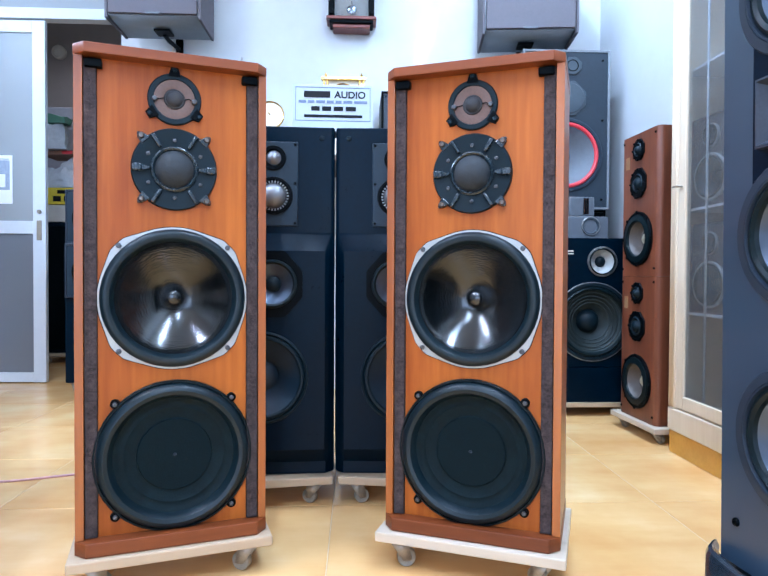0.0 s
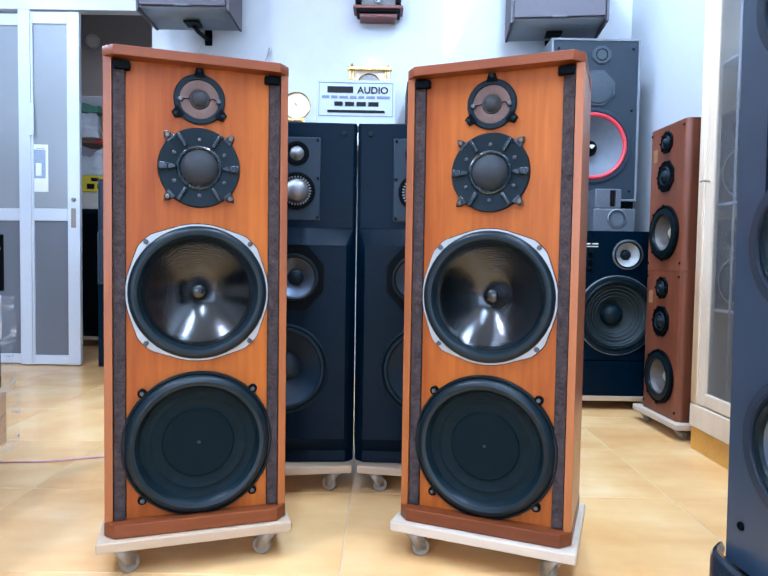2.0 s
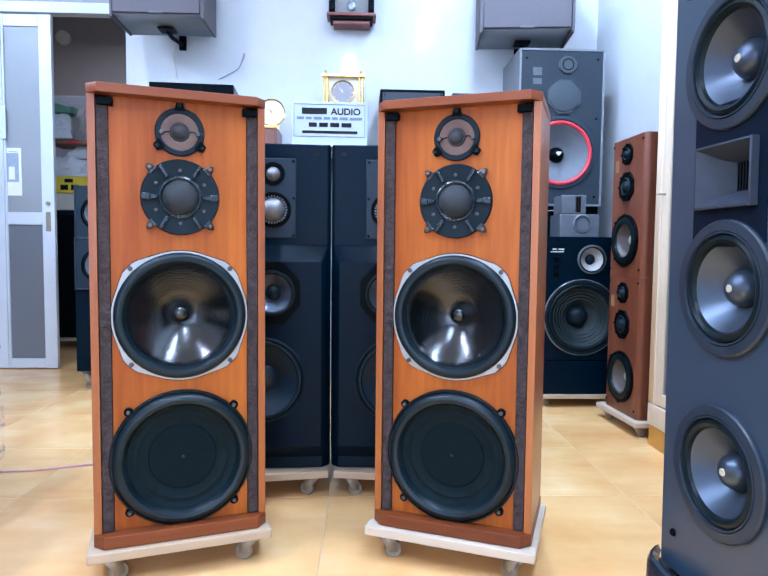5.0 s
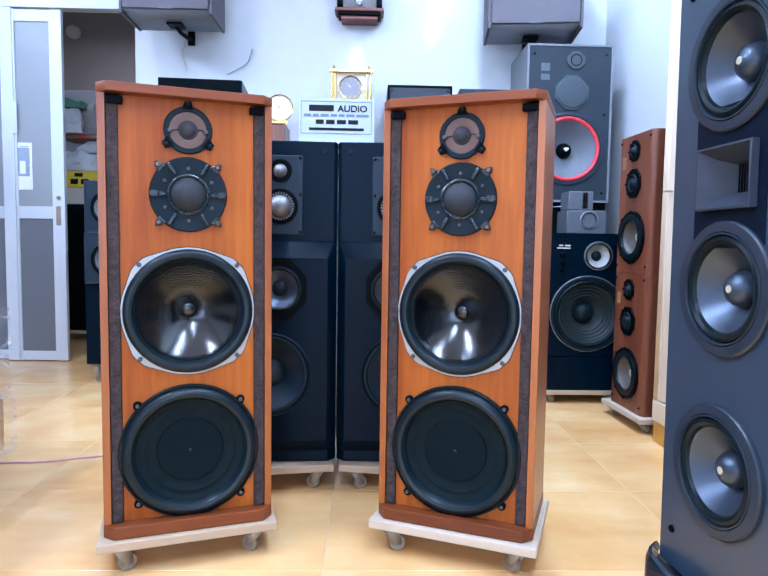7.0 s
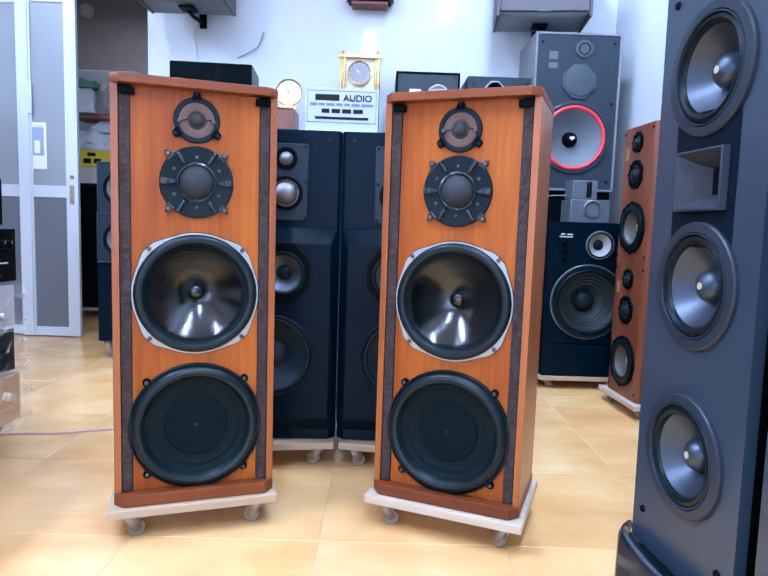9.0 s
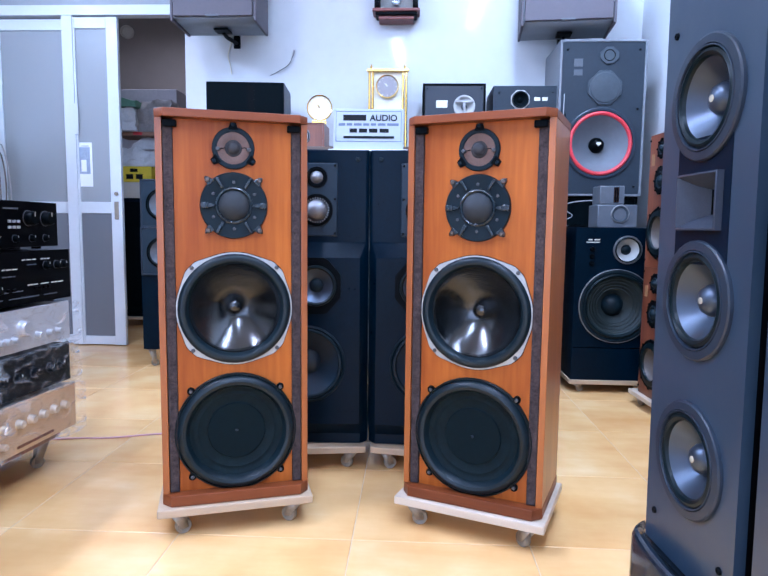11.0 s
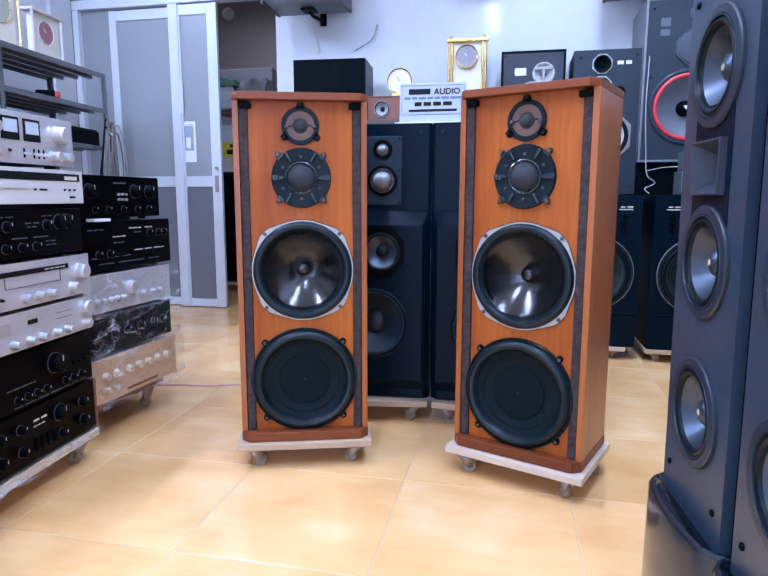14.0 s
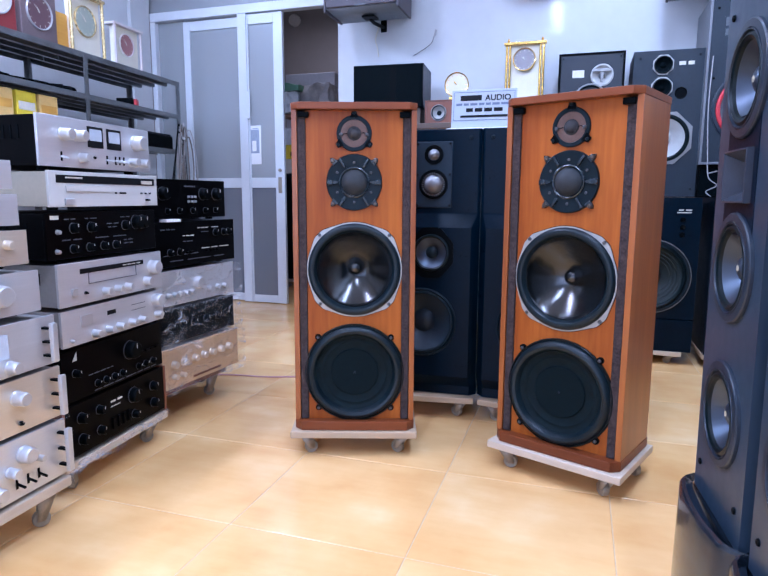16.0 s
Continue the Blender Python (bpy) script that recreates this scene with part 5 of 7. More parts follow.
fc = thing("mantel_clock", pose(-0.03, 3.22, 1.2105), "brass-framed mantel clock with a grey dial on the bench", "clock")
part("base", box(-0.125, 0.125, -0.03, 0.05, 0, 0.03, 0.004), GOLD, fc)
part("top_bar", box(-0.118, 0.118, -0.012, 0.028, 0.452, 0.468, 0.003), GOLD, fc)
for sx in (-1, 1):
    for k in (0.085, 0.103):
        part("column", rod(bmesh.new(), [(sx * k, 0.008, 0.03), (sx * k, 0.008, 0.452)], 0.007, 12), GOLD, fc)
    fb = turned(0, 0, 0, [(0, -0.028), (0.004, -0.022), (0.008, -0.012), (0.005, -0.006), (0.009, 0)], 14)
    bmesh.ops.transform(fb, verts=fb.verts, matrix=Matrix.Translation((sx * 0.094, 0.008, 0.468)) @ Matrix.Rotation(radians(-90), 4, "X"))
    part("finial", fb, GOLD, fc)
part("glass_back", box(-0.078, 0.078, 0.014, 0.017, 0.03, 0.452), DIALWHITE, fc, "pale glass panel")
dial(fc, -0.003, -0.002, 0.372, 0.064, GOLD, DIALGREY, PALE)
rc = thing("table_clock", pose(-0.394, 3.09, 1.346), "round brass table clock with an ivory dial", "clock")
dial(rc, 0, 0, 0.093, 0.070, GOLD, DIALWHITE, GOLD)
part("back_case", turned(0, 0.004, 0.093, [(0.066, 0), (0.062, 0.03), (0.03, 0.04), (0, 0.04)], 32), GOLD, rc)
part("foot", slab(bmesh.new(), [(-0.04, -0.015), (0.04, -0.015), (0.03, 0.05), (-0.03, 0.05)], 0.0, 0.026, 0.004), GOLD, rc)

wc = thing("wall_clock", pose(0.009, 3.399, 1.972), "dark wooden pendulum wall clock with a glazed front", "clock")
part("drop", slab(bmesh.new(), [(-0.10, -0.095), (0.10, -0.095), (0.10, 0), (-0.10, 0)], 0.0, 0.022, 0.006), REDWOOD, wc)
part("sill", box(-0.118, 0.118, -0.108, 0, 0.022, 0.040, 0.005), BLACK, wc)
part("ledge", box(-0.135, 0.135, -0.115, 0, 0.040, 0.058, 0.005), REDWOOD, wc)
part("case_back", box(-0.12, 0.12, -0.02, 0, 0.058, 0.62, 0.003), DIALWHITE, wc)
for sx in (-1, 1):
    part("side_post", box(sx * 0.108 - 0.016, sx * 0.108 + 0.016, -0.10, -0.02, 0.058, 0.62, 0.005), BLACK, wc)
    part("turned_foot", turned(sx * 0.108, -0.112, 0.08, [(0, -0.004), (0.012, -0.003), (0.016, 0.006), (0.016, 0.012)], 16), BLACK, wc)
part("glass", box(-0.091, 0.091, -0.096, -0.093, 0.06, 0.60), CLEAR, wc)
part("pendulum", bx(turned(0, -0.05, 0.115, [(0, -0.006), (0.02, -0.004), (0.026, 0), (0.02, 0.004), (0, 0.006)], 24), -0.004, 0.004, -0.052, -0.048, 0.13, 0.5), CHROME, wc)
part("hood", box(-0.145, 0.145, -0.12, 0, 0.62, 0.66, 0.006), REDWOOD, wc)


# ---------------------------------------------------------------- speakers hung high on the far wall
def hung_speaker(x, yaw, w, zb, label):
    t = thing("wall_speaker", pose(x, 3.15, zb, 0, 0, yaw), label, "speaker", "wall-mounted speakers")
    pr = [(-0.15, 0.012), (-0.15, 0.52), (0.11, 0.52), (0.11, 0.0)]
    bm = bmesh.new()
    rows = [[bm.verts.new((sx * w / 2, yy, zz)) for yy, zz in pr] for sx in (-1, 1)]
    for i in range(4):
        bm.faces.new((rows[0][i], rows[1][i], rows[1][(i + 1) % 4], rows[0][(i + 1) % 4]))
    bm.faces.new(rows[0])
    bm.faces.new(rows[1][::-1])
    part("cabinet", bm, WEDGE, t)
    part("grille", box(-w / 2 + 0.004, w / 2 - 0.004, -0.168, -0.1505, 0.016, 0.52, 0.004), WALLGREY, t, "taupe cloth grille")
    for sx in (-1, 1):
        a, b = sorted((sx * (w / 2 + 0.014), sx * (w / 2 + 0.0005)))
        part("side_cheek", box(a, b, -0.160, 0.11, -0.006, 0.52, 0.003), WALLGREY, t)
    part("grille_tab", box(-0.035, 0.035, -0.172, -0.166, 0.012, 0.024, 0.002), DULLGREY, t)
    part("bracket_plate", box(-0.04, 0.04, -0.03, 0.05, -0.012, -0.0005, 0.002), BLACK, t)
    part("bracket_arm", rod(bmesh.new(), [(0, 0.02, -0.012), (0.004, 0.07, -0.022), (0.012, 0.238, -0.006)], 0.011, 8), BLACK, t, "black steel wall bracket")
    part("bracket_foot", box(-0.008, 0.032, 0.236, 0.246, -0.034, 0.05, 0.003), BLACK, t)
    return t


hung_speaker(-0.942, 0, 0.43, 1.872, "grey wall-mounted speaker with a cloth grille on a bracket")
hung_speaker(0.915, -6, 0.445, 1.846, "grey wall-mounted speaker with a cloth grille on a bracket")
solid("speaker_wire", rod(bmesh.new(), curve_pts([(-0.955, 3.37, 1.87), (-0.985, 3.39, 1.80), (-0.972, 3.392, 1.74), (-0.966, 3.392, 1.69)]), 0.0032), CREAMCABLE, "cream wire hanging down the wall", "cable")
wp = thing("wall_wire", pose(0, 0, 0), "short dark wire with a pale plug sticking out of the wall", "cable")
part("wire", rod(bmesh.new(), curve_pts([(-0.735, 3.396, 1.685), (-0.68, 3.388, 1.71), (-0.62, 3.38, 1.745), (-0.595, 3.378, 1.80)]), 0.002), DARKSTEEL, wp)
part("plug", rod(bmesh.new(), [(-0.597, 3.378, 1.79), (-0.588, 3.377, 1.825)], 0.006, 8), CABLE, wp)


# ---------------------------------------------------------------- by the right-hand wall
def rose_speaker(z, label):
    t = thing("bookshelf_speaker", pose(1.172, 2.392, z, 0, 0, -87), label, "speaker", "stacked rosewood speakers")
    w, d, h = 0.285, 0.26, 0.572
    bm = box(-w / 2, w / 2, 0, d, 0, h)
    bmesh.ops.bevel(bm, geom=[e for e in bm.edges if abs(e.verts[0].co.z - e.verts[1].co.z) > 0.1 and e.verts[0].co.y < 0.01], offset=0.022, segments=5, profile=0.5, affect="EDGES")
    bmesh.ops.delete(bm, geom=[f for f in bm.faces if f.normal.y < -0.99 or all(abs(v.co.y) < 1e-5 for v in f.verts)], context="FACES_ONLY")
    plate(bm, -w / 2 + 0.022, w / 2 - 0.022, 0, h, 0, 0.012, [(0, 0.150, 0.086, 0.086, True)])
    part("cabinet", bm, ROSE, t)
    simple_driver(t, "woofer", 0.0, -0.001, 0.150, 0.108, TAUPECONE, BADGE, rim=BLACK, depth=0.4, cap_r=0.25, label="woofer with a taupe cone", q=0.62)
    screws(t, "screw", ring_pts(0, 0.150, 0.106, range(0, 360, 45)), -0.008, 0.006, BLACK)
    for cz, r in ((0.372, 0.062), (0.505, 0.044)):
        dr = part("midrange" if r > 0.05 else "tweeter", prism(bmesh.new(), octo(0, cz, r * 1.03), -0.007, 0.001, 0.002), BLACK, t)
        part("dome", turned(0, -0.007, cz, [(r * 0.62, 0), (r * 0.55, -0.004), (r * 0.42, 0.002), (r * 0.30, -0.008), (r * 0.15, -0.013), (0, -0.014)], 32), CAST, dr)
        screws(dr, "screw", ring_pts(0, cz, r * 0.9, range(0, 360, 45)), -0.007, 0.0045, BLACK)
    part("label_bar", box(-0.105, -0.075, -0.0008, 0, 0.44, 0.49), TARNISH, t, "tarnished gold label")
    screws(t, "grille_socket", [(-0.12, 0.55), (0.12, 0.55), (-0.12, 0.03), (0.12, 0.03)], 0, 0.005, BLACK)
    return t


rose_speaker(0.064, "rosewood speaker standing on a whitened board")
rose_speaker(0.637, "rosewood speaker stacked upon its twin")
dolly(1.150, 2.392, -87, 0.35, 0.30, 0.063, PINE_WHITE, "whitened board on castors under stacked rosewood speakers", turns=(0.2, 0.5, 0.1, 0.3))

cb = thing("display_cabinet", pose(1.175, 1.63, 0, 0, 0, -90), "cream display cabinet with glass doors on a honey plinth", "cabinet")
CW, CD, CH = 1.05, 0.235, 2.3
part("plinth", box(-CW / 2, CW / 2, 0.008, CD, 0, 0.082, 0.003), HONEY, cb, "honey-coloured wooden plinth")
part("bottom_rail", box(-CW / 2, CW / 2, 0, CD, 0.083, 0.165, 0.005), CREAM, cb)
part("top_rail", box(-CW / 2, CW / 2, 0, CD, CH - 0.08, CH, 0.005), CREAM, cb)
part("back", box(-CW / 2 + 0.02, CW / 2 - 0.02, CD - 0.012, CD - 0.001, 0.165, CH - 0.08), CREAMCASE, cb, "dull cream back board")
for sx in (-1, 1):
    a, b = sorted((sx * CW / 2, sx * (CW / 2 - 0.045)))
    part("corner_post", box(a, b, 0.003, 0.045, 0.165, CH - 0.08, 0.004), CREAM, cb)
    for k in range(3):
        xx = sx * (CW / 2 - 0.012 - 0.011 * k)
        part("reed", rod(bmesh.new(), [(xx, 0.002, 0.17), (xx, 0.002, CH - 0.085)], 0.0042, 8), CREAM, cb)
    a, b = sorted((sx * CW / 2, sx * (CW / 2 - 0.02)))
    part("side", box(a, b, 0.046, CD, 0.165, CH - 0.08, 0.002), CREAM, cb)
for k, (x0, x1) in enumerate(((-CW / 2 + 0.047, -0.002), (0.002, CW / 2 - 0.047))):
    dr = part("glass_door", bx(bx(bx(box(x0, x0 + 0.045, 0.004, 0.026, 0.17, CH - 0.085, 0.003), x1 - 0.045, x1, 0.004, 0.026, 0.17, CH - 0.085, 0.003), x0 + 0.045, x1 - 0.045, 0.005, 0.025, 0.17, 0.215, 0.003), x0 + 0.045, x1 - 0.045, 0.005, 0.025, CH - 0.13, CH - 0.085, 0.003), CREAM, cb)
    part("pane", box(x0 + 0.045, x1 - 0.045, 0.012, 0.016, 0.215, CH - 0.13), VEILED, dr, "glass pane tinted with a veil of reflection")
part("glass_edge_strip", rod(bmesh.new(), [(-CW / 2 + 0.178, 0.030, 0.17), (-CW / 2 + 0.178, 0.030, CH - 0.085)], 0.004, 8), FRAMEWHITE, cb, "thin white upright strip")
part("door_key", bx(turned(-CW / 2 + 0.072, -0.018, 0.95, [(0, 0), (0.004, 0.001), (0.004, 0.022)], 10), -CW / 2 + 0.05, -CW / 2 + 0.076, -0.020, -0.016, 0.947, 0.953), ZINC, cb)
for zz in (0.50, 0.865, 1.35, 1.8):
    part("shelf", box(-CW / 2 + 0.021, CW / 2 - 0.021, 0.04, CD - 0.014, zz, zz + 0.008), PAPER, cb, "thin white shelf")
# mid-tone baffles take up some of the glass's veil as well
for sz in (0.5085, 0.8735):
    g = thing("small_speaker", pose(1.240, 2.01, sz, 0, 0, -84), "small taupe speaker with pale driver rims inside the cabinet", "speaker", "speakers in the cabinet")
    cabinet_box(g, 0.20, 0.13, 0.31, TAUPEWOOD, WALLGREY, lip=0.006, holes=[(0, 0.10, 0.080), (0, 0.240, 0.040)])
    for cz, r in ((0.10, 0.080), (0.240, 0.040)):
        simple_driver(g, "cone_driver", 0, 0, cz, r, GREYBAFFLE, CAST, rim=RIMALU)


# ---------------------------------------------------------------- stacked amplifiers
def knob(parent, x, z, r, y, material, ln=0.022, mark=True):
    k = part("knob", turned(x, y, z, [(0, -ln), (r * 0.82, -ln), (r * 0.92, -ln + 0.002), (r, -ln + 0.006), (r, -0.004), (r * 1.12, -0.002), (r * 1.12, 0)], 24), material, parent)
    # pale pointer and steel rim double as painted glints on black knobs
    if mark and material is BLACK:
        part("pointer_line", box(x - 0.0009, x + 0.0009, y - ln - 0.0006, y - ln, z + r * 0.25, z + r * 0.85), PALE, k)
        part("knob_rim", turned(x, y, z, [(r * 1.13, -0.0005), (r * 1.13, -0.0026), (r * 1.02, -0.0032)], 24), DARKSTEEL, k)
    return k


def buttons(parent, xs, z, w, h, y, material, name="button", ln=0.006):
    for x in xs:
        part(name, box(x - w / 2, x + w / 2, y - ln, y, z - h / 2, z + h / 2, min(w, h) * 0.12), material, parent)


def lever(parent, x, z, y, material=SILVERKNOB):
    lv = part("lever_slot", box(x - 0.003, x + 0.003, y - 0.001, y, z - 0.012, z + 0.012), BLACK, parent)
    part("lever", rod(bmesh.new(), [(x, y, z), (x + 0.002, y - 0.022, z - 0.006)], 0.0032, 8), material, lv)


def unit(name, m, w, h, d, face, case, label, category, thick=0.008):
    """A hi-fi component: faceplate, steel case with vents, feet. Origin at the middle of the front's lower edge."""
    t = thing(name, m, label, category, "stacked hi-fi components")
    part("faceplate", box(-w / 2, w / 2, 0, thick, 0.009, h, 0.0015), face, t)
    part("case", box(-w / 2 + 0.006, w / 2 - 0.006, thick + 0.0004, d, 0.010, h - 0.003, 0.002), case, t)
    if case is not CREAMCASE:
        vb = bmesh.new()
        for k in range(10):
            bx(vb, -w / 2 + 0.0045, -w / 2 + 0.0062, 0.06 + 0.022 * k, 0.068 + 0.022 * k, h * 0.55, h * 0.8)
        part("side_vents", vb, BLACK, t)
    for px in (-w / 2 + 0.05, w / 2 - 0.05):
        for py in (0.04, d - 0.04):
            fb = bmesh.new()
            slab(fb, [(px + 0.014 * math.cos(a), py + 0.014 * math.sin(a)) for a in (math.pi * k / 6 for k in range(12))], 0.0005, 0.0098)
            part("foot", fb, BLACK, t)
    return t


MID, FAR, NEAR = pose(-0.958, 0.960, 0, 0, 0, 93.6), pose(-1.014, 1.457, 0, 0, 0, 85.7), pose(-0.858, 0.448, 0, 0, 0, 92)


def at(base, z, dx=0.0, dy=0.0, turn=0.0):
    return base @ pose(dx, dy, z, 0, 0, turn)


# middle stack, from the floor up
d1 = dolly(*(MID @ Vector((0, -0.004, 0)))[:2], 93.6, 0.45, 0.38, 0.092, PINE_WHITE, "film-covered board on castors under a stack of amplifiers", thick=0.024)
a = unit("amplifier", at(MID, 0.094), 0.432, 0.152, 0.36, BLACKFACE, SHELL, "black amplifier with large knobs at the bottom of a stack", "amplifier")
for x in (-0.226, 0.2165):
    part("side_cheek", box(x, x + 0.0095, -0.002, 0.36, 0.004, 0.152, 0.002), ROSE, a)
for x, z, r in ((-0.16, 0.11, 0.014), (-0.16, 0.05, 0.014), (0.06, 0.105, 0.022), (0.155, 0.105, 0.014), (0.155, 0.05, 0.014), (-0.09, 0.05, 0.012), (0.06, 0.045, 0.012), (-0.09, 0.11, 0.012)):
    knob(a, x, z, r, 0, BLACK)
buttons(a, [-0.035, -0.012, 0.011, 0.034], 0.05, 0.010, 0.034, 0, SHELL)
bars(a, "legend_bar", -0.0006, -0.04, 0.01, 0.115, 0.006, 2, PALE, 2)
bars(a, "legend_bar", -0.0006, -0.04, 0.0, 0.10, 0.003, 3, PALE, 3)
a = unit("amplifier", at(MID, 0.247), 0.430, 0.150, 0.36, BLACKFACE, SHELL, "black amplifier with one large volume knob", "amplifier")
knob(a, 0.055, 0.095, 0.026, 0, BLACK, 0.028)
for x in (-0.09, -0.055, -0.02, 0.015, 0.09, 0.125, 0.16):
    knob(a, x, 0.035, 0.009, 0, BLACK, 0.016)
knob(a, -0.17, 0.085, 0.010, 0, BLACK)
part("badge", prism(bmesh.new(), [(-0.176, 0.118), (-0.160, 0.142), (-0.160, 0.118)], -0.0012, 0), PALE, a)
buttons(a, [0.11, 0.135, 0.16, 0.185], 0.075, 0.016, 0.008, 0, SHELL)
bars(a, "legend_bar", -0.0006, -0.12, -0.02, 0.065, 0.003, 5, DULLGREY, 12)
bars(a, "legend_bar", -0.0006, -0.10, 0.18, 0.016, 0.003, 7, DULLGREY, 13)
a = unit("amplifier", at(MID, 0.400, 0, -0.012), 0.432, 0.105, 0.36, ALU, SHELLGREY, "silver amplifier with a row of small knobs", "amplifier")
for x in (-0.10, -0.045, 0.0, 0.055, 0.10):
    knob(a, x, 0.028, 0.0105, 0, SILVERKNOB)
knob(a, 0.178, 0.076, 0.020, 0, SILVERKNOB, 0.024)
knob(a, 0.180, 0.030, 0.011, 0, SILVERKNOB)
knob(a, -0.185, 0.024, 0.005, 0, SILVERKNOB, 0.012)
part("display", box(-0.045, -0.010, -0.001, 0.001, 0.068, 0.080), INK, a)
for z in (0.062, 0.078):
    part("door_line", box(0.06, 0.125, -0.0008, 0, z, z + 0.0015), DULLGREY, a)
part("power_button", box(-0.15, -0.105, -0.003, 0, 0.055, 0.085, 0.0008), SILVERKNOB, a)
a = unit("receiver", at(MID, 0.506, 0, -0.012), 0.434, 0.122, 0.37, ALU, SHELLGREY, "silver receiver with a black tuning scale", "receiver")
part("tuning_scale", box(-0.14, 0.125, -0.0015, 0.001, 0.090, 0.103), INK, a, "black tuning window")
part("scale_frame", bx(bx(box(-0.11, 0.09, -0.0015, 0, 0.060, 0.0615), -0.11, -0.1085, -0.0015, 0, 0.0615, 0.089), 0.0885, 0.09, -0.0015, 0, 0.0615, 0.089), DULLGREY, a)
bars(a, "legend_bar", -0.0022, 0.03, 0.11, 0.0965, 0.003, 4, PALE, 5)
for x in (-0.05, 0.0, 0.045):
    knob(a, x, 0.032, 0.010, 0, SILVERKNOB)
knob(a, 0.135, 0.036, 0.013, 0, SILVERKNOB)
knob(a, 0.170, 0.076, 0.021, 0, SILVERKNOB, 0.026)
knob(a, -0.125, 0.038, 0.004, 0, BLACK, 0.010)
buttons(a, [-0.165], 0.045, 0.02, 0.02, 0, SILVERKNOB)
a = unit("receiver", at(MID, 0.629, -0.005, 0.004), 0.445, 0.130, 0.38, BLACKFACE, SHELL, "black receiver with two rows of knobs", "receiver")
for x in (-0.13, -0.065, 0.075):
    knob(a, x, 0.088, 0.013, 0, BLACK, 0.018)
for x in (-0.135, -0.075, -0.02, 0.03):
    knob(a, x, 0.034, 0.011, 0, BLACK, 0.018)
for x in (0.125, 0.155):
    knob(a, x, 0.095, 0.019, 0, BLACK, 0.022)
for k, (x0, x1, z) in enumerate(((-0.16, -0.12, 0.112), (-0.085, -0.04, 0.112), (0.0, 0.05, 0.095), (0.005, 0.04, 0.085), (0.06, 0.10, 0.112), (-0.17, -0.10, 0.058), (-0.05, 0.08, 0.058), (0.07, 0.11, 0.035), (0.07, 0.11, 0.045))):
    bars(a, "legend_bar", -0.0006, x0, x1, z, 0.0028, 2, DULLGREY, k)
part("name_plate", box(-0.206, -0.178, -0.001, 0, 0.112, 0.122), PALE, a)
for x in (-0.185, -0.19):
    knob(a, x, 0.03 if x < -0.187 else 0.08, 0.006, 0, SILVERKNOB, 0.010)
a = unit("disc_player", at(MID, 0.764, 0.0, -0.008), 0.440, 0.100, 0.34, mat("pearl_plastic", (0.56, 0.555, 0.53), 0.35, noise_scale=10, vary=0.03), CREAMCASE, "cream disc player with a black display strip", "disc player")
part("display_strip", box(-0.195, 0.205, -0.0015, 0.001, 0.070, 0.090), INK, a, "black glossy display strip")
part("tray_front", box(-0.165, 0.0, -0.004, 0, 0.048, 0.064, 0.001), MATS["pearl_plastic"], a)
part("strip_badge", box(-0.165, -0.105, -0.0022, -0.0015, 0.082, 0.0855), PALE, a)
part("strip_button", box(0.14, 0.19, -0.004, -0.0015, 0.073, 0.083), PALE, a)
buttons(a, [0.025, 0.045, 0.055, 0.065, 0.14, 0.16, 0.18], 0.046, 0.007, 0.005, 0, BLACK, ln=0.003)
buttons(a, [-0.155], 0.022, 0.034, 0.018, 0, SILVERKNOB)
buttons(a, [0.165], 0.026, 0.012, 0.006, 0, BLACK, "jack", 0.01)
a = unit("amplifier", at(MID, 0.8655, -0.012, 0.004), 0.436, 0.136, 0.36, ALU, SHELL, "silver amplifier with twin level meters on top of the stack", "amplifier")
for x in (-0.135, -0.085):
    knob(a, x, 0.092, 0.015, 0, SILVERKNOB, 0.03)
for x0 in (-0.048, 0.027):
    mt = part("level_meter", box(x0, x0 + 0.060, -0.002, 0.001, 0.066, 0.122, 0.001), INK, a, "black-framed level meter")
    part("meter_face", box(x0 + 0.007, x0 + 0.053, -0.003, -0.002, 0.084, 0.115), METERFACE, mt)
knob(a, 0.155, 0.092, 0.022, 0, SILVERKNOB, 0.03)
knob(a, -0.075, 0.036, 0.012, 0, SILVERKNOB, 0.026)
for x in (-0.145, 0.025, 0.060, 0.078, 0.096):
    lever(a, x, 0.036, 0)
for x in (0.130, 0.178):
    knob(a, x, 0.034, 0.013, 0, SILVERKNOB, 0.026)
knob(a, -0.025, 0.040, 0.004, 0, BLACK, 0.003)
solid("film_skirt", rod(bmesh.new(), curve_pts([tuple(MID @ Vector((x, -0.012 + 0.012 * math.sin(9 * x), 0.082 + 0.012 * math.sin(31 * x)))) for x in (-0.235, -0.17, -0.1, -0.03, 0.04, 0.11, 0.18, 0.225)]), 0.012, 7), FILM, "gathered stretch film along the edge of a board", "film")

# far stack
d2 = dolly(*(FAR @ Vector((0.0, 0.045, 0)))[:2], 85.7, 0.40, 0.34, 0.116, ROSE, "dark wooden board on castors under a wrapped stack", thick=0.026)


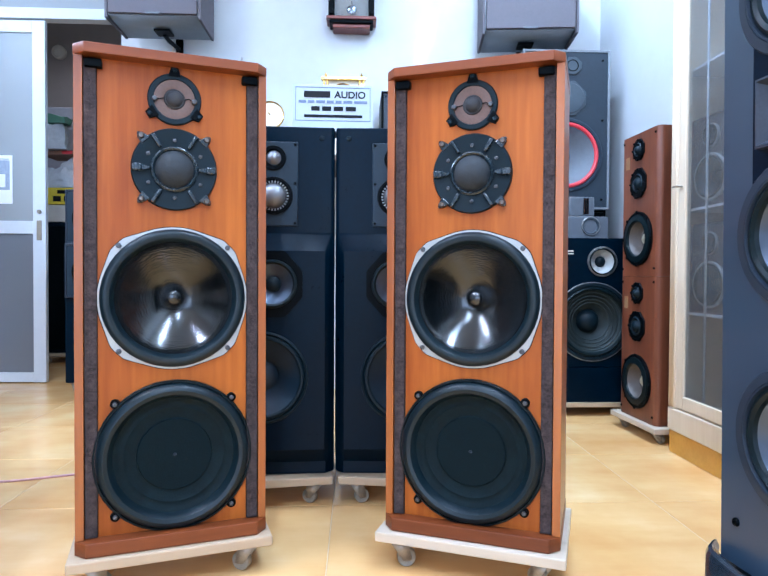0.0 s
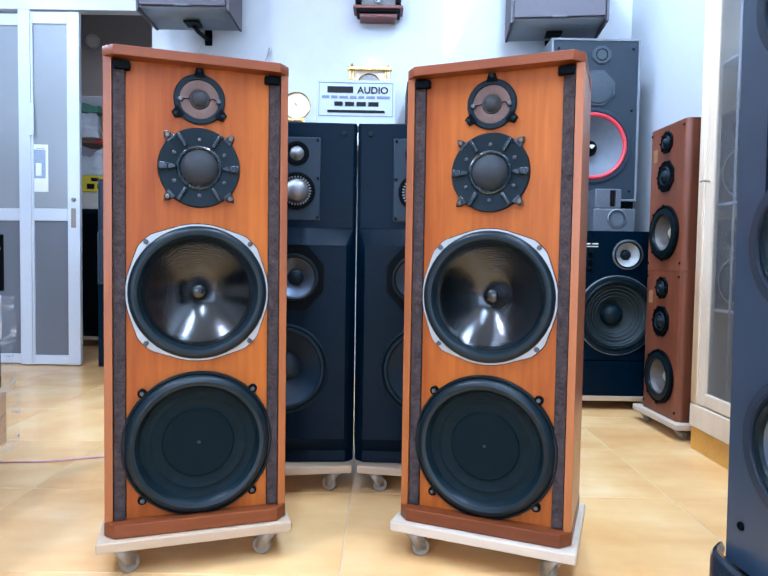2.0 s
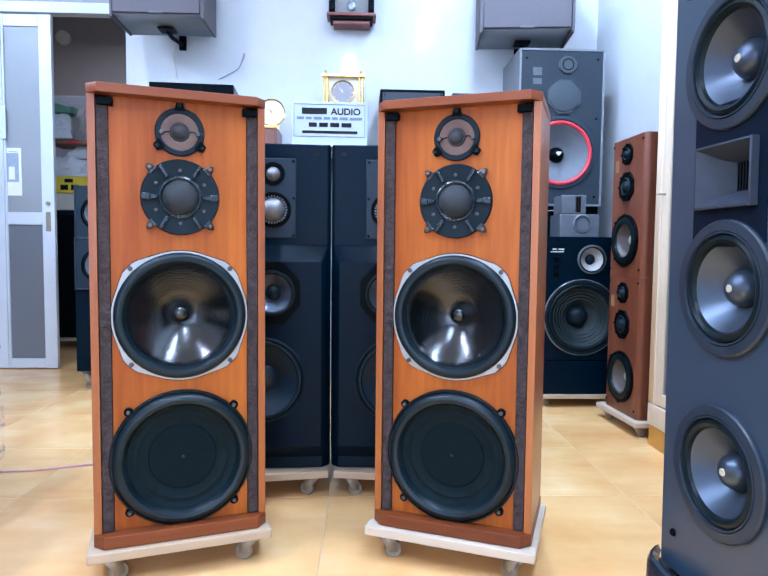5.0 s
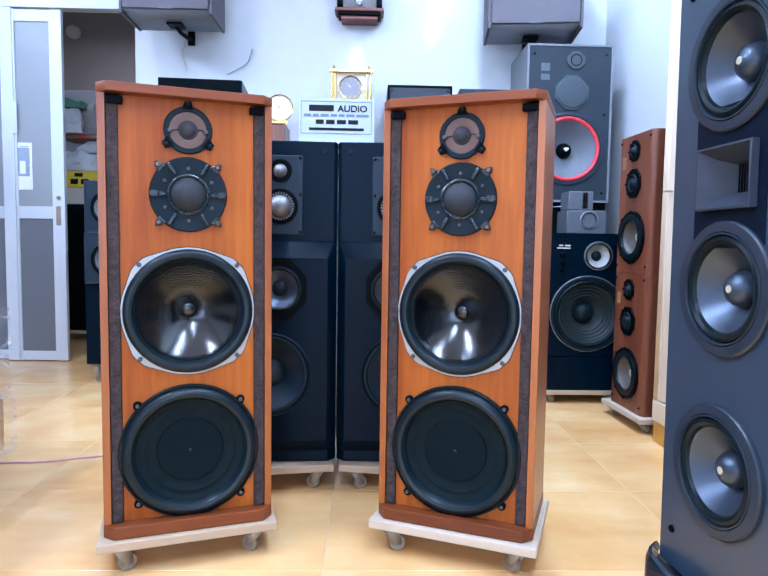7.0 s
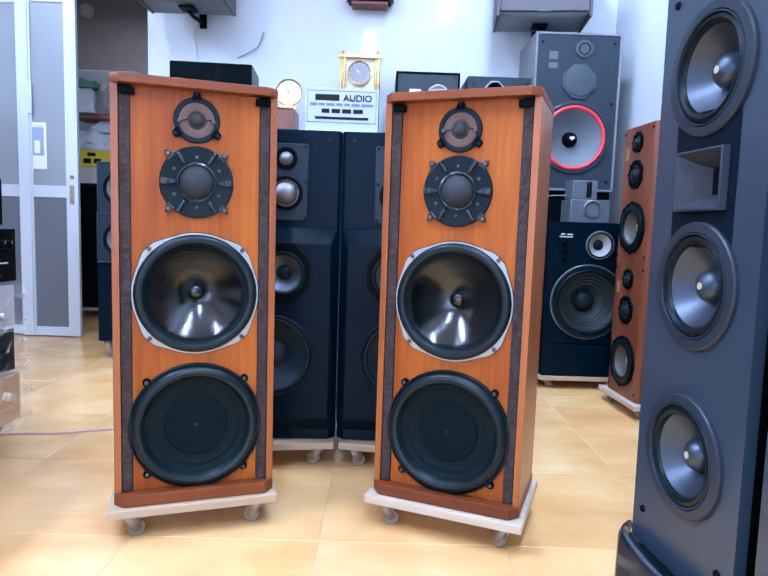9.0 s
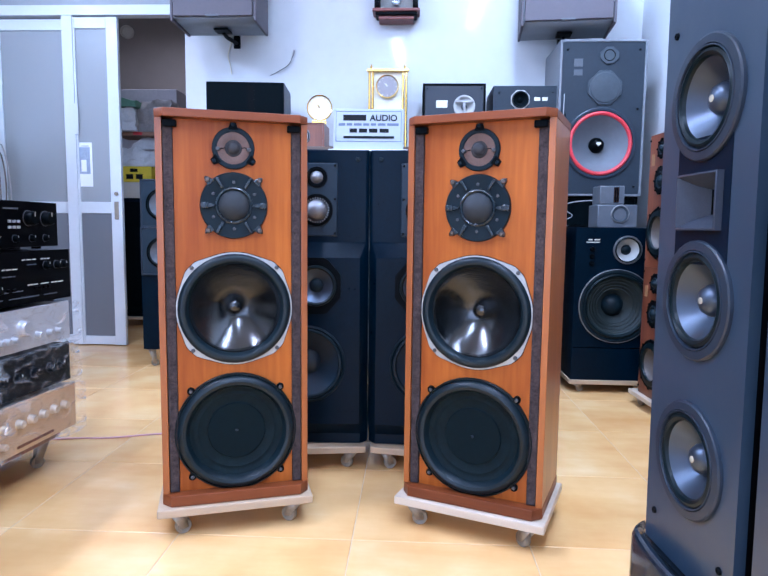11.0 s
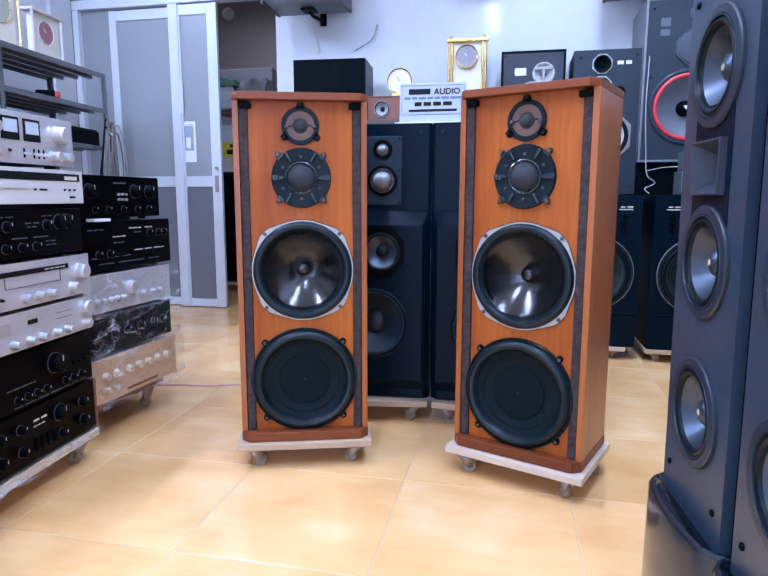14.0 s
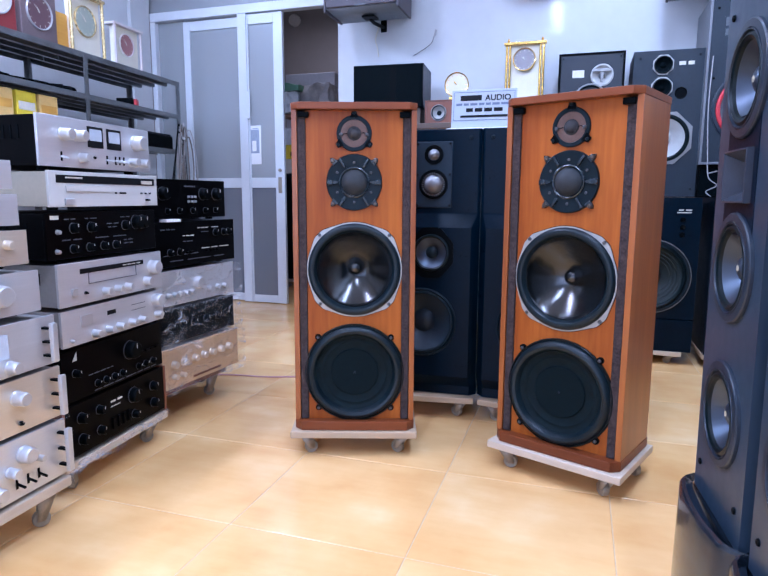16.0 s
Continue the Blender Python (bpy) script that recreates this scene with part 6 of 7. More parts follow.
def wrap(base, z, w, h, d, seed, dx=0.0):
    """Crumpled clear film round a component."""
    bm = box(-w / 2, w / 2, -0.03, d, 0, h)
    bmesh.ops.subdivide_edges(bm, edges=bm.edges, cuts=11, use_grid_fill=True)
    for v in bm.verts:
        n = noise.noise_vector(v.co * 26 + Vector((seed * 3.1, 0, 0)))
        v.co += Vector((n.x * 0.006, n.y * 0.007 - (0.004 if v.co.y < 0 else 0), n.z * 0.005 if 0.01 < v.co.z < h - 0.01 else abs(n.z) * 0.002 * (1 if v.co.z > h / 2 else 0)))
    return bm


a = unit("amplifier", at(FAR, 0.117, 0.005), 0.43, 0.156, 0.36, TAN, TAN, "champagne amplifier wrapped in film at the foot of a stack", "amplifier")
for x in (-0.16, -0.11, -0.05, 0.0, 0.05, 0.10, 0.15):
    knob(a, x, 0.095, 0.013, 0, CHAMP, 0.018)
for x in (-0.16, -0.12):
    knob(a, x, 0.05, 0.010, 0, CHAMP, 0.018)
part("lower_flap", box(-0.06, 0.10, -0.002, 0, 0.022, 0.030), ROSE, a)
part("film", wrap(FAR, 0.117, 0.446, 0.158, 0.37, 1), FILM, a, "clear crumpled film")
a = unit("amplifier", at(FAR, 0.276, -0.004, 0.006), 0.425, 0.135, 0.36, BLACKFACE, SHELL, "black amplifier wrapped in crumpled clear film", "amplifier")
for x in (-0.15, -0.09, -0.03, 0.04, 0.11, 0.16):
    knob(a, x, 0.07, 0.014, 0, BLACK, 0.018)
part("film", wrap(FAR, 0.276, 0.442, 0.136, 0.37, 2), FILM, a, "clear crumpled film")
a = unit("amplifier", at(FAR, 0.413, -0.004, 0.004), 0.43, 0.132, 0.36, ALU, SHELLGREY, "silver amplifier wrapped in crumpled clear film", "amplifier")
for x in (-0.16, -0.13, -0.10, -0.07, -0.04, 0.06, 0.11, 0.15):
    knob(a, x, 0.045, 0.010, 0, SILVERKNOB, 0.018)
knob(a, 0.0, 0.075, 0.022, 0, SILVERKNOB, 0.02)
part("film", wrap(FAR, 0.413, 0.445, 0.134, 0.37, 3), FILM, a, "clear crumpled film")
a = unit("amplifier", at(FAR, 0.548, 0.0, 0.0), 0.435, 0.166, 0.38, BLACKFACE, SHELL, "black amplifier with small silver legends", "amplifier")
for x in (-0.15, -0.10, 0.10, 0.15, 0.18):
    knob(a, x, 0.12 if x > 0 else 0.06, 0.012, 0, BLACK, 0.016)
for k, (x0, x1, z) in enumerate(((-0.19, -0.12, 0.14), (-0.08, -0.02, 0.115), (-0.08, -0.03, 0.095), (0.0, 0.06, 0.14), (0.02, 0.06, 0.125), (0.08, 0.12, 0.14), (-0.18, 0.0, 0.05), (0.02, 0.18, 0.065), (-0.15, 0.15, 0.03))):
    bars(a, "legend_bar", -0.0006, x0, x1, z, 0.0035, 3, PALE if k % 2 else DULLGREY, k)
buttons(a, [-0.06, -0.04, 0.05, 0.07, 0.09, 0.11], 0.055, 0.012, 0.008, 0, SHELL)
a = unit("amplifier", at(FAR, 0.7155, -0.02, 0.02), 0.425, 0.145, 0.36, BLACKFACE, SHELL, "black amplifier with three large knobs on top of a stack", "amplifier")
for x in (-0.13, 0.08, 0.155):
    knob(a, x, 0.095, 0.021, 0, BLACK, 0.024)
for x in (-0.11, -0.05, 0.02, 0.09, 0.15):
    knob(a, x, 0.035, 0.010, 0, BLACK, 0.014)
buttons(a, [0.0, 0.018, 0.036], 0.085, 0.009, 0.008, 0, SILVERKNOB)
buttons(a, [0.0, 0.018, 0.036], 0.068, 0.009, 0.008, 0, SILVERKNOB)
bars(a, "legend_bar", -0.0006, -0.02, 0.04, 0.122, 0.005, 1, DULLGREY, 1)
tag = solid("paper_tag", box(-0.035, 0.035, -0.012, 0.02, 0, 0.009, 0.001), PAPER, "small white paper tag lying on an amplifier", "tag", m=at(FAR, 0.7145, -0.14, -0.005))

# near stack
dolly(*(NEAR @ Vector((0, -0.006, 0)))[:2], 92, 0.45, 0.38, 0.112, PINE_WHITE, "whitened board on castors under a stack of silver components", thick=0.026)
a = unit("amplifier", at(NEAR, 0.113), 0.444, 0.148, 0.38, ALU, SHELLGREY, "silver power amplifier with handles at the foot of a stack", "amplifier")


def rack_handle(t, x, z0, z1):
    hd = part("rack_handle", box(x - 0.008, x + 0.008, -0.036, -0.024, z0 - 0.014, z1 + 0.014, 0.003), SILVERKNOB, t, "flat silver handle")
    for zz in (z0, (z0 + z1) / 2, z1):
        part("handle_leg", box(x - 0.005, x + 0.005, -0.0238, -0.0002, zz - 0.0026, zz + 0.0026), BLACK, hd, "black handle leg")


rack_handle(a, 0.200, 0.04, 0.12)
for x, z, r in ((-0.05, 0.055, 0.014), (0.02, 0.045, 0.016), (0.10, 0.105, 0.019), (0.06, 0.078, 0.012), (0.13, 0.085, 0.008)):
    knob(a, x, z, r, 0, SILVERKNOB, 0.026)
for x in (0.075, 0.105, 0.135):
    lever(a, x, 0.045, 0, BLACK)
part("tape", box(0.16, 0.235, -0.004, 0.02, 0.146, 0.152, 0.001), FILM, a)
a = unit("amplifier", at(NEAR, 0.263, -0.002), 0.442, 0.132, 0.38, CHAMP, SHELLGREY, "silver power amplifier with a level meter and handles", "amplifier")
rack_handle(a, 0.195, 0.035, 0.105)
knob(a, 0.095, 0.09, 0.016, 0, SILVERKNOB, 0.03)
mt = part("level_meter", box(-0.16, 0.0, -0.002, 0.001, 0.03, 0.10, 0.001), INK, a)
part("meter_face", box(-0.15, -0.012, -0.003, -0.002, 0.042, 0.090), METERFACE, mt)
knob(a, 0.10, 0.03, 0.005, 0, BLACK, 0.008)
a = unit("tuner", at(NEAR, 0.396, -0.006), 0.440, 0.126, 0.36, ALU, SHELLGREY, "silver tuner with a wide pale dial and handles", "tuner")
part("dial_window", box(-0.20, 0.09, -0.0015, 0.001, 0.05, 0.105, 0.001), METERFACE, a)
rack_handle(a, 0.185, 0.035, 0.10)
for x in (0.0, 0.09):
    knob(a, x, 0.03, 0.014, 0, SILVERKNOB, 0.026)
a = unit("amplifier", at(NEAR, 0.527, -0.025, 0.012), 0.432, 0.104, 0.36, ALU, SHELLGREY, "plain silver amplifier with one large knob", "amplifier")
knob(a, 0.105, 0.058, 0.024, 0, SILVERKNOB, 0.026)
a = unit("amplifier", at(NEAR, 0.638, -0.04, 0.02), 0.43, 0.086, 0.34, CHAMP, SHELLGREY, "rose-tinted silver amplifier with small buttons", "amplifier")
for x in (0.10, 0.16):
    knob(a, x, 0.055, 0.010, 0, CHAMP, 0.018)
buttons(a, [0.08, 0.10, 0.12, 0.14], 0.025, 0.014, 0.008, 0, CHAMP)
a = unit("amplifier", at(NEAR, 0.726, -0.05, 0.022), 0.42, 0.078, 0.32, ALU, SHELLGREY, "slim silver component with three small switches", "amplifier")
for z in (0.02, 0.04, 0.06):
    buttons(a, [0.14], z, 0.012, 0.006, 0, BLACK)
    bars(a, "legend_bar", -0.0006, 0.12, 0.16, z + 0.008, 0.002, 1, DULLGREY, 1)
a = unit("amplifier", at(NEAR, 0.806, -0.058, 0.024), 0.42, 0.072, 0.32, ALU, SHELLGREY, "slim silver component with slider switches", "amplifier")
buttons(a, [0.125, 0.145, 0.165], 0.032, 0.009, 0.028, 0, DULLGREY)


# ---------------------------------------------------------------- steel rack along the left-hand wall
RACK = pose(-2.35, 3.22, 0, 0, 0, 3.4) @ pose(2.35, -3.22, 0)  # the rack stands a little askew to the wall
rack = thing("steel_rack", RACK @ pose(-2.35, 0, 0), "grey slotted-steel shelf rack along the wall", "shelf rack")
RY0, RY1, RD = 0.60, 3.22, 0.40


def angle_post(y, back):
    bm = bmesh.new()
    x0 = -RD if back else 0
    s = 1 if back else -1
    sy = 1 if y < 1.5 else -1
    a, b = sorted((x0, x0 + s * 0.003))
    c, d = sorted((y, y + sy * 0.028))
    bx(bm, a, b, c, d, 0, 1.575)
    a, b = sorted((x0, x0 + s * 0.028))
    c, d = sorted((y, y + sy * 0.003))
    bx(bm, a, b, c, d, 0, 1.575)
    return bm


for y in (RY0, 1.47, 2.345, RY1):
    for back in (False, True):
        part("post", angle_post(y, back), STEEL, rack)
for z in (0.35, 0.75, 1.08, 1.318, 1.537):
    for ya, yb in ((RY0, 1.47), (1.47, 2.345), (2.345, RY1)):
        sh = part("shelf", box(-RD + 0.004, -0.004, ya + 0.004, yb - 0.004, z + 0.034, z + 0.037), STEEL, rack)
        part("shelf_lip", bx(box(-0.004, -0.001, ya + 0.001, yb - 0.001, z + 0.008, z + 0.038), -RD + 0.001, -RD + 0.004, ya + 0.001, yb - 0.001, z + 0.008, z + 0.038), STEEL, sh)
        for k in range(3):
            xx = -RD * (0.25 + 0.25 * k)
            part("stiffener", box(xx - 0.012, xx + 0.012, ya + 0.006, yb - 0.006, z + 0.012, z + 0.0335), STEEL, sh)


def rack_clock(y, w, h, body, face, label, legs=False, r=None):
    t = thing("table_clock", RACK @ pose(-2.45, y, 1.5745, 0, 0, 90), label, "clock", "clocks on the rack")
    r = r or w * 0.34
    if legs:
        part("base", box(-w / 2, w / 2, -0.03, 0.05, 0, 0.016, 0.003), body, t)
        part("lid", box(-w / 2, w / 2, -0.03, 0.05, h - 0.016, h, 0.003), body, t)
        for sx in (-1, 1):
            part("column", rod(bmesh.new(), [(sx * (w / 2 - 0.014), -0.015, 0.016), (sx * (w / 2 - 0.014), -0.015, h - 0.016)], 0.009, 12), body, t)
        part("panel", box(-w / 2 + 0.026, w / 2 - 0.026, 0.0, 0.03, 0.016, h - 0.016), DIALWHITE, t)
        dial(t, 0, -0.003, h * 0.58, r, body, face, PALE)
    else:
        part("case", box(-w / 2, w / 2, 0, 0.06, 0, h, 0.006), body, t)
        dial(t, 0, -0.003, h * 0.52, r, SILVERKNOB, face, PALE)
    return t


rack_clock(2.815, 0.27, 0.265, mat("rose_white_lacquer", (0.62, 0.56, 0.55), 0.35, noise_scale=10, vary=0.06), DIALRED, "white mantel clock with a maroon dial on the rack", True, 0.068)
rack_clock(2.465, 0.28, 0.345, PALEBRASS, DIALGREEN, "brass mantel clock with a green dial on the rack", True, 0.085)
rack_clock(2.135, 0.235, 0.30, TAUPEWOOD, DIALPLUM, "taupe wooden clock with a pale ring on the rack", False, 0.085)
rack_clock(1.875, 0.23, 0.33, mat("crimson_lacquer", (0.28, 0.04, 0.04), 0.35, noise_scale=10, vary=0.1), DIALWHITE, "crimson clock with an ivory dial on the rack", False, 0.09)
solid("wooden_board", box(-2.50, -2.47, 2.30, 2.43, 1.5725, 1.78, 0.002), HONEY, "honey-coloured board standing between clocks", "board", m=RACK @ pose(0, -0.04, 0.002))
for k, (yy, ln) in enumerate(((1.75, 0.16), (1.98, 0.12), (2.2, 0.14))):
    pts = [(-2.42 + 0.05 * math.sin(2.2 * i + k), yy + ln * math.cos(1.9 * i + k) * (0.4 + 0.06 * i), 1.366 + 0.006 * (i % 3)) for i in range(9)]
    solid("power_cable", rod(bmesh.new(), curve_pts(pts, 6), 0.008), BLACK, "coil of black mains cable lying on the rack", "cable", m=RACK)
ps = thing("plug_adaptor", RACK @ pose(-2.42, 2.76, 1.3555, 0, 0, 20), "black and red plug adaptor on the rack", "adaptor")
part("body", box(-0.06, 0.04, -0.03, 0.03, 0, 0.045, 0.006), BLACK, ps)
part("red_end", box(0.0405, 0.06, -0.022, 0.022, 0.004, 0.04, 0.005), REDRUB, ps)
for k, yy in enumerate((1.66, 1.80, 1.94, 2.08)):
    cbx = thing("carton", RACK @ pose(-2.50, yy, 1.1175), "yellow and amber product carton on a lower shelf", "carton", "cartons on the rack")
    part("box", box(-0.10, 0.12, -0.06, 0.06, 0, 0.19, 0.003), YELLOW if k % 2 == 0 else AMBERBOX, cbx)
    part("stripe", box(0.1205, 0.1215, -0.05, 0.05, 0.10, 0.14), PALE if k % 2 == 0 else HONEY, cbx)
lc = thing("black_case", RACK @ pose(-2.45, 2.95, 1.1175), "black equipment case on a lower shelf", "case")
part("body", box(-0.14, 0.08, -0.2, 0.2, 0, 0.09, 0.01), BLACK, lc)
part("lid", box(-0.13, 0.07, -0.19, 0.19, 0.0905, 0.10, 0.004), CAST, lc)
cbun = thing("cable_bundle", pose(-2.31, 3.15, 1.0), "tangled bundle of grey-brown cables hanging at the end of the rack", "cable")
COILS = [mat("dusty_brown_cable", (0.16, 0.14, 0.12), 0.5, noise_scale=30, vary=0.3), CABLE, BLACK]
for k in range(14):
    rnd = random.Random(k + 40)
    sx, sy, dz = rnd.uniform(-0.05, 0.06), rnd.uniform(-0.13, 0.13), rnd.uniform(-0.06, 0.05)
    loop = [(0.02, 0, 0.20 + dz), (0.03 + sx * 0.5, sy * 0.6, 0.26 + dz), (0.03 + sx, sy, 0.10 + dz), (0.02 + sx, sy * 1.1 + rnd.uniform(-0.03, 0.03), -0.10 + dz), (sx, sy * 0.5, -0.26 + dz), (0.02, -sy * 0.2, -0.12), (0.025, -sy * 0.1, 0.08)]
    part("strand", rod(bmesh.new(), curve_pts(loop, 5), 0.0045, 6), COILS[k % 3], cbun)
part("tie", box(0.005, 0.035, -0.012, 0.012, 0.185, 0.20, 0.003), PAPER, cbun)


# ---------------------------------------------------------------- beside and beyond the doorway
sm = thing("tower_speaker", pose(-1.255, 3.03, 0.10), "black speaker on castors with two blue-grey speakers stacked on it", "speaker")
part("cabinet", box(-0.125, 0.125, 0, 0.26, 0, 0.42, 0.004), NAVY, sm)
for px, py in ((-0.09, 0.03), (0.09, 0.03), (-0.09, 0.22), (0.09, 0.22)):
    caster(sm, px, py, 0.10, 0.5)
for k, z in enumerate((0.5205, 0.7835)):
    st = thing("small_speaker", pose(-1.265, 3.02, z, 0, 0, 3 - 5 * k), "small blue-grey speaker stacked by the doorway", "speaker", "stacked small speakers")
    cabinet_box(st, 0.215, 0.2, 0.262, SLATE_TRIM, SLATE, lip=0.008, holes=[(0.01, 0.125, 0.085)])
    simple_driver(st, "cone_driver", 0.01, 0, 0.125, 0.085, GREYCONE, CAST)
bt = thing("tower_speaker", pose(-2.02, 4.40, 0.075), "tall black speaker on a board in the back room", "speaker")
part("cabinet", box(-0.17, 0.14, 0, 0.35, 0, 0.93, 0.02, 3), NAVY, bt)
part("grille", box(-0.15, 0.12, -0.012, -0.001, 0.03, 0.9, 0.005), FELT, bt)
dolly(-2.03, 4.38, 0, 0.36, 0.38, 0.074, PINE_WHITE, "pale board on castors in the back room", turns=(0.2, 0.3, 0.1, 0.2))
c1 = solid("carton", box(-2.17, -1.84, 4.40, 4.72, 1.006, 1.128, 0.003), CARTON, "pale cardboard carton on a black speaker", "carton")
yb = thing("carton", pose(-2.0, 4.39, 1.129), "yellow printed carton on a pale carton", "carton")
part("box", box(-0.24, 0.10, 0, 0.28, 0, 0.118, 0.003), YELLOW, yb)
bars(yb, "print_bar", -0.001, -0.10, 0.03, 0.040, 0.038, 2, INK, 2)
bars(yb, "print_bar", -0.001, -0.07, -0.01, 0.088, 0.026, 1, INK, 4)


def bag(cx, cy, z, w, d, h, seed, label, material=BAG, slump=0.25):
    bm = box(-w / 2, w / 2, -d / 2, d / 2, 0, h)
    bmesh.ops.subdivide_edges(bm, edges=bm.edges, cuts=15, use_grid_fill=True)
    for v in bm.verts:
        n = noise.noise_vector(v.co * 9 + Vector((seed * 5.0, 1, 2))) + 0.45 * noise.noise_vector(v.co * 27 + Vector((seed * 5.0, 4, 2)))
        k = 1 - slump * (v.co.z / h) ** 2
        v.co = Vector((v.co.x * k + n.x * 0.03, v.co.y * k + n.y * 0.03, v.co.z + (n.z * 0.03 if v.co.z > 0.02 else 0)))
    t = thing("plastic_bag", pose(cx, cy, z), label, "bag", "bags in the back room")
    part("bag", bm, material, t)
    return t


GREYBAG = mat("grey_brown_plastic", (0.30, 0.28, 0.27), 0.4, noise_scale=9, vary=0.2, bump=0.5)
bag(-2.01, 4.55, 1.250, 0.46, 0.3, 0.13, 1, "crumpled white plastic bag on a yellow carton")
bag(-1.88, 4.60, 1.385, 0.40, 0.3, 0.09, 2, "flattened pale plastic bag on another bag")
tb = thing("parcel", pose(-2.02, 4.50, 1.482), "flat brown and red parcel between bags", "parcel")
part("wrapper", box(-0.18, 0.16, -0.10, 0.16, 0, 0.028, 0.006), mat("brown_paper", (0.30, 0.18, 0.12), 0.7, noise_scale=14, vary=0.2, bump=0.3), tb)
part("red_flap", box(-0.02, 0.05, -0.106, -0.1005, 0.004, 0.026, 0.001), REDRUB, tb)
bag(-2.13, 4.47, 1.512, 0.26, 0.24, 0.17, 3, "white plastic bag on a parcel", BAG, 0.1)
bag(-1.88, 4.56, 1.512, 0.30, 0.30, 0.24, 5, "grey-brown crumpled bag on a parcel", GREYBAG, 0.2)
cl = thing("cloth", pose(-2.12, 4.47, 1.69), "folded green cloth on a white bag", "cloth")
cbm = box(-0.13, 0.13, -0.13, 0.10, 0, 0.06)
bmesh.ops.subdivide_edges(cbm, edges=cbm.edges, cuts=7, use_grid_fill=True)
for v in cbm.verts:
    n = noise.noise_vector(v.co * 14)
    v.co += Vector((n.x * 0.012, n.y * 0.012, (n.z * 0.02 - 0.10 * max(0, v.co.x)) if v.co.z > 0.01 else 0))
part("fold", cbm, GREENPRINT, cl)
bigc = thing("carton", pose(-1.98, 4.72, 0), "large pale lilac carton on a stand behind the bags", "carton")
part("box", box(-0.32, 0.16, 0, 0.4, 1.40, 1.90, 0.004), mat("lilac_grey_board", (0.40, 0.39, 0.42), 0.6, noise_scale=6, vary=0.1, bump=0.1), bigc)
part("stand", box(-0.30, 0.14, 0.02, 0.38, 0, 1.399, 0.004), BENCH, bigc)
# made-up box that gives the frosted pane its pale patch
solid("pale_carton_stack", box(-2.62, -2.37, 3.90, 4.2, 0.0, 1.58, 0.004), PAPER, "tall pale box added behind the frosted door for its bright patch", "carton")
bsh = thing("wall_shelf", pose(-1.50, 5.2, 0), "low shelf against the back room wall", "shelf")
part("board", box(-0.55, 0.55, -0.15, 0.39, 1.72, 1.75, 0.003), CARTON, bsh)
part("upright", bx(box(-0.54, -0.50, 0.30, 0.39, 0, 1.7195), 0.50, 0.54, 0.30, 0.39, 0, 1.7195), BENCH, bsh)
part("stored_box", box(-0.45, 0.4, -0.1, 0.35, 1.751, 1.82, 0.004), CARTON, bsh)
vent = thing("wall_fan", pose(-2.62, 5.597, 2.62), "round white vent on the back room wall", "vent")
part("ring", turned(0, 0, 0, [(0.06, 0), (0.06, -0.04), (0.05, -0.05), (0.04, -0.03), (0, -0.03)], 28), CARTON, vent)

solid("floor_cable", rod(bmesh.new(), curve_pts([(-1.5, 1.78, 0.004), (-1.15, 1.865, 0.004), (-1.0, 1.885, 0.004), (-0.86, 1.933, 0.004), (-0.6, 2.02, 0.004), (-0.35, 2.15, 0.004)]), 0.0035), PINKCABLE, "thin pink cable lying on the tiles", "cable")
ds = solid("dark_panel", box(-1.60, -1.22, 1.735, 1.765, 0.0, 0.79, 0.003), SHELL, "dark panel standing behind the stack of amplifiers", "panel")

# ---------------------------------------------------------------- ceiling tubes
for tx, ty, turn, tilt, watts in TUBES:
    tl = thing("ceiling_tube", pose(tx, ty, H, 0, 0, turn), "white tube lamp on the ceiling, one of a set mostly added as fill", "lamp", "ceiling tubes")
    part("body", box(-0.03, 0.03, -0.62, 0.62, -0.045, -0.001, 0.004), FRAMEWHITE, tl)
    part("tube", rod(bmesh.new(), [(0, -0.59, -0.062), (0, 0.59, -0.062)], 0.014, 12), TUBEGLOW, tl, "glowing glass tube")
    for sy in (-1, 1):
        part("end_cap", box(-0.016, 0.016, sy * 0.605 - 0.012, sy * 0.605 + 0.012, -0.08, -0.0455, 0.003), FRAMEWHITE, tl)

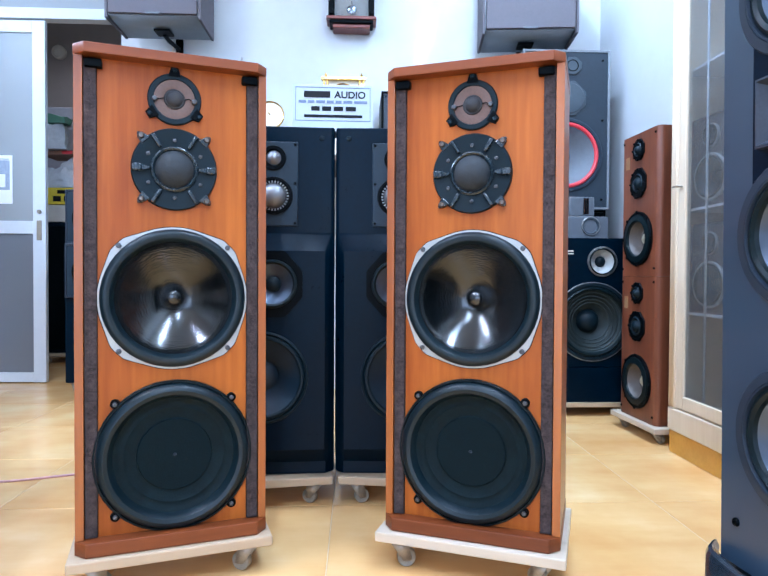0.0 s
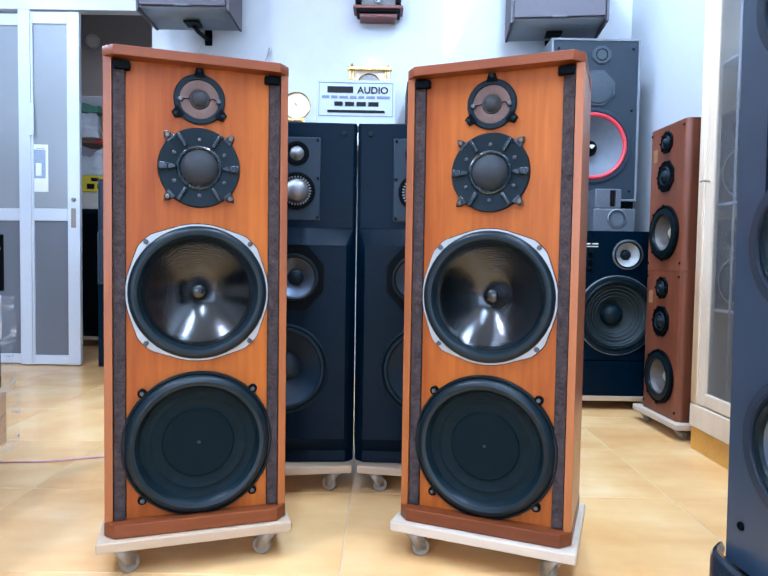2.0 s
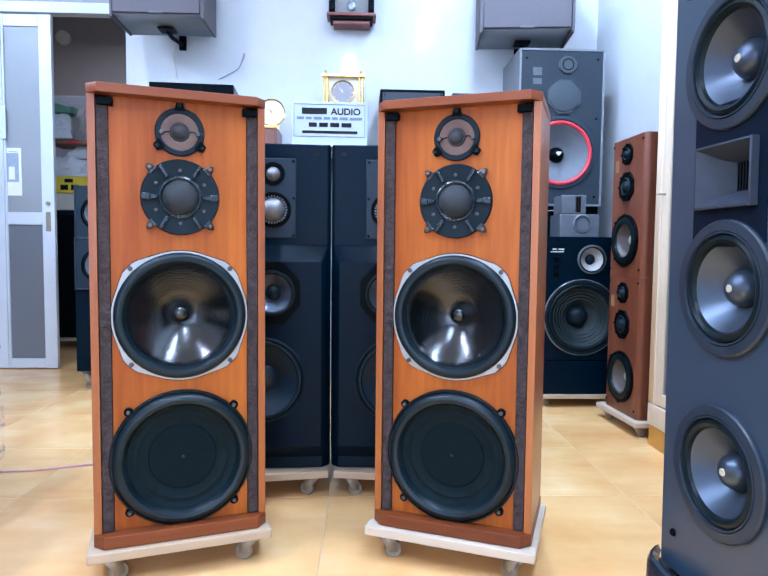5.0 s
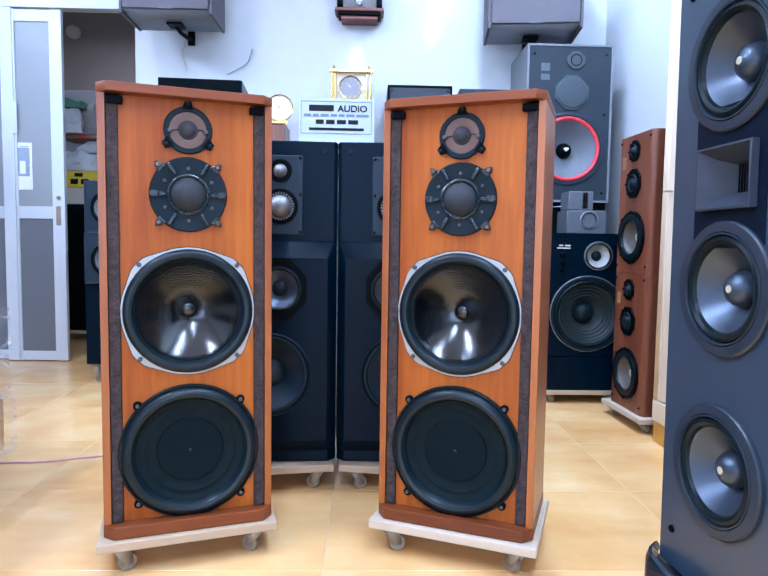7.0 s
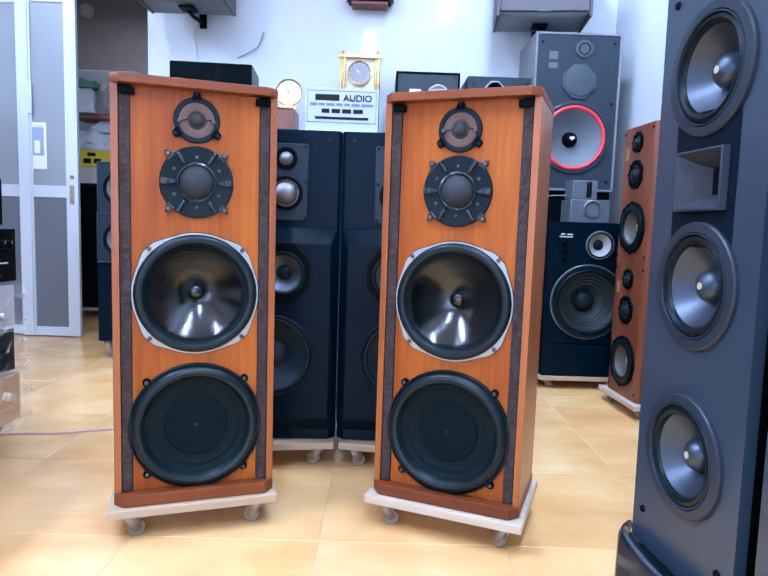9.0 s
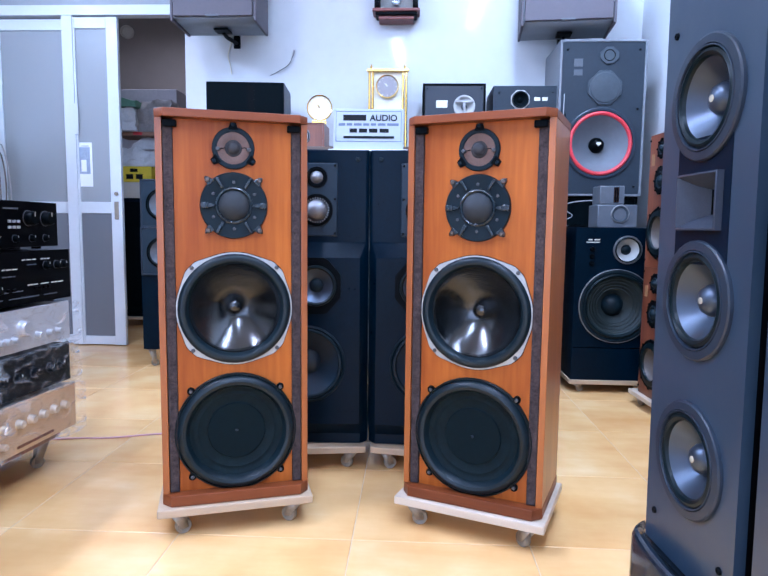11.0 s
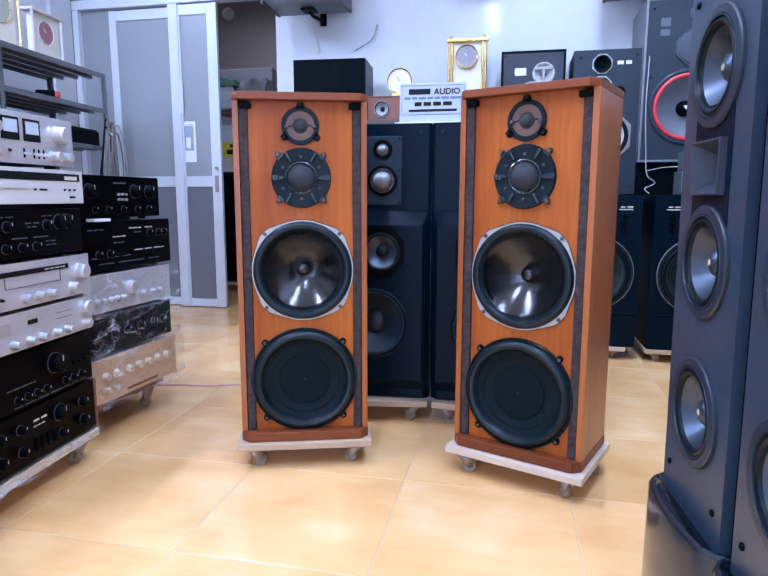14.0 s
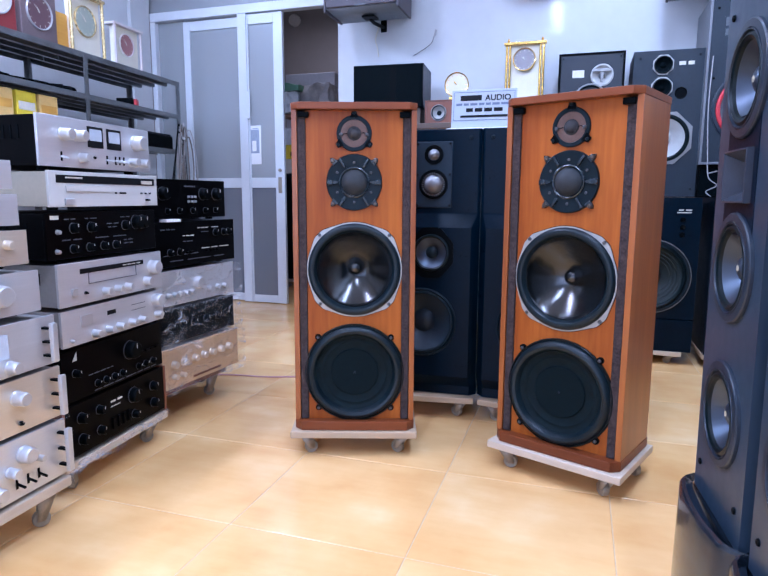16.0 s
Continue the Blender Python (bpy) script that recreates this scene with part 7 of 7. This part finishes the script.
# fixture for the added side-wall fill
wt = thing("added_wall_tube", pose(WX0 + 0.001, 1.6, 2.65), "unseen white tube lamp added on the side wall as fill", "lamp")
part("body", box(0, 0.045, -0.62, 0.62, -0.03, 0.03, 0.004), FRAMEWHITE, wt)
part("tube", rod(bmesh.new(), [(0.062, -0.59, 0), (0.062, 0.59, 0)], 0.014, 12), TUBEGLOW, wt, "glowing glass tube")
for sy in (-1, 1):
    part("end_cap", box(0.0455, 0.08, sy * 0.605 - 0.012, sy * 0.605 + 0.012, -0.016, 0.016, 0.003), FRAMEWHITE, wt)

# ---------------------------------------------------------------- floor tiles
P, GX, GY, J = 0.45, -0.020, 1.217, 0.0025
tile_me = {}
i0, i1 = math.floor((WX0 - GX) / P), math.ceil((WX1 - GX) / P)
j0, j1 = math.floor((WY0 - GY) / P), math.ceil((WY1 - GY) / P)
for i in range(i0, i1):
    for j in range(j0, j1):
        xa, xb = max(GX + i * P + J / 2, WX0 + 0.001), min(GX + (i + 1) * P - J / 2, WX1 - 0.001)
        ya, yb2 = max(GY + j * P + J / 2, WY0 + 0.001), min(GY + (j + 1) * P - J / 2, WY1 - 0.001)
        if xb - xa < 0.02 or yb2 - ya < 0.02:
            continue
        key = (round(xb - xa, 4), round(yb2 - ya, 4))
        if key not in tile_me:
            w2, h2 = key[0] / 2, key[1] / 2
            tb = bmesh.new()
            lo = [tb.verts.new((sx * w2, sy * h2, -0.006)) for sx, sy in ((-1, -1), (1, -1), (1, 1), (-1, 1))]
            md_ = [tb.verts.new((sx * w2, sy * h2, -0.0008)) for sx, sy in ((-1, -1), (1, -1), (1, 1), (-1, 1))]
            hi = [tb.verts.new((sx * (w2 - 0.0012), sy * (h2 - 0.0012), 0)) for sx, sy in ((-1, -1), (1, -1), (1, 1), (-1, 1))]
            for a_, b_ in ((lo, md_), (md_, hi)):
                for k in range(4):
                    tb.faces.new((a_[k], a_[(k + 1) % 4], b_[(k + 1) % 4], b_[k]))
            tb.faces.new(hi)
            tile_me[key] = finish("tile", tb, TILE)
        shared("tile", tile_me[key], floor, pose((xa + xb) / 2, (ya + yb2) / 2, 0))
